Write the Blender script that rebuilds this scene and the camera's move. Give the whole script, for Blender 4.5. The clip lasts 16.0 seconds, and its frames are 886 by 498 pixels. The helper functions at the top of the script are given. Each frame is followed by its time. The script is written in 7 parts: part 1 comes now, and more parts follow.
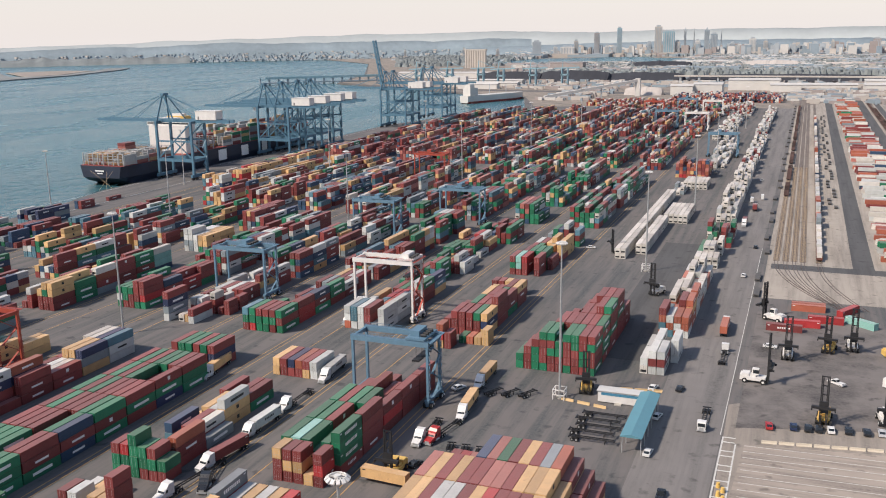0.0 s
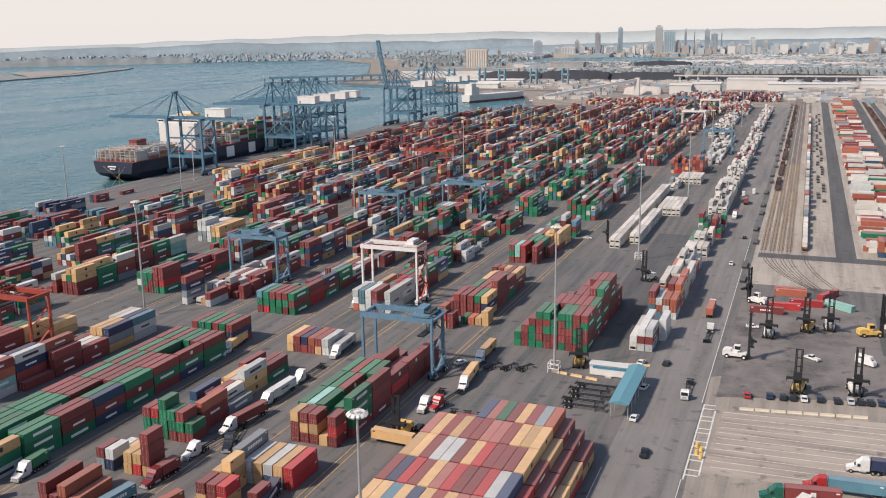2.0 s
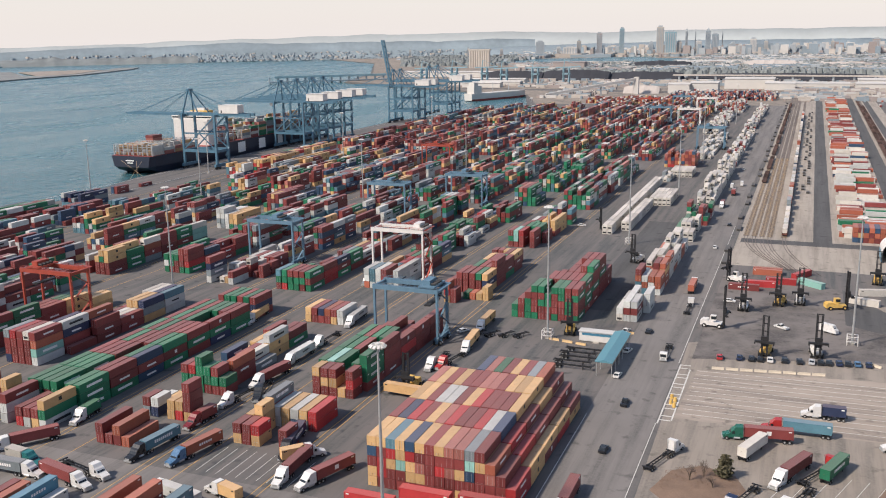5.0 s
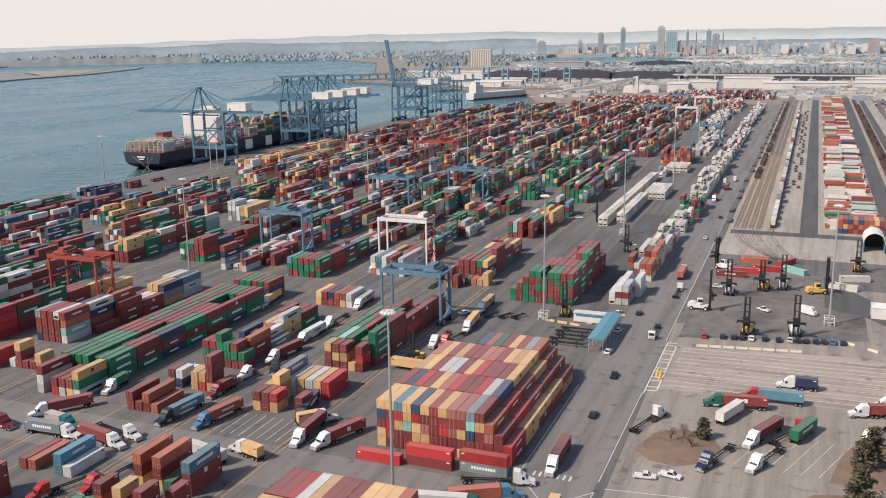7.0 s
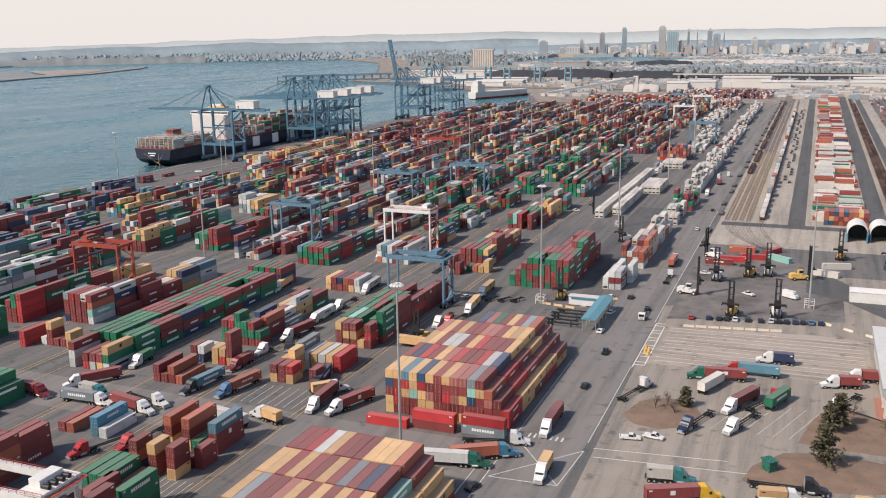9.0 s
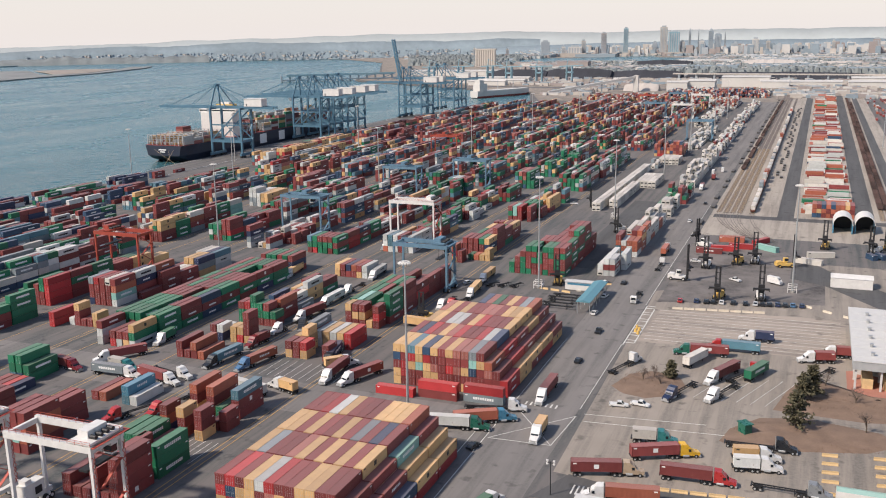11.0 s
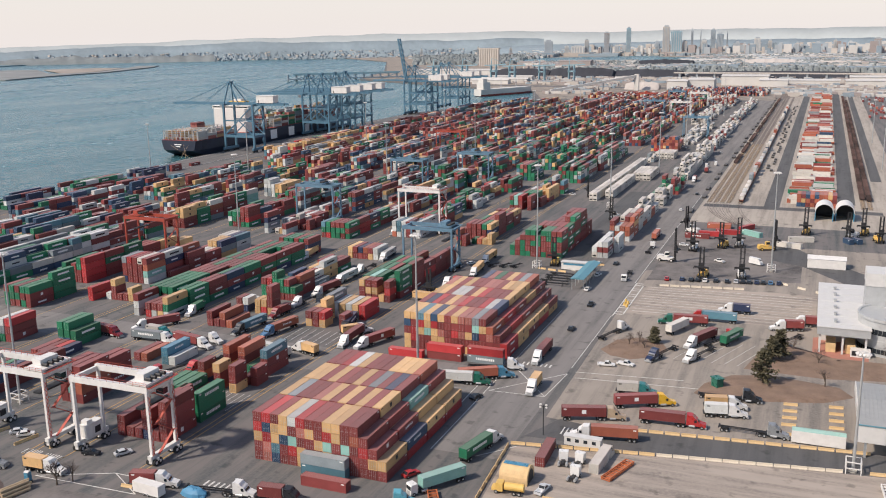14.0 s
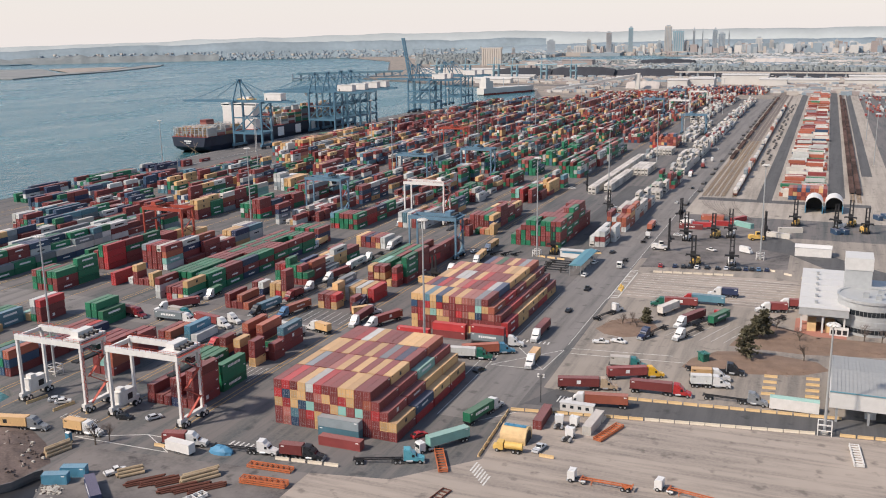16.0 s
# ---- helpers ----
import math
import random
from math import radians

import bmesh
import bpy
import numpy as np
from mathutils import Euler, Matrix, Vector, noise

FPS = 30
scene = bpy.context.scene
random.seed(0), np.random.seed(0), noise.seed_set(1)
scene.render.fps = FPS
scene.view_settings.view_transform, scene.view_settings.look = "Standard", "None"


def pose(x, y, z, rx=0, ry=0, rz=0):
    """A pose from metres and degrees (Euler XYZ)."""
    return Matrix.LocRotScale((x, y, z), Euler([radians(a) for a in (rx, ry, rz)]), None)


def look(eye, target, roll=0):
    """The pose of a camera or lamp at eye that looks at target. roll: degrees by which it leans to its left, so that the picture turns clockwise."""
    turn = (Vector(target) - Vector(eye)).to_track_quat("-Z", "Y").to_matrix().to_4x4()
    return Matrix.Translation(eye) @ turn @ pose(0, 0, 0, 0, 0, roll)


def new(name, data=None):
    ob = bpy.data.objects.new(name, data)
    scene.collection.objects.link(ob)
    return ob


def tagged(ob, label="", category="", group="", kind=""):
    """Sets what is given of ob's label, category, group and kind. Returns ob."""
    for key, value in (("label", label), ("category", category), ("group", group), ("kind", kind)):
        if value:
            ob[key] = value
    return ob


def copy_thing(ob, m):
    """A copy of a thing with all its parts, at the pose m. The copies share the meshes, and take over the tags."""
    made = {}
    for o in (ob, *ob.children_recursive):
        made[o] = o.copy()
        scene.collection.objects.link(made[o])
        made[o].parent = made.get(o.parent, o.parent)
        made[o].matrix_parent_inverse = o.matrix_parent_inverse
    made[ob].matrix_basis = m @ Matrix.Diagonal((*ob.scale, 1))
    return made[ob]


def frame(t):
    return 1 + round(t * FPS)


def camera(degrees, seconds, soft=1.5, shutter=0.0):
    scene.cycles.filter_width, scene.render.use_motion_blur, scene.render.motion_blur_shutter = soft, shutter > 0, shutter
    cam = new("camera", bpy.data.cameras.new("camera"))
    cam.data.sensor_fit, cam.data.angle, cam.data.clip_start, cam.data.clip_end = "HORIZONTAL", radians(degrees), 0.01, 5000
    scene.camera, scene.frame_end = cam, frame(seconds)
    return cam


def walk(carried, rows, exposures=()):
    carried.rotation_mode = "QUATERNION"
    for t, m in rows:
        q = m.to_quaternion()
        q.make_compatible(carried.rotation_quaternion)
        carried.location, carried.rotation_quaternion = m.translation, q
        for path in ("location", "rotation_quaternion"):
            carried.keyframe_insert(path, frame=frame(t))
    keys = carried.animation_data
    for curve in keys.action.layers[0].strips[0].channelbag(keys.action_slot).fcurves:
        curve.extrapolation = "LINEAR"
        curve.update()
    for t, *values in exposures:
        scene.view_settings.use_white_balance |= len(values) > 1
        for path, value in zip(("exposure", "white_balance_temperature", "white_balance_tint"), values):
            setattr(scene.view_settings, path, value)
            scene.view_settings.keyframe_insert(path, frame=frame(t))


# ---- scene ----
cam = camera(51.3, 16.0, soft=1.05)
PATH = [
    # seconds, x, y, z, yaw, pitch, roll
    (0, 0.0, 0.0, 105.62, 21.465, -13.126, -0.89),
    (2, 7.36, -20.34, 105.37, 21.559, -13.113, -0.883),
    (4, 14.94, -40.83, 105.23, 21.664, -13.104, -0.874),
    (6, 22.65, -61.39, 105.15, 21.778, -13.099, -0.864),
    (8, 30.43, -81.96, 105.09, 21.901, -13.099, -0.853),
    (10, 38.18, -102.47, 105.01, 22.035, -13.102, -0.84),
    (12, 45.83, -122.85, 104.87, 22.178, -13.11, -0.826),
    (14, 53.3, -143.04, 104.64, 22.331, -13.122, -0.811),
    (16, 60.51, -162.96, 104.26, 22.494, -13.138, -0.794),
]
walk(cam, [(t, pose(x, y, z, 90 + p, 0, yaw) @ pose(0, 0, 0, 0, 0, r)) for t, x, y, z, yaw, p, r in PATH],
     [(0, 0.36, 6500, 11.5), (16, 0.36, 6500, 11.5)])

# ---- sky and sun: a hazy late afternoon, sun behind the camera to the left ----
SUN_EL, SUN_AZ = radians(44), radians(222)     # azimuth clockwise from +y
world = bpy.data.worlds.new("sky")
scene.world = world
world.use_nodes = True
wn = world.node_tree.nodes
sky = wn.new("ShaderNodeTexSky")
sky.sky_type, sky.sun_disc = "NISHITA", False
sky.sun_elevation, sky.sun_rotation = SUN_EL, SUN_AZ
sky.air_density, sky.dust_density, sky.ozone_density, sky.altitude = 1.0, 1.0, 1.0, 0
wn["Background"].inputs[1].default_value = 0.12
wl = world.node_tree.links
way = wn.new("ShaderNodeTexCoord")
split = wn.new("ShaderNodeSeparateXYZ")
wl.new(way.outputs["Generated"], split.inputs[0])
haze = wn.new("ShaderNodeMapRange")            # a pale haze that thins out with height
haze.inputs[1].default_value, haze.inputs[2].default_value, haze.inputs[3].default_value, haze.inputs[4].default_value = 0.0, 0.32, 0.9, 0.03
wl.new(split.outputs[2], haze.inputs[0])
pale = wn.new("ShaderNodeMix")
pale.data_type = "RGBA"
pale.inputs[7].default_value = (5.90, 5.48, 5.27, 1)
wl.new(haze.outputs[0], pale.inputs[0])
wl.new(sky.outputs[0], pale.inputs[6])
wl.new(pale.outputs[2], wn["Background"].inputs[0])
sun_data = bpy.data.lights.new("sun", "SUN")
sun_data.energy, sun_data.angle, sun_data.color = 3.85, radians(4), (1.0, 0.885, 0.755)
sun = new("sun", sun_data)
to_sun = Vector((math.sin(SUN_AZ) * math.cos(SUN_EL), math.cos(SUN_AZ) * math.cos(SUN_EL), math.sin(SUN_EL)))
sun.matrix_world = look((0, 0, 400), Vector((0, 0, 400)) - to_sun)


# ---- materials ----
def material(name, colour, rough=0.6, metal=0.0, vary=0.12, scale=0.6, fine=6.0, bump=0.0, random_value=0.0, coord="Object"):
    """A weathered surface: two scales of noise in the colour, a little in the gloss, fine relief."""
    m = bpy.data.materials.new(name)
    m.use_nodes = True
    n, l = m.node_tree.nodes, m.node_tree.links
    p = n["Principled BSDF"]
    p.inputs["Metallic"].default_value = metal
    tc = n.new("ShaderNodeTexCoord")
    big, small = n.new("ShaderNodeTexNoise"), n.new("ShaderNodeTexNoise")
    big.inputs["Scale"].default_value, small.inputs["Scale"].default_value = scale, fine
    big.inputs["Detail"].default_value, small.inputs["Detail"].default_value = 6, 4
    for t in (big, small):
        l.new(tc.outputs[coord], t.inputs["Vector"])
    mix = n.new("ShaderNodeMath"); mix.operation = "MULTIPLY_ADD"
    l.new(small.outputs["Fac"], mix.inputs[0]); mix.inputs[1].default_value = 0.5
    l.new(big.outputs["Fac"], mix.inputs[2])
    rng = n.new("ShaderNodeMapRange")
    rng.inputs[1].default_value, rng.inputs[2].default_value = 0.45, 1.05
    rng.inputs[3].default_value, rng.inputs[4].default_value = 1 - vary, 1 + vary
    l.new(mix.outputs[0], rng.inputs[0])
    value = rng.outputs[0]
    if random_value:
        info = n.new("ShaderNodeObjectInfo")
        r2 = n.new("ShaderNodeMapRange")
        r2.inputs[3].default_value, r2.inputs[4].default_value = 1 - random_value, 1 + random_value
        l.new(info.outputs["Random"], r2.inputs[0])
        mul = n.new("ShaderNodeMath"); mul.operation = "MULTIPLY"
        l.new(value, mul.inputs[0]); l.new(r2.outputs[0], mul.inputs[1])
        value = mul.outputs[0]
    hsv = n.new("ShaderNodeHueSaturation")
    hsv.inputs["Color"].default_value = (*colour, 1)
    l.new(value, hsv.inputs["Value"])
    l.new(hsv.outputs[0], p.inputs["Base Color"])
    rr = n.new("ShaderNodeMapRange")
    rr.inputs[3].default_value, rr.inputs[4].default_value = max(rough - 0.1, 0.02), min(rough + 0.12, 1)
    l.new(big.outputs["Fac"], rr.inputs[0]); l.new(rr.outputs[0], p.inputs["Roughness"])
    if bump:
        b = n.new("ShaderNodeBump"); b.inputs["Strength"].default_value = bump; b.inputs["Distance"].default_value = 0.03
        l.new(small.outputs["Fac"], b.inputs["Height"]); l.new(b.outputs[0], p.inputs["Normal"])
    return m


def container_paint(name, colour, islands=False):
    """Sun-bleached paint on corrugated steel: pressed folds as relief, faded patches, rust specks, roofs lightened as
    if sunlit.
    """
    m = material(name, colour, rough=0.55, vary=0.14, scale=0.35, fine=2.5, random_value=0.25)
    n, l = m.node_tree.nodes, m.node_tree.links
    if islands:
        geo, old = n.new("ShaderNodeNewGeometry"), n["Object Info"]
        target = old.outputs["Random"].links[0].to_socket
        l.new(geo.outputs["Random Per Island"], target)
    p = n["Principled BSDF"]
    tc = n.new("ShaderNodeTexCoord")
    sep = n.new("ShaderNodeSeparateXYZ"); l.new(tc.outputs["Object"], sep.inputs[0])
    add = n.new("ShaderNodeMath"); add.operation = "ADD"
    l.new(sep.outputs[0], add.inputs[0]); l.new(sep.outputs[1], add.inputs[1])
    mul = n.new("ShaderNodeMath"); mul.operation = "MULTIPLY"; mul.inputs[1].default_value = 22.0
    l.new(add.outputs[0], mul.inputs[0])
    sine = n.new("ShaderNodeMath"); sine.operation = "SINE"; l.new(mul.outputs[0], sine.inputs[0])
    b = n.new("ShaderNodeBump"); b.inputs["Strength"].default_value = 0.35; b.inputs["Distance"].default_value = 0.035
    l.new(sine.outputs[0], b.inputs["Height"]); l.new(b.outputs[0], p.inputs["Normal"])
    rust = n.new("ShaderNodeTexNoise"); rust.inputs["Scale"].default_value, rust.inputs["Detail"].default_value = 1.1, 9
    l.new(tc.outputs["Object"], rust.inputs["Vector"])
    ramp = n.new("ShaderNodeMapRange"); ramp.inputs[1].default_value, ramp.inputs[2].default_value = 0.66, 0.74
    ramp.inputs[4].default_value = 0.55
    l.new(rust.outputs["Fac"], ramp.inputs[0])
    mx = n.new("ShaderNodeMix"); mx.data_type = "RGBA"
    l.new(ramp.outputs[0], mx.inputs[0])
    l.new(n["Hue/Saturation/Value"].outputs[0], mx.inputs[6]); mx.inputs[7].default_value = (0.16, 0.075, 0.045, 1)
    # roofs paler: sunlit tops put into the colour, besides some chalky fading
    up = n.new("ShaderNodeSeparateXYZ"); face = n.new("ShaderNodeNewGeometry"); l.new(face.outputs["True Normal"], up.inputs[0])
    lit_roof = n.new("ShaderNodeMapRange")
    lit_roof.inputs[1].default_value, lit_roof.inputs[2].default_value, lit_roof.inputs[4].default_value = 0.6, 0.9, 0.16
    l.new(up.outputs[2], lit_roof.inputs[0])
    roof_mix = n.new("ShaderNodeMix"); roof_mix.data_type = "RGBA"
    l.new(lit_roof.outputs[0], roof_mix.inputs[0]); l.new(mx.outputs[2], roof_mix.inputs[6]); roof_mix.inputs[7].default_value = (0.55, 0.41, 0.37, 1)
    l.new(roof_mix.outputs[2], p.inputs["Base Color"])
    return m


PAINT = {
    "r": (0.185, 0.038, 0.036), "R": (0.36, 0.03, 0.032), "y": (0.53, 0.335, 0.155), "g": (0.013, 0.145, 0.072),
    "b": (0.025, 0.058, 0.11), "n": (0.022, 0.035, 0.085), "c": (0.075, 0.17, 0.215), "t": (0.22, 0.42, 0.37),
    "w": (0.48, 0.49, 0.47), "W": (0.52, 0.49, 0.44), "o": (0.33, 0.095, 0.055), "p": (0.36, 0.13, 0.105), "k": (0.19, 0.225, 0.24), "u": (0.07, 0.22, 0.31),
}
COLOUR_WORDS = {"r": "maroon", "R": "bright red", "y": "tan yellow", "g": "dark green", "b": "blue", "n": "navy blue", "c": "steel blue",
                "t": "pale teal", "w": "light grey", "W": "white", "o": "rust orange", "p": "faded red", "k": "blue grey", "u": "bright blue"}
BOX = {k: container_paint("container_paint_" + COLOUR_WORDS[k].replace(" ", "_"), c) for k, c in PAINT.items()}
WHITE = material("white_paint", (0.62, 0.60, 0.57), 0.45, vary=0.1)
LETTER = material("white_marking", (0.72, 0.72, 0.70), 0.6, vary=0.1)
DARK = material("black_steel", (0.022, 0.022, 0.024), 0.55, 0.2)
RUBBER = material("tyre_rubber", (0.018, 0.018, 0.018), 0.85)
GLASS = material("dark_window_glass", (0.02, 0.025, 0.03), 0.08)
STEEL = material("galvanised_steel", (0.42, 0.43, 0.43), 0.45, 0.5)
CRANE_BLUE = material("crane_blue_paint", (0.065, 0.15, 0.215), 0.5, vary=0.16)
RTG_BLUE = material("gantry_blue_paint", (0.10, 0.185, 0.255), 0.5, vary=0.16)
RTG_RED = material("gantry_red_paint", (0.30, 0.05, 0.03), 0.5, vary=0.16)
RED_RAIL = material("red_ladder_paint", (0.40, 0.07, 0.045), 0.55)
CONCRETE = material("concrete", (0.42, 0.39, 0.34), 0.85, vary=0.18, bump=0.2)
BARRIER = material("yellow_barrier_concrete", (0.55, 0.385, 0.20), 0.85, vary=0.2)
BARRIER_PALE = material("pale_barrier_concrete", (0.55, 0.48, 0.38), 0.85, vary=0.2)
TEAL_ROOF = material("teal_metal_roof", (0.10, 0.24, 0.29), 0.45, vary=0.1)
ROOF_GREY = material("ribbed_grey_roof", (0.29, 0.295, 0.29), 0.6, 0.0, vary=0.1)
CLAD = material("pale_cladding", (0.52, 0.51, 0.49), 0.5, vary=0.08)
CLAD_GREY = material("grey_cladding", (0.40, 0.41, 0.41), 0.45, 0.2, vary=0.1)
TIMBER = material("weathered_timber", (0.36, 0.27, 0.17), 0.85, vary=0.25)
RUST = material("rusty_steel", (0.115, 0.04, 0.026), 0.85, vary=0.3)
RACK = material("orange_steel", (0.42, 0.12, 0.045), 0.6, vary=0.2)
YELLOW = material("machine_yellow", (0.62, 0.40, 0.11), 0.5, vary=0.14)
HULL = material("ship_hull_navy", (0.016, 0.022, 0.042), 0.5, vary=0.3, scale=0.05, fine=0.4)
HULL_RED = material("antifouling_red", (0.25, 0.05, 0.04), 0.7, vary=0.2, scale=0.1, fine=0.5)
BARK = material("bark", (0.09, 0.068, 0.05), 0.9, vary=0.3)
PINE = material("pine_needles", (0.085, 0.076, 0.042), 0.8, vary=0.4, scale=1.5, fine=8)
GRASS = material("dry_grass", (0.185, 0.125, 0.09), 0.95, vary=0.25, scale=0.25, fine=2.5, bump=0.4)
TWIG = material("bare_twigs", (0.115, 0.088, 0.075), 0.9, vary=0.2)
TANK_PAPER = material("blue_tarpaulin", (0.06, 0.20, 0.33), 0.6, vary=0.15)
BRICK_RED = material("brick_red_paving", (0.34, 0.15, 0.11), 0.85, vary=0.15)


def ground_material(name, colour, dark, rough=0.9, scale=0.012, streak=True):
    """Worn pavement: broad patches, finer stains and dark wheel streaks along the rows."""
    m = material(name, colour, rough, vary=0.13, scale=scale, fine=0.16, coord="Object")
    n, l = m.node_tree.nodes, m.node_tree.links
    p = n["Principled BSDF"]
    tc = n.new("ShaderNodeTexCoord")
    mp = n.new("ShaderNodeMapping"); mp.inputs["Scale"].default_value = {True: (0.22, 0.012, 1), False: (0.05, 0.05, 1), "x": (0.02, 0.24, 1)}[streak]
    l.new(tc.outputs["Object"], mp.inputs[0])
    st = n.new("ShaderNodeTexNoise"); st.inputs["Scale"].default_value, st.inputs["Detail"].default_value = 1.0, 8
    st.inputs["Roughness"].default_value = 0.65
    l.new(mp.outputs[0], st.inputs["Vector"])
    rg = n.new("ShaderNodeMapRange"); rg.inputs[1].default_value, rg.inputs[2].default_value, rg.inputs[4].default_value = 0.44, 0.66, 1.5
    l.new(st.outputs["Fac"], rg.inputs[0])
    grain = n.new("ShaderNodeTexNoise"); grain.inputs["Scale"].default_value, grain.inputs["Detail"].default_value = 1.2, 8
    l.new(tc.outputs["Object"], grain.inputs["Vector"])
    mm = n.new("ShaderNodeMath"); mm.operation = "MULTIPLY"
    l.new(rg.outputs[0], mm.inputs[0]); l.new(grain.outputs["Fac"], mm.inputs[1])
    mx = n.new("ShaderNodeMix"); mx.data_type = "RGBA"
    l.new(mm.outputs[0], mx.inputs[0]); l.new(n["Hue/Saturation/Value"].outputs[0], mx.inputs[6]); mx.inputs[7].default_value = (*dark, 1)
    l.new(mx.outputs[2], p.inputs["Base Color"])
    drip = n.new("ShaderNodeTexNoise"); drip.inputs["Scale"].default_value, drip.inputs["Detail"].default_value = 0.22, 7
    l.new(tc.outputs["Object"], drip.inputs["Vector"])
    spot = n.new("ShaderNodeMapRange"); spot.inputs[1].default_value, spot.inputs[2].default_value, spot.inputs[4].default_value = 0.60, 0.70, 0.6
    l.new(drip.outputs["Fac"], spot.inputs[0])
    oil = n.new("ShaderNodeMix"); oil.data_type = "RGBA"       # oil drips and patched joints
    l.new(spot.outputs[0], oil.inputs[0]); l.new(mx.outputs[2], oil.inputs[6]); oil.inputs[7].default_value = (*[0.55 * q for q in dark], 1)
    l.new(oil.outputs[2], p.inputs["Base Color"])
    bp = n.new("ShaderNodeBump"); bp.inputs["Strength"].default_value, bp.inputs["Distance"].default_value = 0.3, 0.02
    l.new(grain.outputs["Fac"], bp.inputs["Height"]); l.new(bp.outputs[0], p.inputs["Normal"])
    return m


YARD = ground_material("yard_pavement", (0.138, 0.125, 0.119), (0.045, 0.058, 0.06))
ASPHALT = ground_material("dark_asphalt", (0.088, 0.086, 0.086), (0.05, 0.05, 0.05))
ROAD = ground_material("road_asphalt", (0.185, 0.171, 0.162), (0.10, 0.096, 0.092))
PALE = ground_material("pale_lot_pavement", (0.325, 0.276, 0.233), (0.15, 0.13, 0.115), streak="x")
STAINED = ground_material("oil_stained_pavement", (0.165, 0.148, 0.138), (0.04, 0.037, 0.037), streak=False)
MID = ground_material("bleached_yard_pavement", (0.272, 0.236, 0.20), (0.13, 0.118, 0.105))
RAIL_BED = ground_material("pale_rail_bed", (0.34, 0.30, 0.255), (0.19, 0.165, 0.14))
FAR_LAND = ground_material("distant_land", (0.27, 0.23, 0.19), (0.10, 0.09, 0.08), scale=0.004, streak=False)
LINE_WHITE = material("road_line_white", (0.52, 0.51, 0.48), 0.8, vary=0.3, fine=2)
LINE_YELLOW = material("road_line_yellow", (0.44, 0.27, 0.095), 0.8, vary=0.3, fine=2)


def water_material():
    m = bpy.data.materials.new("harbour_water")
    m.use_nodes = True
    n, l = m.node_tree.nodes, m.node_tree.links
    p = n["Principled BSDF"]
    p.inputs["Roughness"].default_value = 0.22
    p.inputs["IOR"].default_value = 1.33
    p.inputs["Specular Tint"].default_value = (0.70, 0.95, 1.0, 1)
    tc = n.new("ShaderNodeTexCoord")
    mp = n.new("ShaderNodeMapping"); mp.inputs["Scale"].default_value = (0.004, 0.0016, 1); mp.inputs["Rotation"].default_value = (0, 0, 0.5)
    l.new(tc.outputs["Object"], mp.inputs[0])
    wind = n.new("ShaderNodeTexNoise"); wind.inputs["Scale"].default_value, wind.inputs["Detail"].default_value = 1.0, 8
    l.new(mp.outputs[0], wind.inputs["Vector"])
    cr = n.new("ShaderNodeMix"); cr.data_type = "RGBA"
    l.new(wind.outputs["Fac"], cr.inputs[0]); cr.inputs[6].default_value, cr.inputs[7].default_value = (0.022, 0.090, 0.112, 1), (0.075, 0.175, 0.200, 1)
    l.new(cr.outputs[2], p.inputs["Base Color"])
    mg = n.new("ShaderNodeMapping"); mg.inputs["Scale"].default_value = (0.016, 0.005, 1); mg.inputs["Rotation"].default_value = (0, 0, 0.9)
    l.new(tc.outputs["Object"], mg.inputs[0])
    gust = n.new("ShaderNodeTexNoise"); gust.inputs["Scale"].default_value, gust.inputs["Detail"].default_value = 1.0, 9
    l.new(mg.outputs[0], gust.inputs["Vector"])
    ruf = n.new("ShaderNodeMapRange"); ruf.inputs[1].default_value, ruf.inputs[2].default_value, ruf.inputs[3].default_value, ruf.inputs[4].default_value = 0.35, 0.65, 0.16, 0.30
    l.new(gust.outputs["Fac"], ruf.inputs[0]); l.new(ruf.outputs[0], p.inputs["Roughness"])
    spread = n.new("ShaderNodeMath"); spread.operation = "MULTIPLY_ADD"; spread.inputs[1].default_value, spread.inputs[2].default_value = 1.0, -0.5
    l.new(gust.outputs["Fac"], spread.inputs[0])
    both = n.new("ShaderNodeMath"); both.operation = "ADD"; both.use_clamp = True
    l.new(spread.outputs[0], both.inputs[0]); l.new(wind.outputs["Fac"], both.inputs[1]); l.new(both.outputs[0], cr.inputs[0])
    w1, w2 = n.new("ShaderNodeTexNoise"), n.new("ShaderNodeTexNoise")
    w1.inputs["Scale"].default_value, w1.inputs["Detail"].default_value = 0.09, 7
    w2.inputs["Scale"].default_value, w2.inputs["Detail"].default_value = 0.6, 3
    for w in (w1, w2):
        l.new(tc.outputs["Object"], w.inputs["Vector"])
    ad = n.new("ShaderNodeMath"); ad.operation = "MULTIPLY_ADD"; ad.inputs[1].default_value = 0.25
    l.new(w2.outputs["Fac"], ad.inputs[0]); l.new(w1.outputs["Fac"], ad.inputs[2])
    b = n.new("ShaderNodeBump"); b.inputs["Strength"].default_value, b.inputs["Distance"].default_value = 1.0, 2.6
    l.new(ad.outputs[0], b.inputs["Height"]); l.new(b.outputs[0], p.inputs["Normal"])
    return m


WATER = water_material()


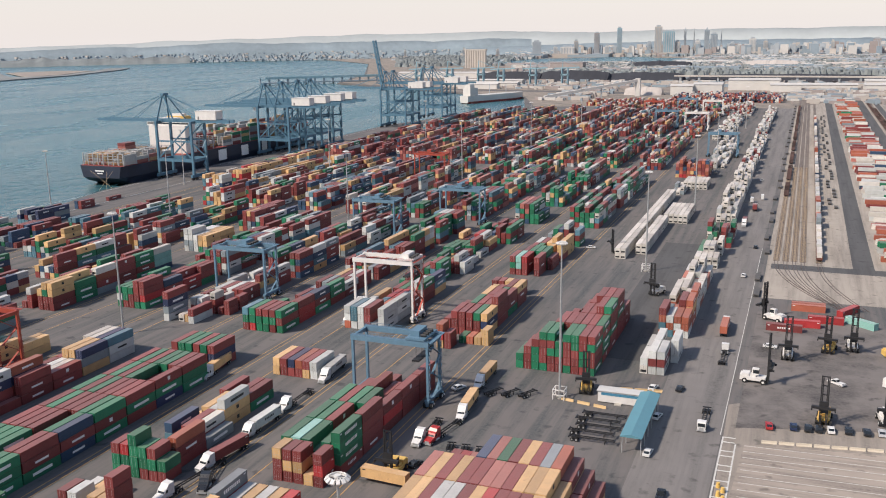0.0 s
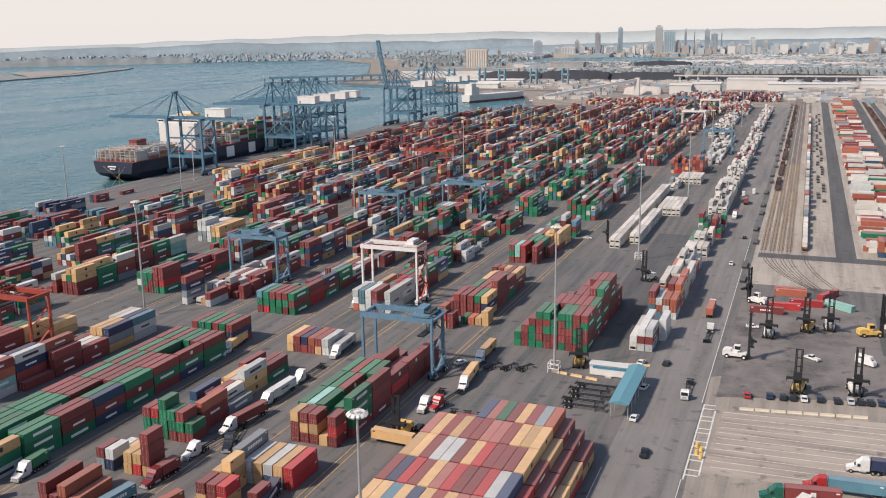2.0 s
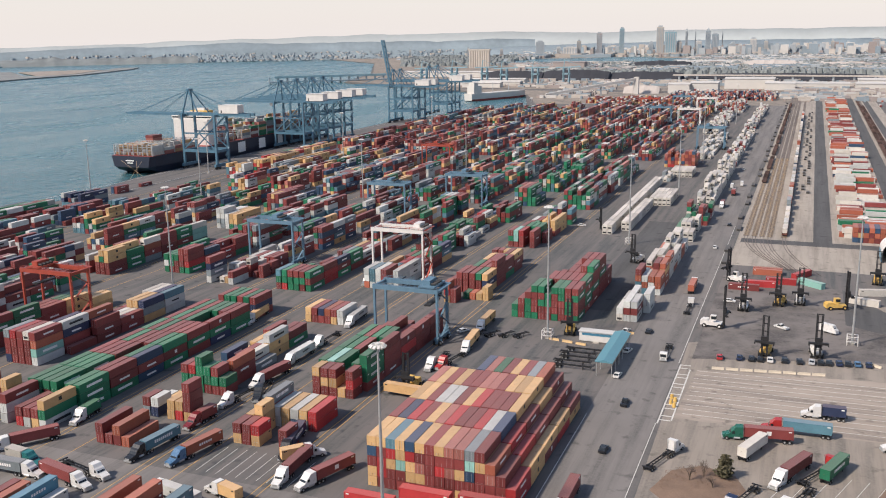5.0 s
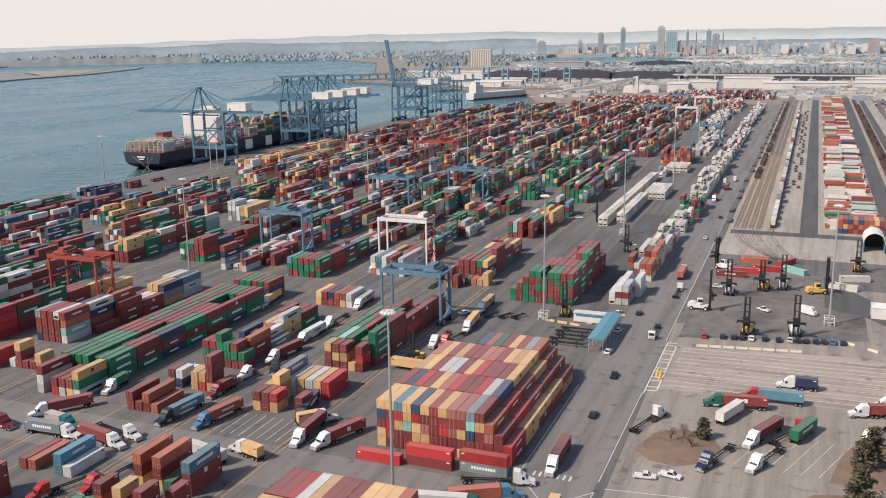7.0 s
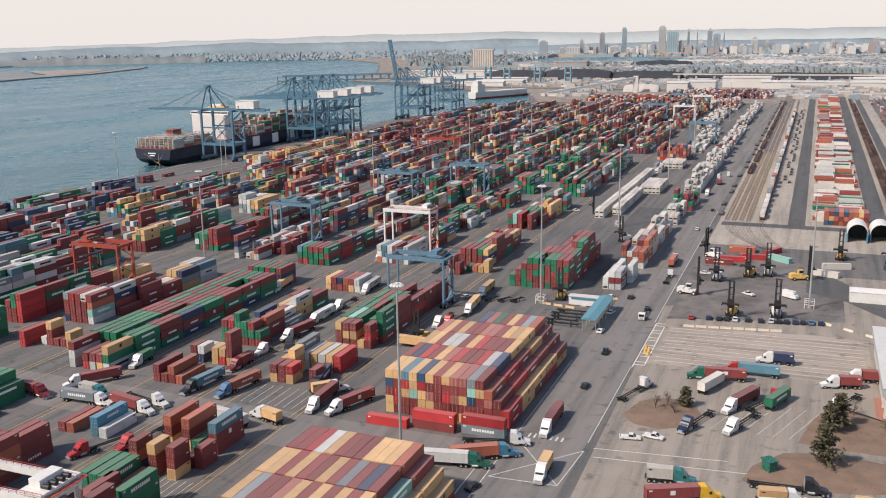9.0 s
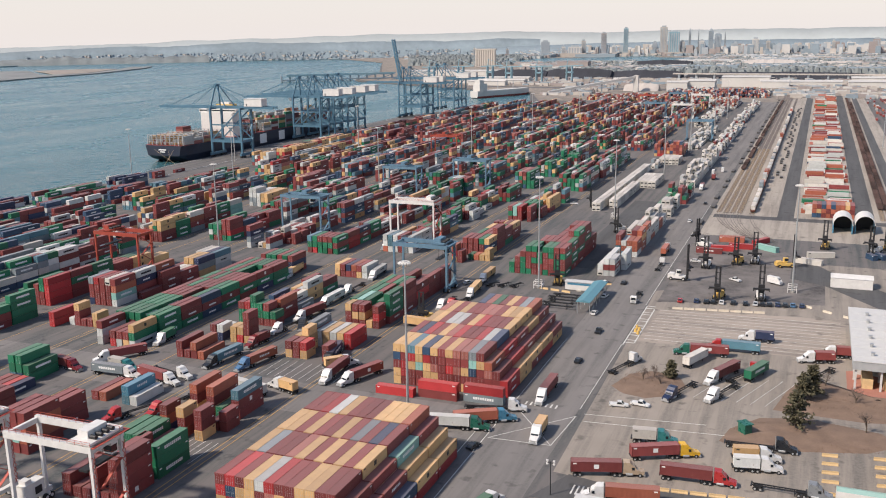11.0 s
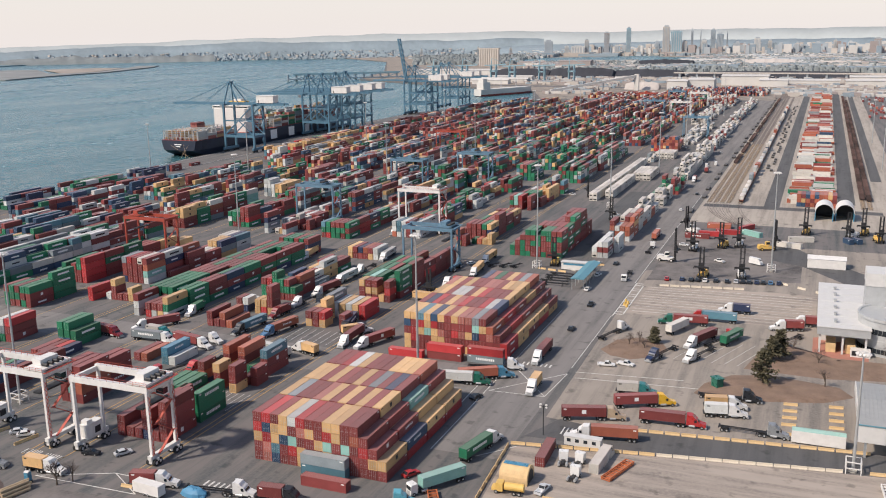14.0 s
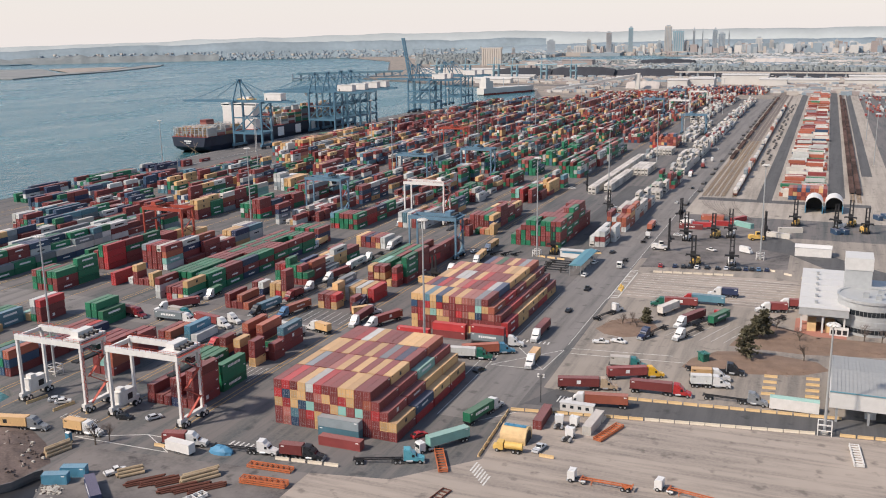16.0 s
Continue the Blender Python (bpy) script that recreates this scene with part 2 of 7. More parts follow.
# ---- mesh tools ----
class M:
    """Collects boxes, beams, tubes and slabs into one mesh; each face keeps the number of its material."""
    def __init__(self):
        self.v, self.f, self.m = [], [], []

    def add(self, verts, faces, mat=0):
        o = len(self.v)
        self.v += [tuple(v) for v in verts]
        self.f += [tuple(i + o for i in f) for f in faces]
        self.m += [mat] * len(faces)
        return self

    def box(self, x0, x1, y0, y1, z0, z1, mat=0):
        return self.add([(x, y, z) for z in (z0, z1) for x, y in ((x0, y0), (x1, y0), (x1, y1), (x0, y1))],
                        [(3, 2, 1, 0), (4, 5, 6, 7), (0, 1, 5, 4), (1, 2, 6, 5), (2, 3, 7, 6), (3, 0, 4, 7)], mat)

    def beam(self, a, b, w, h=None, mat=0):
        a, b = Vector(a), Vector(b)
        d = (b - a).normalized()
        side = d.cross(Vector((0, 0, 1)))
        side = side.normalized() if side.length > 1e-3 else Vector((1, 0, 0))
        up = side.cross(d) * (h or w) / 2
        side = side * w / 2
        pts = [p + s * side + u * up for p in (a, b) for s, u in ((-1, -1), (1, -1), (1, 1), (-1, 1))]
        return self.add(pts, [(0, 1, 2, 3), (7, 6, 5, 4), (1, 0, 4, 5), (2, 1, 5, 6), (3, 2, 6, 7), (0, 3, 7, 4)], mat)

    def tube(self, a, b, r, r2=None, n=8, mat=0):
        a, b = Vector(a), Vector(b)
        r2 = r if r2 is None else r2
        d = (b - a).normalized()
        s = d.orthogonal().normalized()
        t = d.cross(s)
        ring = [(math.cos(6.28319 * i / n), math.sin(6.28319 * i / n)) for i in range(n)]
        pts = [a + r * (c * s + k * t) for c, k in ring] + [b + r2 * (c * s + k * t) for c, k in ring]
        return self.add(pts, [(i, (i + 1) % n, n + (i + 1) % n, n + i) for i in range(n)] + [tuple(range(n))[::-1], tuple(range(n, 2 * n))], mat)

    def path(self, pts, w, mat=0):
        """A bent bar of square section through points that climb."""
        h = w / 2
        ring = [(-h, -h), (h, -h), (h, h), (-h, h)]
        faces = [(4 * i + j, 4 * i + (j + 1) % 4, 4 * i + 4 + (j + 1) % 4, 4 * i + 4 + j) for i in range(len(pts) - 1) for j in range(4)]
        n = 4 * len(pts)
        return self.add([(x + a, y + b, z) for x, y, z in pts for a, b in ring], faces + [(3, 2, 1, 0), (n - 4, n - 3, n - 2, n - 1)], mat)

    def slab(self, pts, z0, z1, mat=0):
        n = len(pts)
        return self.add([(x, y, z0) for x, y in pts] + [(x, y, z1) for x, y in pts],
                        [tuple(range(n, 2 * n)), tuple(range(n))[::-1]] + [(i, (i + 1) % n, n + (i + 1) % n, n + i) for i in range(n)], mat)

    def prism(self, profile, a, b, axis, mat=0):
        """A profile of (across, up) pulled from a to b along x or y."""
        n = len(profile)
        put = (lambda u, z, s: (s, u, z)) if axis == "x" else (lambda u, z, s: (u, s, z))
        return self.add([put(u, z, s) for s in (a, b) for u, z in profile],
                        [tuple(range(n))[::-1], tuple(range(n, 2 * n))] + [(i, (i + 1) % n, n + (i + 1) % n, n + i) for i in range(n)], mat)

    def mesh(self, name, *mats, smooth=False):
        me = bpy.data.meshes.new(name)
        me.from_pydata(self.v, [], self.f)
        for m in mats:
            me.materials.append(m)
        if len(mats) > 1:
            me.polygons.foreach_set("material_index", self.m)
        bm = bmesh.new(); bm.from_mesh(me)
        bmesh.ops.recalc_face_normals(bm, faces=bm.faces)
        bm.to_mesh(me); bm.free()
        if smooth:
            me.polygons.foreach_set("use_smooth", [True] * len(me.polygons))
        return me


def part(name, m, mats, parent=None, label="", at=None):
    """One mesh object from a collector or a finished mesh, under a thing or a part."""
    mats = mats if isinstance(mats, (list, tuple)) else [mats]
    ob = new(name, m.mesh(name, *mats) if isinstance(m, M) else m)
    if parent is not None:
        ob.parent = parent
    if at is not None:
        ob.matrix_basis = at
    return tagged(ob, label)


def thing(name, label, category, group="", kind="", at=None):
    ob = new(name)
    if at is not None:
        ob.matrix_basis = at
    return tagged(ob, label, category, group, kind)


def setting(name, m, mats, label, category):
    return tagged(part(name, m, mats), label, category, kind="structure")


# ---- water, land and pavements ----
setting("water", M().box(-9000, 9000, -3000, 12000, -8, -2.6), WATER, "wind-ruffled blue grey harbour water", "water")
# the terminal's land: quay on the water side, inlet behind the far berth
LAND = [(-110, -400), (-102, -24), (-104, -18), (-108.7, -10.3), (-112.9, -6.1), (-114, -8), (-115, -14), (-119, -20), (-152, -12),
        (-160, 30), (-300, 80), (-445, 140), (-447, 440), (-466, 520), (-468, 1010), (-432, 1150), (-380, 1300), (-440, 1500),
        (-720, 1700), (-1000, 1900), (-1150, 2350), (-1567, 3239), (-2097, 3849), (-2266, 3887), (-2300, 11000), (9000, 11000), (9000, -400)]
setting("ground", M().slab(LAND, -7, 0.0), YARD, "worn grey concrete and asphalt yard with wheel streaks", "ground")
# haze over the far shore is put into its blue-grey colour
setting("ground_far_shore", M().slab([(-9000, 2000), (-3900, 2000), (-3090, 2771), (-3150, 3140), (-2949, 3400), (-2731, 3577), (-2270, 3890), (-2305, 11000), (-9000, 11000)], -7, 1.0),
        material("hazed_far_shore_woods", (0.125, 0.185, 0.21), 0.95, vary=0.35, scale=0.008, fine=0.05), "hazy wooded far shore", "land")
# scrub on the dyke is greyed: distance haze as base colour
setting("ground_island", M().slab([(-2900, 1500), (-1988, 1747), (-2049, 1967), (-2078, 2231), (-2242, 2653), (-2347, 2823), (-2400, 2760), (-2300, 2600), (-2130, 2250),
        (-2180, 2100), (-2542, 2400), (-2800, 2200)], -7, 0.6), material("hazed_dyke_scrub", (0.20, 0.205, 0.20), 0.95, vary=0.35, scale=0.01, fine=0.06), "low dyke island enclosing a pale basin", "land")


setting("ground_basin", M().slab([(-2150, 2130), (-2500, 2390), (-2400, 2560), (-2290, 2560), (-2150, 2270)], -1, 0.9), PALE, "pale dry basin inside the dyke", "land")


def patch(name, pts, mat, z=0.012, label="", category="pavement"):
    return setting(name, M().slab(pts, z - 0.5, z), mat, label, category)


def rect(x0, x1, y0, y1):
    return [(x0, y0), (x1, y0), (x1, y1), (x0, y1)]


patch("road", rect(-34.5, -15.2, 60, 1500), ROAD, 0.02, "wide grey asphalt yard road", "road")
patch("road_cross", rect(-300, -36, 100, 121), ROAD, 0.016, "asphalt cross road between stacks", "road")
patch("road_gate", [(-14, 76), (14, 77), (66, 83), (140, 94), (140, 106), (70, 95), (4, 87.5), (-8, 90)], ASPHALT, 0.024, "dark asphalt gate road", "road")
patch("pavement_gate_yard", [(-12, 90), (4, 88), (70, 96), (150, 108), (150, 135), (150, 330), (40, 330), (40, 300), (-15, 262)], MID, 0.008, "bleached pale gate yard pavement")
patch("pavement_machine_yard", [(-12, 246), (50, 262), (50, 300), (36, 350), (-12, 360)], STAINED, 0.012, "oil-stained machine yard pavement")
patch("pavement_truck_lot", [(-11, 195), (56, 197), (57, 245), (-9, 236)], PALE, 0.016, "pale lined truck lot")
patch("pavement_lower_lot", [(-13, 38), (-15, 69), (20, 75.5), (64, 82), (150, 93), (150, -140), (-50, -140), (-50, 16), (-30, 20)], PALE, 0.01, "bleached pale concrete lot")
patch("pavement_corner_yard", [(-113, 8), (-60, 14), (-50, 16), (-50, -140), (-98, -140), (-101, -24), (-103.6, -17), (-108.3, -9.6), (-112, -5)], STAINED, 0.014, "stained storage corner pavement")
patch("road_bend", [(36, 300), (50, 292), (70, 262), (110, 232), (110, 250), (78, 282), (52, 318), (36, 350)], ASPHALT, 0.026, "curving dark access road", "road")
patch("pavement_reefer_yard", rect(-62, -42, 290, 470), ASPHALT, 0.014, "dark asphalt strip beside the reefers")
patch("pavement_rail_strip", rect(-12, 106, 380, 1500), RAIL_BED, 0.012, "pale gravel rail strip")
patch("road_rail_side", rect(24.5, 33.5, 440, 1490), ASPHALT, 0.02, "dark asphalt lane beside the train", "road")
patch("road_rail_side_east", rect(66, 76, 460, 1500), ASPHALT, 0.02, "dark asphalt lane", "road")
patch("road_rail_far", rect(88, 95, 560, 1500), ASPHALT, 0.02, "dark asphalt lane", "road")
patch("road_rail_cross", rect(-10, 90, 430, 440), ASPHALT, 0.018, "dark crossing lane", "road")
patch("pavement_quay", [(-445, 216), (-432, 216), (-424, 700), (-424, 1000), (-467, 1009), (-465, 521), (-446.5, 441)], YARD, 0.03, "concrete quay apron")
patch("pavement_far_lot", [(-374, 1325), (-20, 1345), (60, 1545), (-690, 1690), (-438, 1504)], FAR_LAND, 0.05, "pale dusty lot behind the yard")
patch("pavement_plaza", [(56, 165), (73, 166), (73, 178), (60, 190), (56, 188)], BRICK_RED, 0.03, "red brick paved forecourt")


def mound(name, pts, h, mat, label, seed=1):
    """A low planted bank: a ring of the outline drawn in and raised, with uneven height."""
    rnd = random.Random(seed)
    cx, cy = sum(p[0] for p in pts) / len(pts), sum(p[1] for p in pts) / len(pts)
    dense = []
    for i, p in enumerate(pts):
        q = pts[(i + 1) % len(pts)]
        dense += [(p[0] + (q[0] - p[0]) * k / 4, p[1] + (q[1] - p[1]) * k / 4) for k in range(4)]
    m, n = M(), len(dense)
    rings = [(1.0, 0.0), (0.96, 0.12), (0.75, 0.5), (0.45, 0.85), (0.15, 1.0)]
    for s, z in rings:
        m.v += [(cx + (x - cx) * s, cy + (y - cy) * s, z * h * rnd.uniform(0.8, 1.2)) for x, y in dense]
    for r in range(len(rings) - 1):
        for i in range(n):
            m.f.append((r * n + i, r * n + (i + 1) % n, (r + 1) * n + (i + 1) % n, (r + 1) * n + i)); m.m.append(0)
    m.f.append(tuple(range((len(rings) - 1) * n, len(rings) * n))); m.m.append(0)
    ob = setting(name, m, mat, label, "verge")
    ob.data.polygons.foreach_set("use_smooth", [True] * len(ob.data.polygons))
    return ob


mound("verge_island", [(-10.5, 151), (-6, 146), (1, 144.5), (8, 149), (11, 158), (8, 165), (0, 168), (-7, 163)], 0.7, GRASS, "dry brown grass traffic island")
mound("verge_gate", [(24, 122), (30, 118), (60, 127), (68, 134), (64, 141), (45, 145), (33, 141), (26, 131)], 0.8, GRASS, "dry brown grass verge by the gate", 2)
mound("verge_office", [(36, 148), (60, 147), (110, 158), (110, 170), (76, 168), (56, 168), (46, 178), (40, 168)], 0.6, GRASS, "dry brown grass verge by the office", 3)
EARTH = material("dry_shore_earth", (0.115, 0.085, 0.074), 0.95, vary=0.5, scale=0.2, fine=1.6, bump=0.5)
mound("verge_shore", [(-147, 13), (-134, 11), (-124, 6), (-114, -2.5), (-114.8, -13), (-118.5, -19), (-148, -11)], 1.5, EARTH, "dry brown earth bank at the shore", 4)
# near-black slab added over the cove water, which would show too bright
COVE_DARK = material("cove_dark", (0.022, 0.022, 0.024), 0.45, vary=0.4, scale=0.3, fine=2, bump=0.4)
setting("ground_mud", M().slab([(-135, -60), (-101, -60), (-101, -14), (-108, -5), (-116, -5), (-122, -14), (-150, -10)], -4.5, -2.2), COVE_DARK, "near-black slab standing in for dark cove water", "shore")
rubble, rr_ = M(), random.Random(12)
for k in range(420):
    if k < 260:
        x, y, z = rr_.uniform(-138, -116), rr_.uniform(-12, 8), rr_.uniform(0.6, 1.3)
        if y > -2 - (x + 116) * 0.55 or y < -14 - (x + 118) * -0.25:
            continue
    else:
        x, y = rr_.gauss(-102.4, 1.4), rr_.gauss(-13.6, 0.9)
        z = max(0.0, 0.7 - 0.3 * math.hypot(x + 102.4, y + 13.6))
    w, d_, h_ = rr_.uniform(0.08, 0.42), rr_.uniform(0.08, 0.35), rr_.uniform(0.08, 0.3)
    rubble.box(x - w, x + w, y - d_, y + d_, z - 0.3, z + h_, rr_.choice((0, 1, 1) if k < 260 else (0, 0, 1)))
tagged(part("rubble", rubble, [CONCRETE, EARTH]), "broken concrete and scrap dumped on the shore bank", "rubble", kind="stuff")
mound("verge_east", [(100, 420), (116, 430), (150, 900), (180, 900), (220, 420)], 3.0, GRASS, "brown scrub bank beyond the tracks", 5)

# painted lines
LINES = M()
for x, y0, y1 in ((-34.3, 60, 190), (-15.0, 130, 190), (-15.4, 240, 470), (-38, 92, 128)):
    LINES.box(x - 0.1, x + 0.1, y0, y1, 0.0, 0.032)
for x0, x1, y0, y1 in ((-14.8, -14.4, 190, 239), (-11.4, -11.0, 193, 235)):
    LINES.box(x0, x1, y0, y1, 0.0, 0.036)
for k in range(6):
    LINES.box(-14.4, -11.4, 192.5 + 8.6 * k, 193.0 + 8.6 * k, 0.0, 0.036)
    LINES.box(-14.4, -11.4, 195.5 + 8.6 * k, 196.0 + 8.6 * k, 0.0, 0.036)
for k in range(11):
    LINES.beam((-9, 199 + 3.6 * k, 0.02), (55, 201 + 3.75 * k, 0.02), 0.16, 0.06)
for a, b in (((-33.5, 103), (-16.5, 104)), ((-16.5, 104), (-14.9, 124.6)), ((-33.5, 103), (-14.9, 124.6)), ((-30, 122), (-16.5, 104)), ((-14, 69), (-22, 60)), ((-13, 127), (20, 131)), ((-12, 122), (28, 126)), ((-120, 12), (-102, 20)), ((-102, 20), (-90, 13)), ((-120, 12), (-90, 13)), ((-102, 20), (-88, 20))):
    LINES.beam((*a, 0.02), (*b, 0.02), 0.22, 0.05)
for k in range(7):
    LINES.box(-31 + 1.5 * k, -30.5 + 1.5 * k, 128, 130.6, 0.0, 0.036)
    LINES.box(-13.6 + 0.9 * k, -13.2 + 0.9 * k, 31 - k, 36 - k, 0, 0.03)
    LINES.box(-78 + 1.5 * k, -77.5 + 1.5 * k, 22.5, 25, 0, 0.03)
    LINES.box(-5.5 + 1.1 * k, -5.1 + 1.1 * k, 80.5, 85, 0.0, 0.036)
for k in range(9):
    LINES.box(2 + 3.6 * k, 2.12 + 3.6 * k, -8, 6, 0.0, 0.03)
    LINES.beam((14 + 4 * k, 150, 0.02), (22 + 4 * k, 172, 0.02), 0.14, 0.05)
for k in range(7):
    LINES.box(-133.6 + 0.8 * k, -133.3 + 0.8 * k, 20.6, 23.2, 0, 0.03)
    LINES.box(-126.4 + 0.9 * k, -126.1 + 0.9 * k, 20.2, 22.8, 0, 0.03)
for k in range(10):
    LINES.box(-118 + 2.9 * k, -117.85 + 2.9 * k, 123, 137, 0, 0.03)
    LINES.box(-117.5 + 2.0 * k, -117.35 + 2.0 * k, 62, 75, 0, 0.03)
setting("trim_white_lines", LINES, LINE_WHITE, "worn white painted road lines", "road marking")
LY = M()
BLOCKS = [-120.2 - 34.6 * k for k in range(10)]      # left gantry track of each yard block
SPAN = 23.3
for x in BLOCKS:
    for dx in (-0.6, SPAN - 1.1, SPAN + 0.7):
        LY.box(x + dx - 0.12, x + dx + 0.12, 20, 1180, 0, 0.03)
setting("trim_yellow_lines", LY, LINE_YELLOW, "faded yellow gantry lane lines", "road marking")

# ---- containers ----
CW, CH, L40, L20 = 2.44, 2.59, 12.19, 6.06
HC = 2.86                                   # the yard is mostly high-cube boxes


def container_body(m, x=0.0, y=0.0, z=0.0, length=L40, mat=0, full=True, along="y", tall=CH):
    """Corner posts and rails stand proud of the pressed panels."""
    hx, hy, t = CW / 2, length / 2, 0.045
    def b(x0, x1, y0, y1, z0, z1):
        if along == "x":
            x0, x1, y0, y1 = y0, y1, x0, x1
        m.box(x + x0, x + x1, y + y0, y + y1, z + z0, z + z1, mat)
    if not full:
        b(-hx + 0.04, hx - 0.04, -hy, hy, 0.06, tall - 0.06)
        return m
    b(-hx + t, hx - t, -hy + t, hy - t, 0.14, CH - 0.05)
    for sx in (-1, 1):
        for z0, z1 in ((0.02, 0.16), (CH - 0.12, CH - 0.02)):
            b(min(sx * hx, sx * (hx - 0.1)), max(sx * hx, sx * (hx - 0.1)), -hy + 0.16, hy - 0.16, z0, z1)
        for sy in (-1, 1):
            b(min(sx * hx, sx * (hx - 0.16)), max(sx * hx, sx * (hx - 0.16)), min(sy * hy, sy * (hy - 0.16)), max(sy * hy, sy * (hy - 0.16)), 0.0, CH)
    for sy in (-1, 1):
        for z0, z1 in ((0.02, 0.16), (CH - 0.12, CH - 0.02)):
            b(-hx + 0.16, hx - 0.16, min(sy * hy, sy * (hy - 0.1)), max(sy * hy, sy * (hy - 0.1)), z0, z1)
    return m


def marks(m, length, style):
    """Plain bars where the lettering runs along the sides."""
    hx = CW / 2
    for s in (-1, 1):
        x0, x1 = (hx - 0.05, hx - 0.025) if s > 0 else (-hx + 0.025, -hx + 0.05)
        if style == 1:
            for k in range(9):
                m.box(x0, x1, -3.2 + 0.72 * k, -2.66 + 0.72 * k, 1.0, 1.75, 1)
        elif style == 2:
            m.box(x0, x1, -0.6, 0.6, 0.8, 1.9, 1)
        elif style == 3:
            for k in range(6):
                m.box(x0, x1, -2.0 + 0.75 * k, -1.5 + 0.75 * k, 1.05, 1.65, 1)
        m.box(x0, x1, length / 2 - 1.3, length / 2 - 0.5, 1.95, 2.25, 1)
    return m


MESHES = {}


def container_mesh(c, length, style):
    key = (c, length, style)
    if key not in MESHES:
        m = marks(container_body(M(), length=length), length, style)
        mk = DARK if c in "yWw" else LETTER
        MESHES[key] = m.mesh("container", BOX[c], mk)
    return MESHES[key]


def door_mesh(c):
    if ("door", c) not in MESHES:
        m = M()
        for s in (-1, 1):
            m.box(min(0.02 * s, 1.05 * s), max(0.02 * s, 1.05 * s), -0.03, 0.02, 0.2, CH - 0.17, 0)
            for k in (0.3, 0.78):
                m.tube((s * k, -0.06, 0.18), (s * k, -0.06, CH - 0.15), 0.022, n=5, mat=1)
                m.box(s * k - 0.16, s * k + 0.16, -0.075, -0.045, 1.0, 1.06, 1)
        MESHES[("door", c)] = m.mesh("door", BOX[c], STEEL)
    return MESHES[("door", c)]


STYLE = {"g": (1, 1, 1, 0), "w": (3, 0, 3, 1), "y": (2, 2, 0, 2), "R": (0, 3, 0, 0), "r": (0, 0, 0, 2, 3), "n": (3, 1, 0), "b": (3, 0), "c": (1, 0), "t": (1, 0), "W": (0, 0, 3), "k": (1, 0), "o": (0, 0, 3), "p": (0, 0), "u": (3, 3)}
RND = random.Random(7)
COUNT = [0, 0]


def container(x, y, z, c, length=L40, turn=0.0, group="stacked containers", door=False, state="stacked in the yard", tall=CH):
    ob = new("shipping_container", container_mesh(c, length, RND.choice(STYLE[c]) if length > 7 else 0))
    flip = 180 if (not door and RND.random() < 0.5) else 0
    ob.matrix_basis = pose(x, y, z, 0, 0, turn + flip) @ Matrix.Diagonal((1, 1, tall / CH, 1))
    size = "forty-foot" if length > 7 else "twenty-foot"
    tagged(ob, f"{COLOUR_WORDS[c]} corrugated {size} container {state}", "container", group)
    if door:
        part("door", door_mesh(c), BOX[c], ob, "double doors with steel locking rods", at=pose(0, -length / 2 + 0.02, 0))
        COUNT[1] += 1
    COUNT[0] += 1
    return ob


def hidden(h, b, c, k):
    """True for a container that is walled in by its neighbours on every side and above."""
    def tall(i, j):
        return h[i][j] if 0 <= i < len(h) and 0 <= j < len(h[i]) else 0
    return k < h[b][c] - 1 and min(tall(b - 1, c), tall(b + 1, c), tall(b, c - 1), tall(b, c + 1)) > k


def pick(palette):
    return RND.choice(palette)


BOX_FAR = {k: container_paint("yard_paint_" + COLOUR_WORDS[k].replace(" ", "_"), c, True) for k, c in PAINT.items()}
FAR = {}                                    # block number -> boxes joined into one mesh
CODES = list(PAINT)


NEAR_Y = 118.0


def joined(number, x, y, z, length, code, tall=CH):
    """A container far from the walk, as a shell in its block's one mesh, with its lettering bars."""
    m = FAR.setdefault(number, M())
    container_body(m, x, y, z, length, CODES.index(code), full=False, tall=tall)
    style = RND.choice(STYLE[code]) if length > 7 else 0
    mark = len(CODES) + (1 if code in "yWw" else 0)
    if style and y < 800:
        half, tall = (3.2, 0.75) if style == 1 else (0.6, 1.1) if style == 2 else (2.2, 0.6)
        m.box(x + CW / 2 - 0.04, x + CW / 2 - 0.02, y - half, y + half, z + 1.0, z + 1.0 + tall, mark)
    if y < 420:                              # door seam and locking rods on the near end
        for dx in (-0.55, 0.0, 0.55):
            m.box(x + dx - 0.025, x + dx + 0.025, y - length / 2 - 0.02, y - length / 2, z + 0.2, z + tall - 0.2, len(CODES) + (1 if dx == 0 else 2))
    if code == "W":
        m.box(x - 0.9, x + 0.9, y - length / 2 - 0.02, y - length / 2, z + 0.5, z + 1.3, len(CODES) + 1)


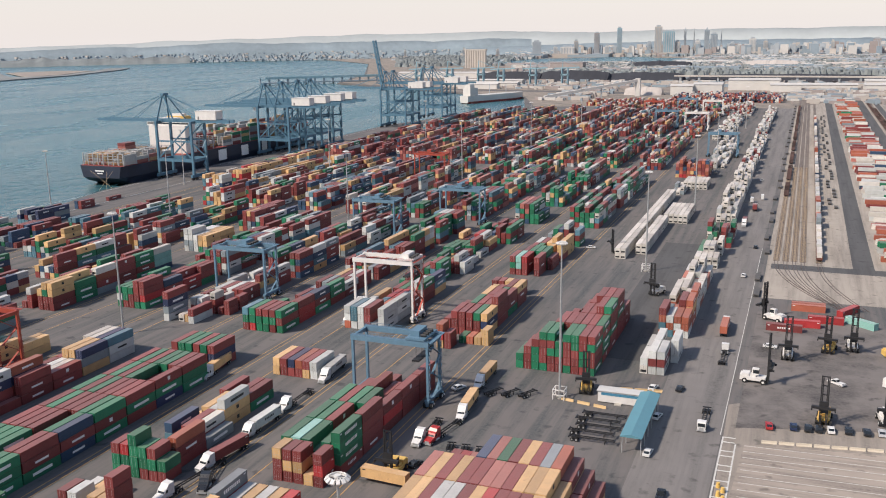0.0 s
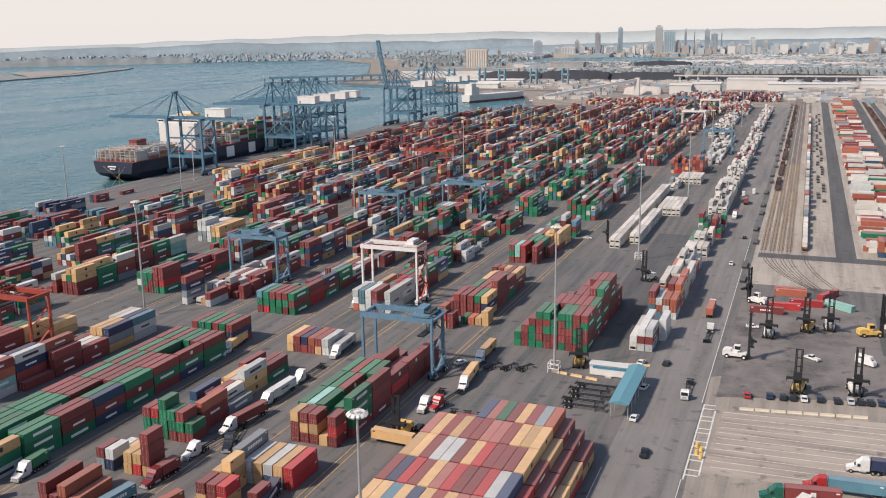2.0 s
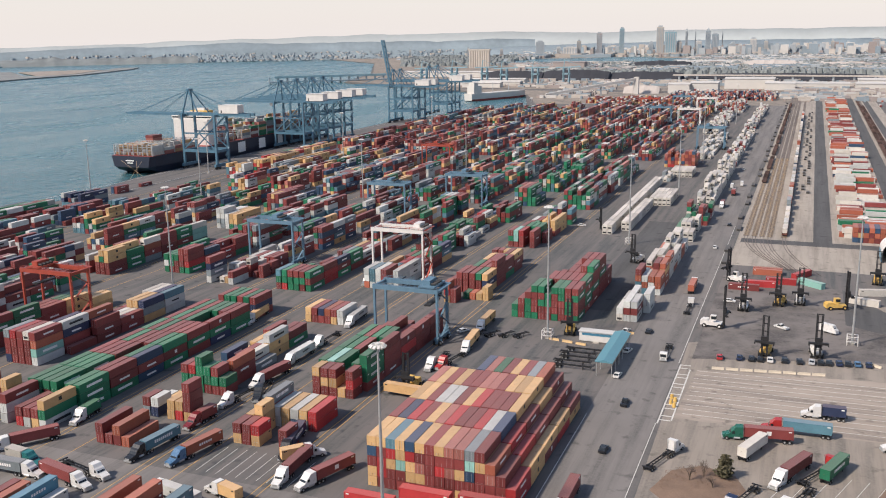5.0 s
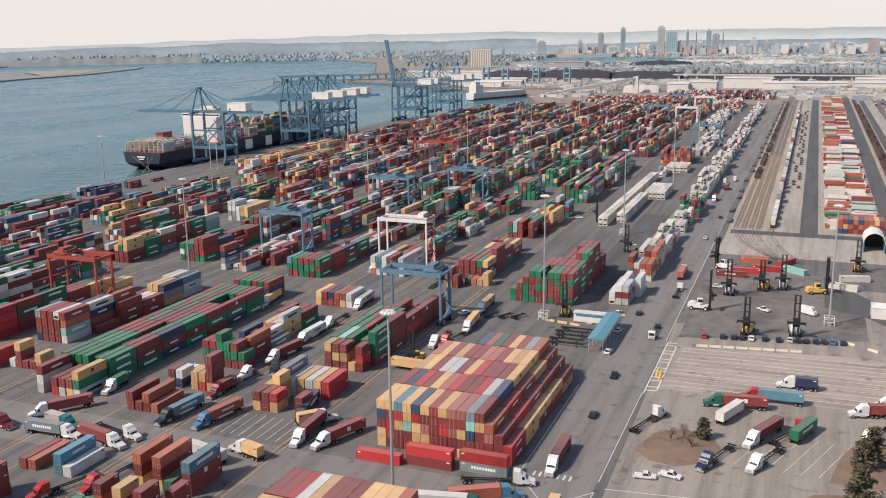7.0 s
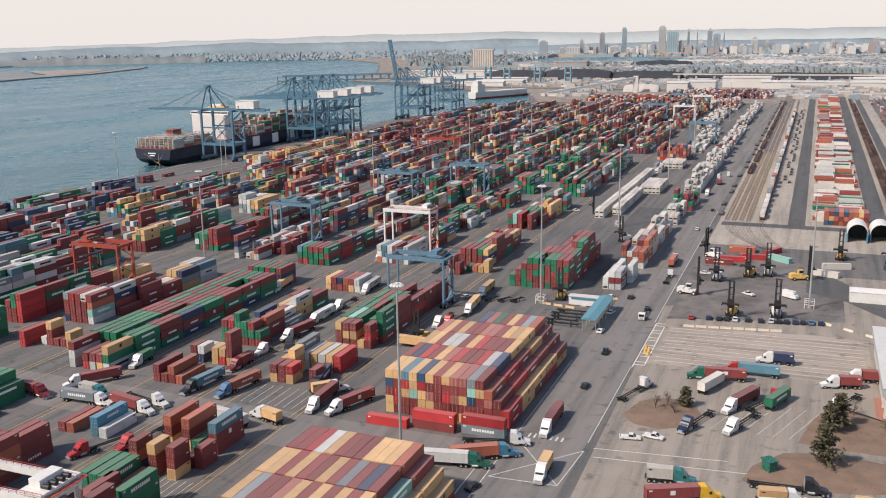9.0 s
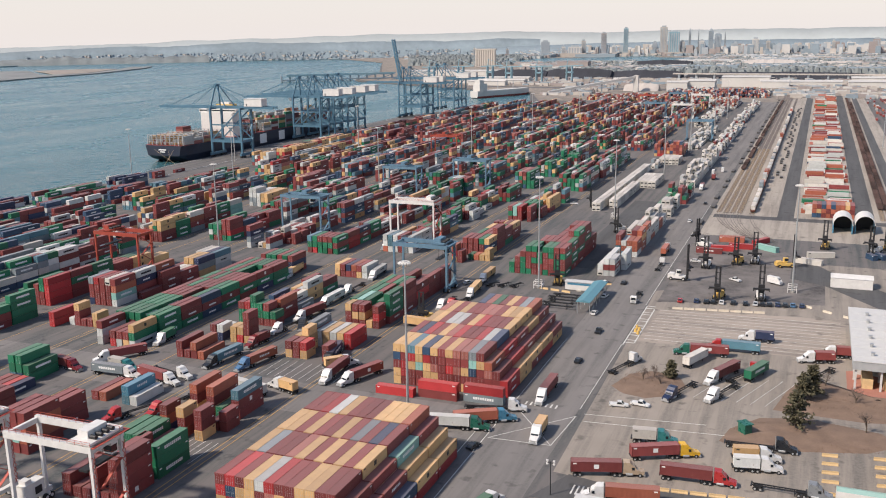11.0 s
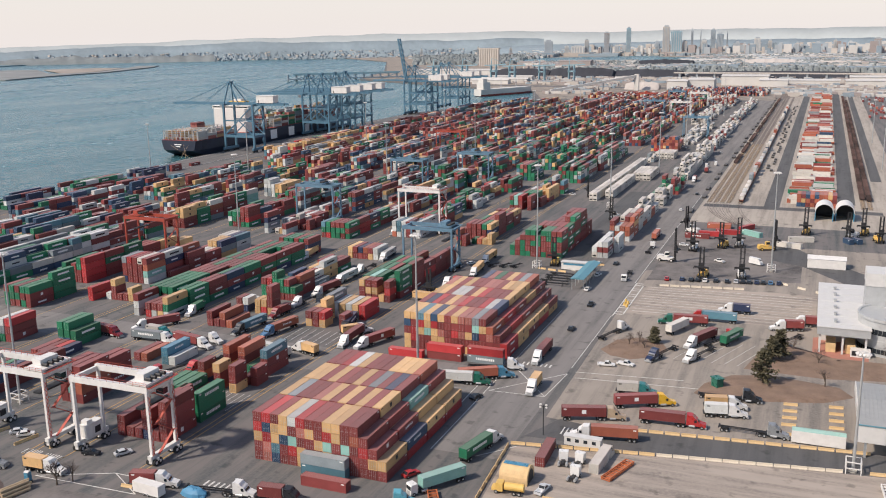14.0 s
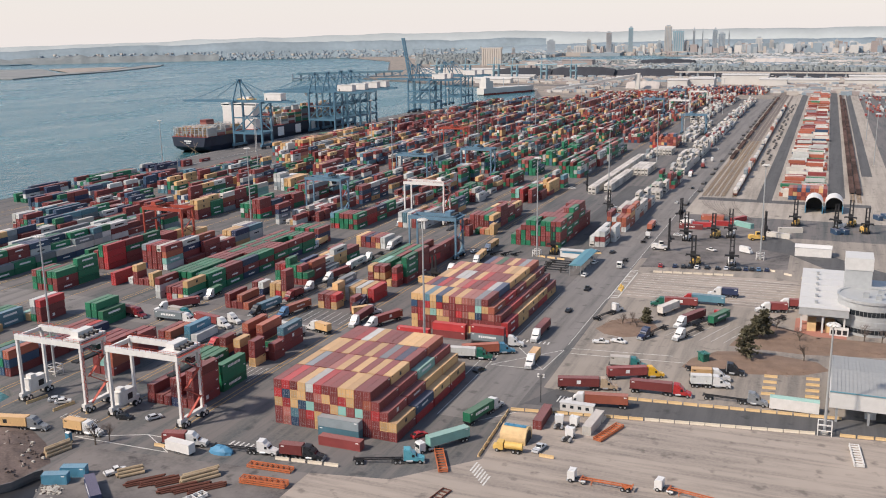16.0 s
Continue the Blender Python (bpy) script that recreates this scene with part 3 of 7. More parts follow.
def block(x0, y0, heights, colours=None, palette="rrrryg", pitch=2.47, bay=12.62, length=L40, group="stacked containers", far=None, door=False, starts=None, halves=0.0):
    """A block of stacks: heights[bay][column]; colours(bay, column, level) may name a colour."""
    for b, row in enumerate(heights):
        origin = starts[b] if starts else y0 + b * bay
        for c, n in enumerate(row):
            if RND.random() < halves:           # two twenty-foot boxes in one slot
                for k in range(n):
                    for half in (3.03, 9.16):
                        joined(19 if far is None else far, x0 + (c + 0.5) * pitch, origin + half, k * HC, L20, pick(palette), HC)
                continue
            for k in range(n):
                code = (colours(b, c, k) if colours else None) or pick(palette)
                x, y = x0 + (c + 0.5) * pitch + RND.uniform(-0.05, 0.05), origin + length / 2 + RND.uniform(-0.08, 0.08)
                if far is None and y < NEAR_Y and x > -126 and not hidden(heights, b, c, k):
                    container(x, y, k * CH, code, length, group=group, door=door and b == 0)
                else:
                    joined(19 if far is None else far, x, y, k * (CH if far is None else HC), length, code, CH if far is None else HC)


# the two large stacks beside the yard road: twelve columns of five, then steps of four, three and two
def front(levels, tops, sides):
    def f(b, c, k):
        if b == 0 and k < 5 and c < len(levels[4 - k]):
            return levels[4 - k][c]
        if k == 4 and c < 12 and b < len(tops):
            return tops[b][c % len(tops[b])]
        if c >= 12 and b < len(sides) and k == 16 - c - 1:
            return sides[b][c - 12]
        if c >= 12:
            return RND.choice("ryyrRy")
        return None
    return f


STEP = [5] * 12 + [4, 3, 2]
S2 = front(["rRrywRrryyrr", "RbyyrpyrRyror", "yRybtrrytrtrRr", "rpcrRyrryrrrryy", "rpbrryrrrrrrrrr"],
           ["rRrywRrryyrr", "ykrrpyryryry", "yyryrryrkrbr", "rrRwyrrryyyo"], ["rry", "rrb", "tyy", "ryy"])
block(-74.0, 39.2, [STEP] * 4, S2, "rrRyrpr", group="large stack by the gate crossing", door=True)
S1 = front(["yycybyryppkr", "brRyRrrrrrtyo", "rRytyprRpybrpr", "yRrryyrrrrrrrrR", "yrrrrrrrryyyrrR"],
           ["yycybyryppkr", "rbRrypRrrRwb", "yyrwwryRrrry", "pyryrrppryyy", "rrrrbpgryrko"], ["prR", "RRy", "rry", "yry", "rrr"])
block(-73.9, 130.6, [STEP] * 4 + [[3, 3, 3, 3] + [5] * 8 + [4, 3, 2]], S1, "rrRyrpr", group="large stack along the yard road", door=True)
for x, y, z, c in ((-69.5, 122.6, 0, "R"), (-56.2, 124.2, 0, "r"), (-56.2, 124.2, CH, "R"), (-42.4, 125.6, 0, "k"), (-42.4, 125.6, CH, "R"),
                   (-52.9, 37.6, 0, "c"), (-52.9, 37.6, CH, "k"), (-49.6, 32.0, 0, "r")):
    container(x, y, z, c, turn=90, group="containers lying across the stack fronts", state="across a stack front")
# red and green stack with a stepped front
block(-82, 271.2, [[2, 3, 4, 5, 5, 4, 5, 5, 5, 5], [0, 1, 3, 4, 5, 5, 5, 5, 5, 5], [0, 0, 1, 3, 4, 3, 5, 5, 6, 6], [0, 0, 0, 0, 2, 4, 5, 6, 6, 6], [0, 0, 0, 0, 0, 1, 2, 3, 4, 3]],
      None, "rrrggrrrgr", pitch=2.58, group="red and green stepped stack", door=True)

# the yard blocks along the quay side lanes, bay by bay: each word is one stack, named from the ground up
def bays(x0, y0, rows, length=L40, pitch=2.8, bay=12.6, group="stacked containers", door=False):
    rows = [row.split() for row in rows]
    tall = [[0 if w == "." else len(w) for w in row] for row in rows]
    for b, row in enumerate(rows):
        for c, word in enumerate(row):
            for k, code in enumerate("" if word == "." else word):
                x = x0 + (c + 0.5) * pitch + RND.uniform(-0.06, 0.06)
                y = y0 + b * bay + length / 2 + RND.uniform(-0.12, 0.12)
                if hidden(tall, b, c, k) or not (x > -160 and y < 130 or x > -126 and y < 200):
                    joined(19, x, y, k * HC, length, code, HC)
                else:
                    container(x, y, k * HC, code, length, group=group, door=door and b == 0, tall=HC)


A0 = "stacks of yard block 1"
bays(-117.4, 38.6, ["rr r r nrr r rrrr"], group="containers under the white gantry", door=True)
bays(-117.4, 52.6, [". rr . r . ggg"], group="containers under the white gantry")
bays(-121.6, 61.5, ["gg gg gg r"], group=A0, door=True)
bays(-117.8, 74.6, ["nor . rry . yrr ."], L20, group=A0, door=True)
bays(-117.8, 81.6, [". . . . r rr"], L20, group=A0)
bays(-119.4, 90.0, ["yro . yro g . rrc"], group=A0, door=True)
bays(-118.4, 139.9, ["yr rr yR . . rr"], L20, group=A0, door=True)
bays(-118.4, 146.4, ["yy yyy"], L20, group=A0)
bays(-117.0, 153.0, ["rRk ww yy bw ky RR"], group=A0, door=True)
bays(-115.4, 177.4, ["rry ryr ryr y rRr"], L20, group="green and maroon stacks in the first block", door=True)
bays(-116.8, 184.2, ["rgg rgt rgg gg ggg rggg", "rgg ggg rgr rr rgg rrrr", "ggg rgr rgg rgg rr rRr", "rr rr rrr rr kk rrr", ". r . k ky rrr"],
     group="green and maroon stacks in the first block")
bays(-113.6, 281.0, ["yRo rr . . . .", ". . g o y yy"], L20, bay=7.0, group=A0)
bays(-117.0, 297.0, ["rr rrr rrr rrr rrg yny", "rr rr rrg rgr rrr rrrr", "r ry ggy rrr grg grr", ". yy gr rr rrr rry"], group=A0)
bays(-117.0, 352.0, ["rr rr yy r rr .", ". . . . . ."], L20, bay=8, group=A0)
bays(-119.2, 384.0, ["rgr rtt rrR . rrr", "rr ggr rgg rgg ggg rr"], group=A0)
bays(-119.2, 414.0, ["wr gg . yy r ryy", "ww rr yy rcy rr yyy"], group=A0)

A1 = "stacks of yard block 2"
bays(-150.0, 51.8, ["rrrr rtrr roor", "rrr rrr ."], group=A1)
bays(-153.6, 87.8, ["r o . . cu w"], group=A1, door=True)
bays(-153.4, 127.6, ["rr r ro o"], group=A1, door=True)
bays(-153.6, 147.0, ["kr nw . yy Ry yrrr", "w y r . . ."], L20, bay=7, group=A1)
bays(-154.8, 166.6, ["ggr ggR gggg rgg rgr rg"], L20, 2.7, group=A1, door=True)
bays(-154.2, 173.6, [". r r w rro .", "cb r rr rW k .", "y yy yw yyw . .", "rr r rr gr . ."], pitch=2.75, group=A1)
bays(-153.8, 240.2, ["yy rr rn ro yr ww"], pitch=2.7, group=A1, door=True)
bays(-154.2, 290.8, ["oww wcc www rrr k www", "ww r wc ro rr www", "yy w rR rR wk rr", "r yr gg rr ykw rrg", "rg rgr w rr gg ycn"], pitch=2.75, group=A1)
bays(-154.2, 362.0, ["rr rg gcr ggg . .", "rg rgg ry rr rrw ww", "rrg ryg rr gr w ."], bay=15, pitch=2.75, group=A1)
bays(-158.0, 409.0, ["rg rg rg gg ggr w", "rry rr wb RrR ryw ry"], bay=14, group=A1)

A2 = "stacks of yard block 3"
bays(-186.0, 39.6, [". . rrg bgc rbo", "r rr rg rb rr", ". r . rr rr"], group=A2)
bays(-189.0, 78.2, ["r r R n"], group=A2)
bays(-189.8, 91.4, ["cgg bgg gg . ."], group=A2, door=True)
bays(-188.4, 128.9, ["wwr . Rr wr yr wgy"], group=A2, door=True)
bays(-190.6, 141.6, ["rgg rgg rrg rgg r rgg ggg", "rgg rgg rgg rrg rr rgr grr", "rrr rrr rrr rrr g rgg brb", "grr rgg ggr rrr rrr rgg grg", "rrg rrr ggg rgr grr rrr rgr",
                     "rrr rrg rgr rrg gr rr ngr", "grr rrg rrr rrg rgg rgr ggr"], pitch=2.82, group="green and maroon stacks in the third block", door=True)
bays(-189.6, 236.0, ["rrr gng rrg rrr grg rnr"], group=A2, door=True)
bays(-189.2, 277.0, ["rgc Rgg ggr ggr rgr grg", "g gg r W W RRr", ". r g g wo grb", "r b g w po rgg", "w rr gk yr rr rw", ". w ry rr kw rr"], pitch=2.85, group=A2, door=True)

A3 = "stacks of yard block 4"
bays(-224.0, 62.0, ["r rr . y . .", "gg rg cc . . .", ". . t y gkw rrR"], group=A3)
bays(-220.4, 139.0, ["RR"], group=A3)
bays(-215.0, 143.5, ["w rry r r yy"], L20, group=A3)
bays(-227.4, 168.0, ["nrrk rrrR rrrr rrrW wtor .", "rr rrr rrr rrnn rrnw r", "rr rr rro rrr rrno rrr", "g r gr ww wW rr", "W y yr Ryy wky ykn", "W W wwW yyW yyn wwc"], group=A3)
bays(-224.2, 276.2, ["wknr . . . wr ."], group=A3)
bays(-218.4, 277.6, ["W y"], L20, group=A3)
bays(-222.0, 290.0, ["rw kw R rrW r rr", "rr W rr rW r rr"], L20, pitch=3.1, bay=7.2, group=A3)
bays(-224.2, 306.0, ["r rw rr rw rr rr", "ww w r y ww kyr", "w rw w rr kw rrw"], group=A3)

A4 = "stacks of yard block 5"
bays(-248.2, 122.6, ["ggr rgg rgr grg rrg", ". rr r ggg gggg"], group=A4)
bays(-257.0, 160.0, ["rg rgg gg rrr rrgg RRRR", "gr g rgr rr rrr rrgr", "r wr rr rr gg rrgg", "rr gr rg rrr rgr rrr", "rr rr rg grg gng ryy", ". . . r yy yy"], group=A4)
bays(-254.6, 286.2, ["gwg rgg rrg grrr gRrr", "rr ggg rrgg gRr rrb", "rr rg ggr rRr rR", "gg rr rgg rrr grr"], group=A4)

A5 = "stacks of yard block 6"
bays(-291.0, 272.4, ["r rrw . rry rrgy rryy", "rr rrg rgr rggr wgyy ggg", "rrr gy rrr wyr rry kroW", "gw rry rrrg yrr rrw rrrr", "rr yrr wrr rrrr grr grgg", "y ryr rr kry rrr bttW"], group=A5)
bays(-290.0, 378.0, ["wkww kkww www gyy kyy", "wkw kkw ryy ryy gyy"], group=A5)

# the rest of the yard, block by block
FILL = {
    0: [(446, 474, 0.9, 4, "ggrr"), (492, 700, 0.97, 4, "rggrrgrgw"), (722, 930, 0.97, 4, "rrrogyrb"), (950, 1330, 0.93, 4, "rrroyrw")],
    1: [(440, 474, 0.9, 4, "rggr"), (492, 700, 0.97, 4, "ggrgrgrr"), (722, 930, 0.97, 4, "rrggrry"), (950, 1330, 0.93, 4, "rrroyrw")],
    2: [(356, 474, 0.9, 4, "rgrwrrgyg"), (492, 700, 0.97, 4, "grrgrwgr"), (722, 930, 0.97, 4, "rrgyrrb"), (950, 1310, 0.93, 4, "rrroyrw")],
    3: [(40, 60, 0.8, 2, "rrwr"), (346, 474, 0.9, 4, "rrwwrgyr"), (492, 700, 0.97, 4, "rgrrwrgy"), (722, 930, 0.97, 4, "rrrgyrb"), (950, 1290, 0.93, 4, "rrroyrw")],
    4: [(40, 96, 0.8, 2, "ggrrwr"), (340, 474, 0.93, 4, "rrrgwrr"), (492, 700, 0.97, 4, "rrgryrw"), (722, 930, 0.97, 4, "rrryrb"), (950, 1270, 0.93, 4, "rrroyr")],
    5: [(124, 262, 0.95, 4, "bgrwWwrgkr"), (408, 470, 0.95, 4, "rrwygrrkyr"), (492, 700, 0.97, 4, "rrryrwb"), (722, 930, 0.97, 4, "rrryrrb"), (950, 1250, 0.93, 4, "rrrry")],
    6: [(150, 300, 0.95, 4, "rwWgrykbwr"), (310, 470, 0.95, 4, "yyrrwyrbgr"), (492, 700, 0.97, 4, "rryyrwr"), (722, 930, 0.97, 4, "rrrpr"), (950, 1220, 0.93, 4, "rrrry")],
    7: [(215, 330, 0.95, 3, "rgwrbWwr"), (340, 470, 0.95, 4, "wyrgryc"), (492, 700, 0.97, 4, "ryyrwR"), (722, 930, 0.97, 4, "rrrrp"), (950, 1190, 0.93, 4, "rrrry")],
    9: [(282, 330, 0.9, 3, "rrbgnr"), (336, 400, 0.9, 3, "ggrbr"), (404, 432, 0.95, 3, "nnbnr")],
    8: [(262, 400, 0.97, 3, "rrngrrb"), (405, 500, 0.5, 2, "rgrr"), (540, 700, 0.97, 4, "yyryrwR"), (722, 930, 0.97, 4, "rrrrpy"), (950, 1150, 0.93, 4, "rrrr")],
}
for k, spans in FILL.items():
    for y0, y1, fill, top, palette in spans:
        cols = 6
        # clumps of one to three bays with cross lanes between them
        starts, at = [], y0 + RND.uniform(0, 3)
        while at + 12.2 < y1:
            starts.append(at)
            at += 12.6 + (RND.uniform(3.0, 7.5) if RND.random() < (0.3 if y0 > 240 else 0.16) else 0.0)
        mixed = palette + palette + ("gwbrkc" if y0 < 480 else "gwpckyWb")
        heights, level = [], [RND.randint(2, top) for _ in range(cols)]
        for b in range(len(starts)):
            row = []
            for c in range(cols):
                if RND.random() < 0.6:
                    level[c] = max(1 if top < 4 else 2, min(top, level[c] + RND.choice((-2, -1, 0, 1, 1, 1))))
                row.append(level[c] if RND.random() < fill else 0)
            if RND.random() < 0.05:
                row = [0] * cols
            heights.append(row)
        runs = {}
        def run_colour(b, c, lev, palette=mixed, runs=runs):
            if (c, lev) not in runs or RND.random() < 0.85:
                runs[(c, lev)] = RND.choice(palette)
            return runs[(c, lev)]
        block(BLOCKS[k] + 1.9, y0, heights, run_colour, mixed, 2.8, 12.6, group=f"stacks of yard block {k + 1}", far=k, starts=starts, halves=0.12)
# loose boxes on the quay apron
for x, y, z, c in ((-437, 430, 0, "g"), (-434.5, 430, 0, "g"), (-432, 430, 0, "r"), (-437, 430, CH, "g"), (-432, 430, CH, "r"), (-431, 462, 0, "b"), (-428, 462, 0, "r"), (-431, 462, CH, "b"), (-428, 462, CH, "r"), (-432, 492, 0, "r"),
                   (-440, 335, 0, "n"), (-437.4, 335, 0, "n"), (-440, 335, CH, "n"), (-437.4, 335, CH, "n"), (-442, 400, 0, "g")):
    container(x, y, z, c, group="containers on the quay", state="standing on the quay apron")


# white refrigerated containers and mixed empties beside the road
def reefer_row(x0, cols, y0, y1, top, palette, number, fill=0.9, low=1):
    for b in range(int((y1 - y0) / 12.7)):
        for c in range(cols):
            n = RND.randint(low, top) if RND.random() < fill else 0
            for k in range(n):
                x, y = x0 + (c + 0.5) * 2.62, y0 + 6.1 + b * 12.7
                joined(number, x, y, k * CH, L40, RND.choice(palette))


reefer_row(-43.6, 4, 279, 317, 3, "wwWkwwr", 20)
reefer_row(-43.6, 4, 318, 345, 4, "oowrowyc", 20, low=2)
reefer_row(-43.6, 4, 345, 420, 4, "WWwWWWo", 20, low=2)
reefer_row(-43.0, 4, 422, 462, 3, "WWWWWg", 21, low=2)
reefer_row(-43.0, 5, 466, 515, 4, "rgrrWg", 21, 0.8)
reefer_row(-43.0, 4, 530, 700, 4, "WWWWWw", 22, low=2)
reefer_row(-43.6, 4, 706, 960, 3, "WWWWWwr", 22)
reefer_row(-46.0, 4, 980, 1300, 3, "WWWWwwr", 23)
reefer_row(-80.4, 2, 428, 610, 2, "WWWWW", 24, 1.0, 2)
reefer_row(-72.6, 2, 440, 520, 2, "WWWWW", 25, 1.0, 2)
reefer_row(-70.6, 5, 520, 570, 2, "WWWWW", 25, 1.0, 2)
reefer_row(-79.0, 3, 616, 655, 2, "WWWkw", 26, 0.9)
reefer_row(-74.6, 6, 640, 668, 2, "WWWWW", 26, 1.0, 2)
reefer_row(-86.5, 9, 690, 740, 5, "oroypRrbo", 27, 1.0, 3)
reefer_row(-72.0, 6, 745, 930, 2, "WWwWWk", 28, 0.7)
reefer_row(-84.0, 6, 940, 1210, 3, "WWWwWr", 29, 0.85)
reefer_row(-100.0, 14, 1220, 1340, 4, "WWrWwo", 30, 0.85)
reefer_row(-300.0, 76, 1345, 1430, 3, "rrorwypW", 31, 0.6)
reefer_row(-190.0, 60, 1440, 1560, 4, "rroWnwbWp", 31, 0.6)
for number, m in FAR.items():
    ob = part("container_stacks", m, [BOX_FAR[c] for c in CODES] + [LETTER, DARK, STEEL])
    tagged(ob, "rows of stacked shipping containers" if number not in range(22, 27) else "rows of white refrigerated containers", "containers", kind="stuff")
print("containers", COUNT)

# ---- gantry cranes over the yard blocks ----
def rtg(name, x, y, paint, height, label, trolley=0.75, house=True, trim=None):
    """Rubber-tyred gantry: two girders on four legs, wheeled sill beams, trolley with a cab, hung spreader."""
    root = thing(name, label, "gantry crane", "yard gantry cranes", at=pose(x, y, 0))
    s, wb, trim = SPAN, 10.4, trim or paint
    for yy in (0.6, wb - 0.6):
        part("girder", M().box(-0.7, s + 0.7, yy - 0.55, yy + 0.55, height - 1.6, height), paint, root)
        rail = M()
        for z in (height + 0.6, height + 1.1):
            rail.beam((-0.7, yy - 0.6, z), (s + 0.7, yy - 0.6, z), 0.07)
        for k in range(13):
            rail.beam((-0.7 + k * (s + 1.4) / 12, yy - 0.6, height), (-0.7 + k * (s + 1.4) / 12, yy - 0.6, height + 1.1), 0.06)
        part("handrail", rail, trim, root)
    for xx in (-0.2, s + 0.2):
        for yy in (0.6, wb - 0.6):
            leg = M().beam((xx, yy, 2.2), (xx, yy, height - 1.6), 0.72, 0.85)
            part("leg", leg, paint, root)
        part("end_tie", M().box(xx - 0.4, xx + 0.4, 1.2, wb - 1.2, height - 1.6, height - 0.4), paint, root)
        sill = part("sill_beam", M().box(xx - 0.6, xx + 0.6, -0.6, wb + 0.6, 1.7, 2.7), paint, root)
        for yy in (0.4, 1.9, wb - 1.9, wb - 0.4):
            for xo in (xx - 0.95, xx + 0.95):
                w = M().tube((xo - 0.36, yy, 0.85), (xo + 0.36, yy, 0.85), 0.85, n=14)
                w.tube((xo - 0.4, yy, 0.85), (xo + 0.4, yy, 0.85), 0.42, n=10, mat=1)
                part("wheel", w, [RUBBER, WHITE], sill)
        for yy in (1.15, wb - 1.15):
            part("bogie", M().box(xx - 0.5, xx + 0.5, yy - 1.5, yy + 1.5, 0.6, 1.7).box(xx - 1.4, xx + 1.4, yy - 0.3, yy + 0.3, 1.2, 2.0), paint, sill)
    if house:
        box = part("power_house", M().box(-1.2, 1.2, 2.2, wb - 2.4, 2.5, 6.2).box(-1.3, 1.3, 2.1, wb - 2.3, 6.2, 6.35).box(-1.0, 1.0, 2.8, 4.6, 6.35, 7.4), paint, root)
        part("vent", M().box(1.2, 1.26, 5.2, wb - 3.2, 3.2, 5.0), DARK, box)
    for k in range(4):
        z0, z1 = 2.5 + k * (height - 4.4) / 4, 2.5 + (k + 1) * (height - 4.4) / 4
        a, b = (2.0, wb - 2.2) if k % 2 == 0 else (wb - 2.2, 2.0)
        lad = M().beam((s + 1.1, a, z0), (s + 1.1, b, z1), 0.7, 0.16)
        lad.beam((s + 1.4, a, z0 + 1.0), (s + 1.4, b, z1 + 1.0), 0.06)
        lad.box(s + 0.7, s + 1.5, b - 0.6, b + 0.6, z1 - 0.06, z1)
        part("stair_flight", lad, trim, root)
    for yy in (0.6, wb - 0.6):
        zs = [2.6 + k * (height - 5) / 14 for k in range(15)]
        part("lattice_bar", M().path([(s + 0.75, yy + (0.42 if k % 2 else -0.42), z) for k, z in enumerate(zs)], 0.13), trim, root)
        part("lattice_bar", M().path([(s + 0.95, yy + (-0.42 if k % 2 else 0.42), z) for k, z in enumerate(zs)], 0.11), trim, root)
    part("walkway", M().box(s - 6.5, s + 1.6, wb, wb + 0.9, height - 0.2, height - 0.08).box(s + 0.9, s + 1.7, 0, wb, height - 0.2, height - 0.08), trim, root)
    tx = s * trolley
    tr = part("trolley", M().box(tx - 3, tx + 3, 0.0, wb, height + 0.25, height + 0.75).box(tx - 2.2, tx + 0.6, 2.2, wb - 2.2, height + 0.75, height + 2.4), paint, root)
    for yy in (2.6, 4.4, 6.2, 7.8):
        part("hoist_drum", M().tube((tx + 1.0, yy, height + 1.2), (tx + 2.6, yy, height + 1.2), 0.5, n=10), DARK, tr)
    cab = part("operator_cab", M().box(tx + 0.2, tx + 2.4, wb - 3.6, wb - 1.4, height - 4.6, height - 2.0), paint, tr)
    part("window", M().box(tx + 0.16, tx + 2.44, wb - 3.65, wb - 1.9, height - 4.2, height - 2.6), GLASS, cab)
    sp = M().box(tx - 6.0 + 5, tx + 1.2, 0.2, 10.2 - 0.2, height - 6.2, height - 5.7)
    for xx in (tx - 0.8, tx + 1.0):
        for yy in (3.0, 7.4):
            sp.beam((xx, yy, height - 5.7), (xx, yy, height + 0.3), 0.07)
    part("spreader", sp, DARK, tr)
    return root


rtg("gantry_crane", -152.4, 25.6, WHITE, 20.8, "white rubber-tyred gantry crane with red ladders", 0.9, trim=RED_RAIL)
rtg("gantry_crane", -119.7, 26.4, WHITE, 20.8, "white rubber-tyred gantry crane with red ladders", 0.9, trim=RED_RAIL)
rtg("gantry_crane", -119.7, 230.5, RTG_BLUE, 20.0, "blue rubber-tyred gantry crane straddling container stacks", 0.85, False)
rtg("gantry_crane", -155.4, 303.0, WHITE, 23.8, "white rubber-tyred gantry crane straddling container stacks", 0.9, trim=RED_RAIL)
rtg("gantry_crane", -225.4, 313.0, RTG_BLUE, 21.5, "blue rubber-tyred gantry crane straddling container stacks", 0.6, False)
rtg("gantry_crane", -260.0, 209.0, RTG_RED, 20.0, "red rubber-tyred gantry crane over stacks", 0.25, False)
rtg("gantry_crane", -222.8, 436.0, RTG_BLUE, 20.5, "blue rubber-tyred gantry crane straddling container stacks", 0.6, False)
rtg("gantry_crane", -190.8, 482.0, RTG_BLUE, 20.5, "blue rubber-tyred gantry crane in a cross aisle", 0.5, False)
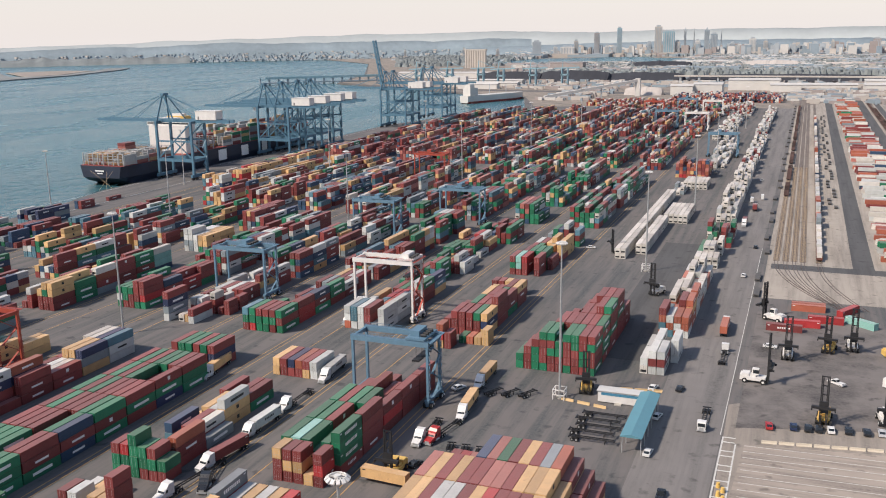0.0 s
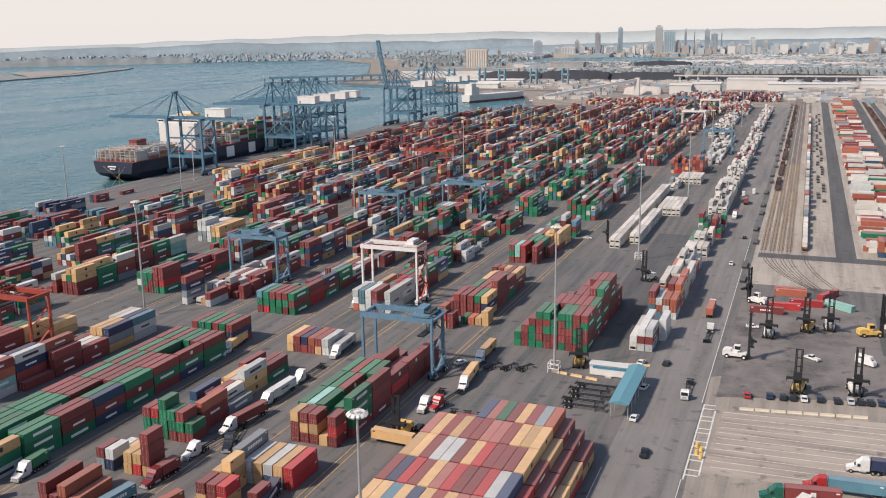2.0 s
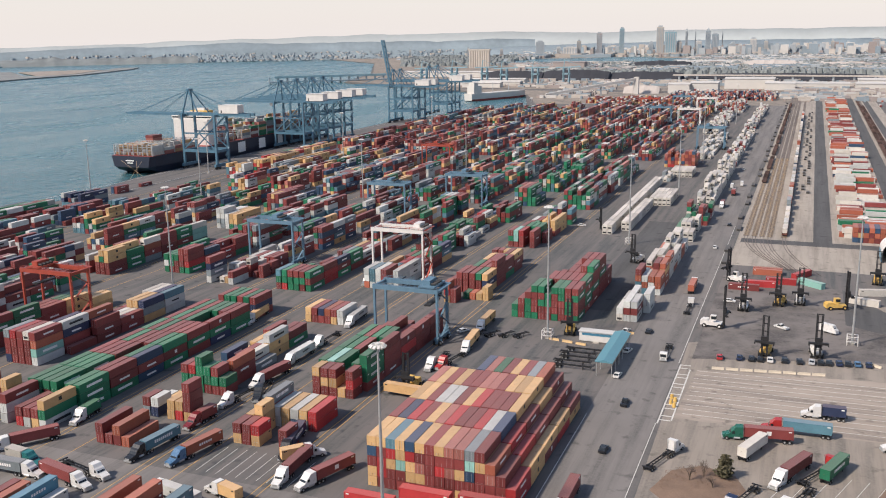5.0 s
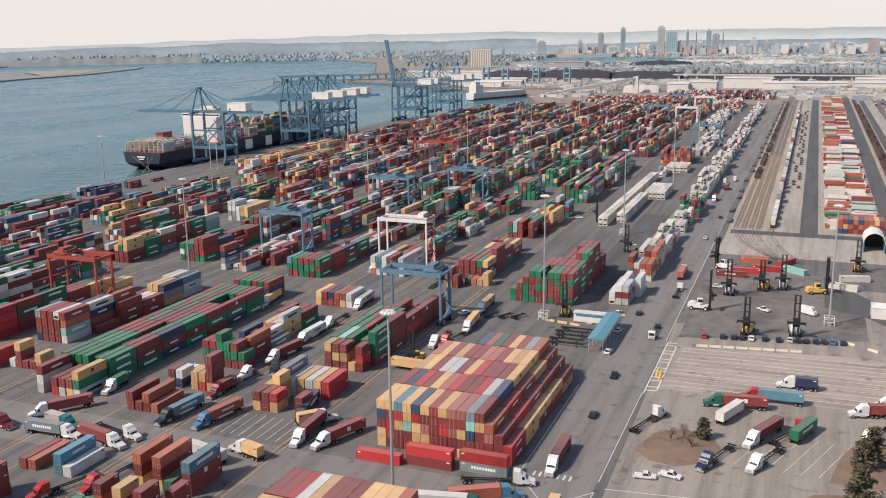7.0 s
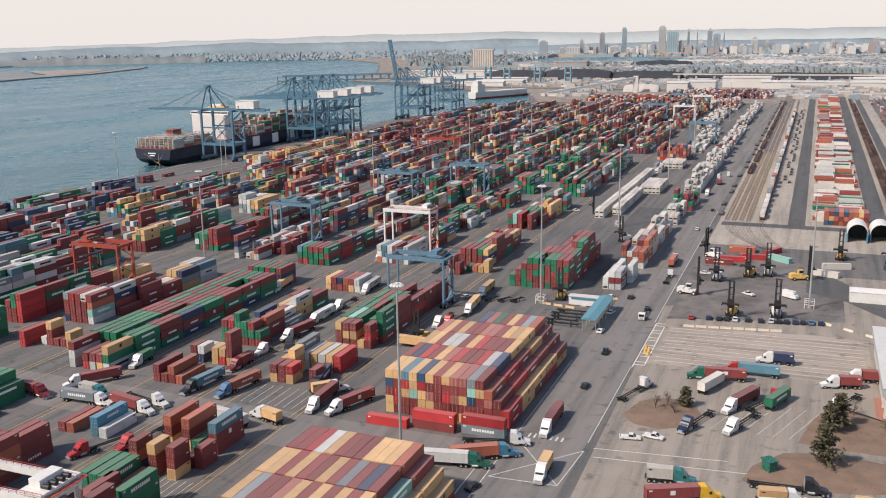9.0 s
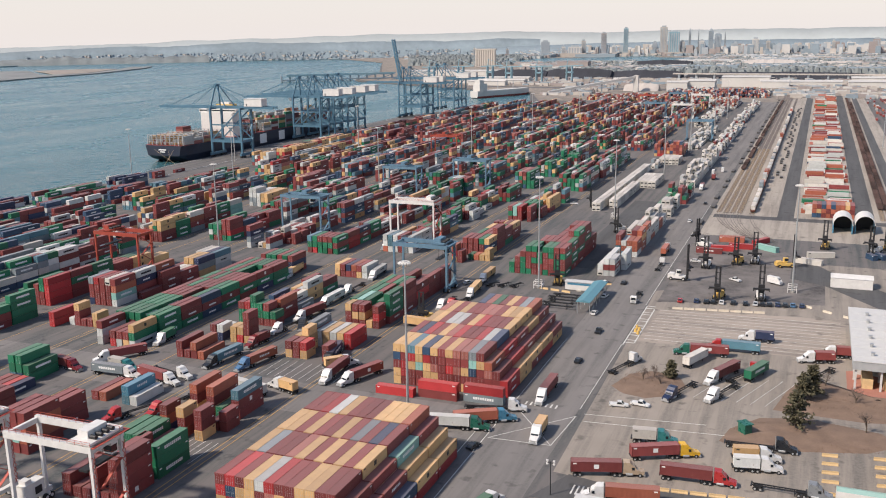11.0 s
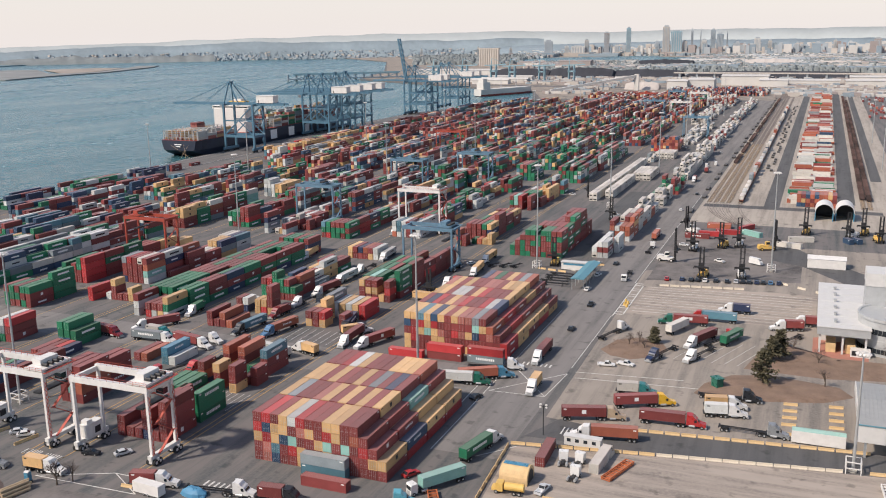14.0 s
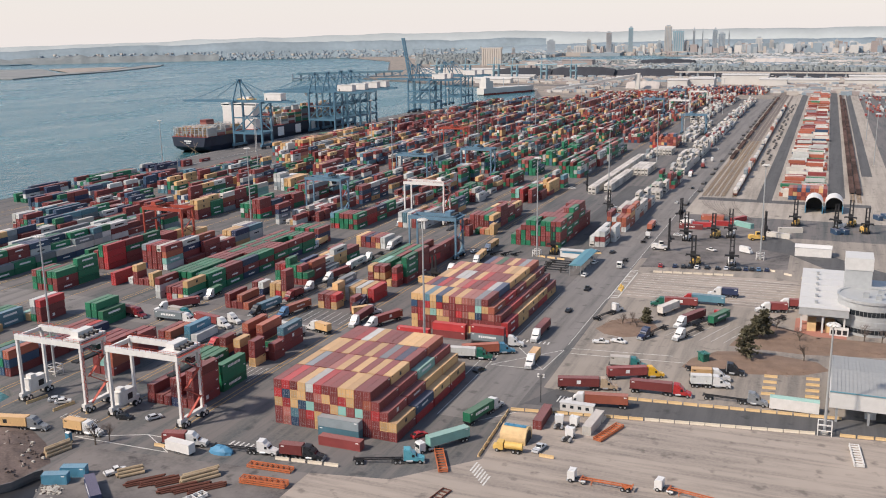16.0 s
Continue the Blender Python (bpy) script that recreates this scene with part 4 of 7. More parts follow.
rtg("gantry_crane", -268.5, 628.0, RTG_RED, 20.0, "red rubber-tyred gantry crane over stacks", 0.5, False)
rtg("gantry_crane", -75.5, 812.0, RTG_BLUE, 20.5, "blue rubber-tyred gantry crane beside reefers", 0.4, False)
for k, yy in enumerate((1020, 1040, 1180, 1200, 1230)):
    rtg("gantry_crane", BLOCKS[k % 3], yy, (WHITE, RTG_BLUE, RTG_RED)[k % 3], 20.0, ("white", "blue", "red")[k % 3] + " distant rubber-tyred gantry crane", 0.5, False)


# ---- ship-to-shore cranes on the quay ----
def quay_crane(y, boom_up=False, house=True):
    root = thing("quay_crane", "blue steel ship-to-shore crane with " + ("raised boom" if boom_up else "lowered boom and white machinery house"), "crane", "quay cranes", at=pose(0, y, 0))
    xw, xl, w, z = -462.0, -430.5, 17.0, 43.0
    for x in (xw, xl):
        for yy in (0, w):
            part("leg", M().beam((x, yy, 2.5), (x, yy, z + 1), 1.7), CRANE_BLUE, root)
        sill = part("sill_beam", M().box(x - 0.9, x + 0.9, -3, w + 3, 2.0, 4.2), CRANE_BLUE, root)
        for yy in (-1.5, 3.0, w - 3.0, w + 1.5):
            part("bogie", M().box(x - 0.6, x + 0.6, yy - 1.4, yy + 1.4, 0.05, 2.0), DARK, sill)
        part("portal_tie", M().box(x - 0.8, x + 0.8, 0, w, 13.5, 15.6), CRANE_BLUE, root)
        part("upper_tie", M().box(x - 0.7, x + 0.7, 0, w, z - 0.6, z + 1.2), CRANE_BLUE, root)
    for yy in (0, w):
        part("portal_beam", M().box(xw, xl, yy - 0.8, yy + 0.8, 13.5, 15.8), CRANE_BLUE, root)
        part("brace", M().beam((xw, yy, 15.5), (xl, yy, z), 0.9), CRANE_BLUE, root)
        part("brace", M().beam((xl, yy, 15.5), ((xw + xl) / 2, yy, 29), 0.7), CRANE_BLUE, root)
        part("mid_tie", M().box(xw, xl, yy - 0.5, yy + 0.5, 28.4, 29.6), CRANE_BLUE, root)
    g = M()
    for yy in (w / 2 - 3.2, w / 2 + 3.2):
        g.box(xw, xl + 31, yy - 0.7, yy + 0.7, z, z + 2.2)
    for k in range(9):
        g.box(xw + 7 * k, xw + 7 * k + 0.6, w / 2 - 3.2, w / 2 + 3.2, z + 0.4, z + 1.0)
    part("girder", g, CRANE_BLUE, root)
    boom, ang = M(), radians(80) if boom_up else 0.0
    def along(d, yy, dz=0.0):
        return (xw - d * math.cos(ang), yy, z + 1.1 + d * math.sin(ang) + dz)
    reach = 56.0 if boom_up else 59.0
    for yy in (w / 2 - 3.2, w / 2 + 3.2):
        boom.beam(along(0, yy), along(reach, yy), 1.3, 2.0)
    for k in range(9 if boom_up else 10):
        boom.beam(along(2 + 6.6 * k, w / 2 - 3.2), along(2 + 6.6 * k, w / 2 + 3.2), 0.6)
    part("boom", boom, CRANE_BLUE, root)
    top = (xw + 3, w / 2, 64.0)
    a = M()
    for yy in (1.0, w - 1.0):
        a.beam((xw, yy, z + 1), (top[0], w / 2 + (yy - w / 2) * 0.25, top[2]), 1.0)
        a.beam((xw + 16, yy, z + 1), (top[0], w / 2 + (yy - w / 2) * 0.25, top[2]), 0.8)
    a.box(top[0] - 1.4, top[0] + 1.4, w / 2 - 3, w / 2 + 3, top[2] - 1, top[2] + 0.6)
    part("apex_frame", a, CRANE_BLUE, root)
    for yy in (w / 2 - 2.6, w / 2 + 2.6):
        for end in [along(d, yy, 1.0) for d in ((26, 50) if not boom_up else (30,))] + [(xl + 22, yy, z + 2), (xl, yy, z + 2)]:
            part("stay", M().beam(top, end, 0.35), CRANE_BLUE, root)
    if house:
        hs = part("machinery_house", M().box(xl + 2, xl + 20, w / 2 - 4.5, w / 2 + 4.5, z + 2.3, z + 8.6).box(xl + 1.6, xl + 20.4, w / 2 - 4.8, w / 2 + 4.8, z + 8.6, z + 9.0), WHITE, root)
        part("door", M().box(xl + 4, xl + 5, w / 2 - 4.54, w / 2 - 4.48, z + 2.6, z + 4.8), DARK, hs)
    cab = part("operator_cab", M().box(xw - 9, xw - 6, w / 2 - 1.2, w / 2 + 1.2, z - 3.2, z - 0.4) if not boom_up else M().box(xl - 9, xl - 6, w / 2 - 1.2, w / 2 + 1.2, z - 3.2, z - 0.4), WHITE, root)
    for k in range(6):
        y0, y1 = (w - 6, w - 1) if k % 2 else (w - 1, w - 6)
        part("stair_flight", M().beam((xl + 1.4, y0, 4 + 6.4 * k), (xl + 1.4, y1, 10.4 + 6.4 * k), 0.8, 0.2), CRANE_BLUE, root)
    return root


for yy, up in ((580, False), (722, False), (752, False), (782, False), (806, False), (984, True), (1006, False), (1100, False), (1130, False)):
    quay_crane(yy, up)
setting("trim_crane_rails", M().box(-462.3, -461.7, 300, 1140, 0.0, 0.06).box(-430.8, -430.2, 300, 1140, 0.0, 0.06), STEEL, "steel crane rails set in the quay", "rail")
FEND = M()
for k in range(44):
    FEND.box(-466.6 - 0.9, -466.4, 525 + 11 * k, 527 + 11 * k, -2.4, -0.3)
setting("trim_fenders", FEND, RUBBER, "black rubber quay fenders", "fender")

# ---- container ship moored at the quay ----
SHIP = thing("container_ship", "dark navy container ship moored at the quay", "ship", at=pose(-491, 548, -2.6))
hull, secs = M(), []
for yy, half, flare, keel, sheer in ((0, 17, 1.12, 6.5, 15.5), (6, 20, 1.06, 3.5, 15.5), (20, 21.5, 1.0, -1, 15.5), (60, 22, 1.0, -3, 15.5), (230, 22, 1.0, -3, 15.5), (262, 19, 1.14, -3, 16.5), (284, 12, 1.5, -3, 18.5), (298, 4.5, 2.2, -2, 20.5), (306, 0.5, 6, 2, 21.5)):
    secs.append([(-half * flare, yy, sheer), (-half, yy, max(7, keel)), (-half * 0.9, yy, keel), (half * 0.9, yy, keel), (half, yy, max(7, keel)), (half * flare, yy, sheer)])
for s_ in secs:
    hull.v += s_
for i in range(len(secs) - 1):
    for j in range(5):
        hull.f.append((6 * i + j, 6 * i + j + 1, 6 * i + 6 + j + 1, 6 * i + 6 + j)); hull.m.append(0)
    hull.f.append((6 * i + 5, 6 * i, 6 * i + 6, 6 * i + 11)); hull.m.append(1)
hull.f.append((0, 1, 2, 3, 4, 5)); hull.m.append(0)
part("hull", hull, [HULL, HULL_RED], SHIP)
for y0, w_ in ((120, 15), (155, 14), (189, 11)):
    part("name_bar", M().box(22.02, 22.1, y0, y0 + w_ * 0.8, 4.6, 13.8), LETTER, SHIP, "plain white lettering block")
part("stern_bars", M().box(-4, 4, -1.35, -1.2, 11.4, 12.4).box(-2.5, 2.5, -1.1, -0.9, 9.6, 10.4), LETTER, SHIP, "plain white lettering bars")
acc = part("deckhouse", M().box(-17, 19, 80, 94, 15.5, 38).box(-20, 22, 82, 90, 38, 41).box(-8, 8, 83, 90, 41, 44), WHITE, SHIP, "white deckhouse")
part("bridge_window", M().box(-19.5, 21.5, 81.95, 81.99, 39.1, 40.3), GLASS, acc)
fun = part("funnel", M().box(-9, 9, 95, 103, 15.5, 42).box(-5, 5, 96, 102, 42, 46.5), [WHITE], SHIP, "white funnel casing")
part("funnel_top", M().box(-9.1, 9.1, 94.9, 103.1, 42, 44.6), YELLOW, fun, "buff funnel band")
rs = random.Random(11)
for b, yy in enumerate([4 + 14.2 * k for k in range(21)]):
    if 62 < yy < 96:
        continue
    lash = M()
    wide = 19 if yy < 240 else 14
    for xx in [-wide + k * 2 * wide / 8 for k in range(9)]:
        lash.box(xx - 0.3, xx + 0.3, yy - 0.6, yy + 0.3, 15.5, 24.5)
    for z in (18.2, 20.4, 22.5, 24.5):
        lash.box(-wide, wide, yy - 0.6, yy + 0.3, z - 0.25, z)
    part("lashing_bridge", lash, CLAD_GREY, SHIP, "grey lashing bridge")
cargo = M()
for b, yy in enumerate([4.6 + 14.2 * k for k in range(20)]):
    if 58 < yy < 96:
        continue
    wide = 7 if yy < 240 else 5
    n0 = 3 if yy < 50 else rs.choice((1, 2, 3)) if yy < 130 else rs.choice((3, 4, 5))
    for c in range(-wide, wide + 1):
        for k in range(max(0, n0 + rs.choice((-2, -1, 0, 0, 0, 1 if yy > 100 else 0)))):
            container_body(cargo, -491 + c * 2.52, 548 + yy + 6.9, 13.0 + k * CH, L40, CODES.index(rs.choice("wyWwyp" if yy < 50 else "rrpwywkwgr")), full=False)
for k in range(4):
    for c in (-4, -3, -2):
        container_body(cargo, -491 + c * 2.52, 548 + 40, 13.0 + (1 + k) * CH, L40, CODES.index("r" if k % 2 else "p"), full=False)
tagged(part("deck_cargo", cargo, [BOX[c] for c in CODES]), "mixed containers stacked on the ship's deck", "containers", kind="stuff")
ropes = M()
for a_, b_ in (((-500, 547.5, 9), (-464, 528, 0.4)), ((-485, 547.5, 9), (-464, 522, 0.4)), ((-480, 548, 9), (-465, 515, 0.4))):
    ropes.beam(a_, b_, 0.16)
tagged(part("mooring_lines", ropes, TIMBER), "pale mooring ropes from stern to quay", "rope")


# ---- high mast lights ----
def mast_mesh(h):
    m = M().tube((0, 0, 0.3), (0, 0, h * 0.5), 0.42, 0.33, 10).tube((0, 0, h * 0.5), (0, 0, h), 0.33, 0.2, 10)
    return m.mesh("pole", STEEL)


HEAD = M().tube((0, 0, 0.0), (0, 0, 0.6), 0.45, n=10)
for k in range(12):
    ca, sa = math.cos(k * 0.5236), math.sin(k * 0.5236)
    HEAD.beam((1.15 * ca, 1.15 * sa, 0.3), (1.7 * ca, 1.7 * sa, -0.1), 0.55, 0.45)
    HEAD.beam((0.3 * ca, 0.3 * sa, 0.35), (1.2 * ca, 1.2 * sa, 0.35), 0.08)
    HEAD.beam((1.25 * ca, 1.25 * sa, 0.4), (1.25 * math.cos(k * 0.5236 + 0.5236), 1.25 * math.sin(k * 0.5236 + 0.5236), 0.4), 0.14)
HEAD_MESH = HEAD.mesh("lamp_ring", WHITE)
GUARD = M()
for sx in (-1.7, 1.7):
    for sy in (-1.7, 1.7):
        GUARD.beam((sx, sy, 0), (sx, sy, 3.2), 0.22)
    for z in (1.5, 3.1):
        GUARD.beam((sx, -1.7, z), (sx, 1.7, z), 0.2)
        GUARD.beam((-1.7, sx, z), (1.7, sx, z), 0.2)
GUARD_MESH = GUARD.mesh("guard_frame", WHITE)
FOOT_MESH = M().tube((0, 0, 0), (0, 0, 0.5), 1.0, n=12).mesh("footing", CONCRETE)


def mast(x, y, h, guard=True):
    root = thing("high_mast_light", "tall grey steel light mast with ring of floodlights", "lamp post", "high mast lights", at=pose(x, y, 0))
    part("pole", mast_mesh(h), STEEL, root)
    part("lamp_ring", HEAD_MESH, WHITE, root, "white floodlight ring", at=pose(0, 0, h))
    part("footing", FOOT_MESH, CONCRETE, root)
    if guard:
        part("guard_frame", GUARD_MESH, WHITE, root, "white tubular guard frame")


for x, y, h, g in ((-62.2, 250.8, 47, True), (-56.8, 103.3, 46, False), (66.5, 84.1, 30, True), (-161, 46.7, 45, True), (-228, 258, 45, False), (37.4, 278, 44, True),
                   (-62.4, 408, 45, True), (-58, 560, 45, False), (-60, 720, 45, False), (-58, 900, 45, False), (-228, 440, 45, False), (-228, 620, 45, False), (-228, 800, 45, False),
                   (-428, 432, 40, False), (-425, 560, 40, False), (-330, 420, 45, False), (-330, 610, 45, False), (-330, 800, 45, False), (-60, 1060, 45, False), (-228, 1000, 45, False), (98, 620, 40, False), (98, 800, 40, False)):
    mast(x, y, h, g)


# ---- lift trucks with tall masts ----
def lift_truck(x, y, turn, paint, mast_h, label, spread=True):
    root = thing("container_handler", label, "container handler", "container handlers", at=pose(x, y, 0, 0, 0, turn))
    body = part("chassis", M().box(-1.6, 1.6, -3.4, 3.2, 0.9, 2.0).box(-1.5, 1.5, -3.8, -1.6, 1.0, 2.9).box(-1.2, 1.2, -1.6, 0.4, 2.0, 2.5), paint, root)
    part("counterweight", M().box(-1.55, 1.55, -4.3, -3.6, 0.8, 2.5), paint, root)
    cab = part("cab", M().box(-0.8, 0.8, -0.9, 1.1, 2.5, 4.4), paint, root)
    part("window", M().box(-0.84, 0.84, -0.6, 1.14, 3.0, 4.15), GLASS, cab)
    for sx in (-1, 1):
        for yy, r in ((2.6, 0.85), (-2.8, 0.75)):
            part("wheel", M().tube((sx * 1.3, yy, r), (sx * 2.05, yy, r), r, n=12).tube((sx * 1.9, yy, r), (sx * 2.08, yy, r), r * 0.45, n=8, mat=1), [RUBBER, paint], root)
    mm = M()
    for sx in (-0.95, 0.95):
        mm.box(sx - 0.15, sx + 0.15, 3.55, 4.1, 0.4, mast_h)
        mm.box(sx * 0.62 - 0.14, sx * 0.62 + 0.14, 3.6, 4.05, 0.6, mast_h - 0.5)
    for k in range(6):
        z = 1.2 + (mast_h - 1.6) * k / 5
        mm.box(-1.0, 1.0, 3.55, 3.75, z, z + 0.28)
    part("mast", mm, DARK, root, "black twin lift mast")
    if spread:
        part("spreader", M().box(-3.1, 3.1, 4.3, 5.2, 5.3, 6.0).box(-1.2, 1.2, 4.1, 4.6, 4.6, 7.4).box(-3.1, -2.8, 4.2, 5.8, 5.0, 5.6).box(2.8, 3.1, 4.2, 5.8, 5.0, 5.6), DARK, root, "black spreader")
    return root


for x, y, turn, col, h, sp in ((-9, 283, -95, "w", 16, False), (-0.1, 309, 180, "w", 15.5, True), (10.4, 258.5, 175, "y", 14.5, True), (26, 262.5, 185, "w", 15.5, True), (33.1, 320.5, -70, "y", 15, True),
                               (12.7, 320, 170, "y", 13.5, True), (20, 324, 180, "w", 15.5, False), (-56, 259, 190, "y", 14, True), (-88.5, 190.5, 180, "y", 13, False), (-52, 372, 160, "w", 14, True),
                               (50, 365, 175, "y", 15, True), (78, 372, 170, "y", 15, True), (72, 362, 150, "w", 14, False), (84, 356, 190, "y", 14, True), (-80, 440, 120, "w", 12, False), (-6, 350, 60, "w", 14, False)):
    lift_truck(x, y, turn, YELLOW if col == "y" else WHITE, h, ("yellow" if col == "y" else "white") + " container handler with tall black mast")
container(-88.5, 184.6, 1.2, "y", turn=86, group="carried container", state="held by a container handler")

# ---- road vehicles ----
CAB = {"white": (0.62, 0.61, 0.59), "red": (0.36, 0.03, 0.03), "dred": (0.16, 0.02, 0.025), "tan": (0.42, 0.32, 0.22), "yel": (0.70, 0.40, 0.03), "grey": (0.20, 0.21, 0.22), "black": (0.02, 0.022, 0.026),
       "teal": (0.03, 0.16, 0.16), "teal2": (0.10, 0.33, 0.40), "green": (0.015, 0.11, 0.075), "bluecab": (0.06, 0.20, 0.30), "whtug": (0.62, 0.61, 0.59), "silver": (0.45, 0.46, 0.47), "navy": (0.02, 0.03, 0.07), "blue": (0.07, 0.15, 0.26)}
CAB_WORDS = {"dred": "dark red", "yel": "yellow", "bluecab": "blue", "teal2": "light blue", "whtug": "white"}
CABMAT = {k: material("vehicle_paint_" + k, c, 0.28, vary=0.05, scale=0.8) for k, c in CAB.items()}
WHEEL = M().tube((-0.16, 0, 0.5), (0.16, 0, 0.5), 0.5, n=12).tube((-0.18, 0, 0.5), (0.18, 0, 0.5), 0.26, n=8, mat=1).mesh("wheel", RUBBER, STEEL)
CAR_WHEEL = M().tube((-0.11, 0, 0.33), (0.11, 0, 0.33), 0.33, n=10).tube((-0.12, 0, 0.33), (0.12, 0, 0.33), 0.2, n=8, mat=1).mesh("wheel", RUBBER, STEEL)
TRACTORS, TRAILERS, CARS = {}, {}, {}


def tractor(c):
    """Conventional sleeper tractor, nose along +x, origin under the front bumper."""
    if c in TRACTORS:
        return TRACTORS[c]
    paint = CABMAT[c]
    words = CAB_WORDS.get(c, c)
    root = thing("tractor_truck", f"{words} conventional tractor unit with sleeper cab", "truck", "tractor units")
    side = [(-0.25, 0.55), (-0.1, 1.35), (-1.9, 1.85), (-2.5, 2.75), (-3.0, 3.05), (-3.6, 3.75), (-5.2, 3.85), (-5.3, 0.9), (-2.3, 0.75)]
    if c == "whtug":
        side = [(-0.1, 0.6), (-0.1, 2.6), (-0.3, 3.0), (-1.9, 3.0), (-1.9, 0.6)]
    cab = M()
    n = len(side)
    w0 = [1.05 if z < 1.4 else 1.18 for _, z in side]
    cab.add([(x, -w, z) for (x, z), w in zip(side, w0)] + [(x, w, z) for (x, z), w in zip(side, w0)],
            [tuple(range(n)), tuple(range(n, 2 * n))[::-1]] + [(i, i + n, (i + 1) % n + n, (i + 1) % n) for i in range(n)])
    body = part("cab", cab, paint, root)
    if c == "whtug":
        part("windscreen", M().box(-0.12, -0.06, -0.95, 0.95, 1.6, 2.6), GLASS, body)
    else:
        part("windscreen", M().add([(-1.93, -1.02, 1.93), (-1.93, 1.02, 1.93), (-2.5, 1.0, 2.72), (-2.5, -1.0, 2.72)], [(0, 1, 2, 3)]).box(-3.2, -2.55, -1.2, 1.2, 1.9, 2.6), GLASS, body)
    part("grille", M().box(-0.27, -0.06, -0.6, 0.6, 0.7, 1.3), STEEL, body)
    part("bumper", M().box(-0.4, 0.05, -1.2, 1.2, 0.35, 0.75), STEEL, body)
    for s in (-1, 1):
        part("fuel_tank", M().tube((-4.6, s * 0.95, 0.75), (-3.0, s * 0.95, 0.75), 0.33, n=10), STEEL, root)
        if c != "whtug":
            part("exhaust_pipe", M().tube((-5.35, s * 0.95, 0.9), (-5.35, s * 0.95, 3.9), 0.09, n=6), STEEL, root)
        for x in (-1.2, -6.1, -7.3) if c != "whtug" else (-0.9, -4.0):
            part("wheel", WHEEL, RUBBER, root, at=pose(x, s * 1.0, 0, 0, 0, 90))
    part("chassis_frame", M().box(-7.9 if c != "whtug" else -4.6, -0.6, -0.45, 0.45, 0.75, 1.0), DARK, root)
    part("fifth_wheel", M().box(-7.2 if c != "whtug" else -4.3, -6.1 if c != "whtug" else -3.4, -0.5, 0.5, 1.0, 1.22), DARK, root)
    TRACTORS[c] = root
    root["fresh"] = 1
    return root


def trailer(kind):
    """Skeletal container chassis, nose along +x, origin at the nose on the ground."""
    if kind in TRAILERS:
        return TRAILERS[kind]
    L = 6.6 if kind == "20" else 12.4
    mat = RACK if kind == "F" else DARK
    root = thing("container_chassis", ("orange" if kind == "F" else "black") + " skeletal steel container chassis", "trailer", "container chassis")
    fr = M()
    for y in (-0.45, 0.45):
        fr.box(-L, 0, y - 0.09, y + 0.09, 1.05, 1.32)
    for k in range(int(L / 1.5) + 1):
        fr.box(-L + 1.5 * k, -L + 1.5 * k + 0.14, -0.5, 0.5, 1.08, 1.25)
    for x in (-L, -0.35):
        fr.box(x, x + 0.35, -1.2, 1.2, 1.1, 1.34)
    part("frame", fr, mat, root)
    part("landing_gear", M().box(-2.8, -2.6, -0.8, -0.65, 0.1, 1.05).box(-2.8, -2.6, 0.65, 0.8, 0.1, 1.05), mat, root)
    for s in (-1, 1):
        for x in (-L + 1.0, -L + 2.25):
            part("wheel", WHEEL, RUBBER, root, at=pose(x, s * 0.98, 0, 0, 0, 90))
    part("axle", M().box(-L + 0.9, -L + 2.35, -0.75, 0.75, 0.45, 1.05), mat, root)
    TRAILERS[kind] = root
    root["fresh"] = 1
    return root


def put(proto, m):
    if proto.get("fresh"):
        del proto["fresh"]
        proto.matrix_basis = m
        return proto
    return copy_thing(proto, m)


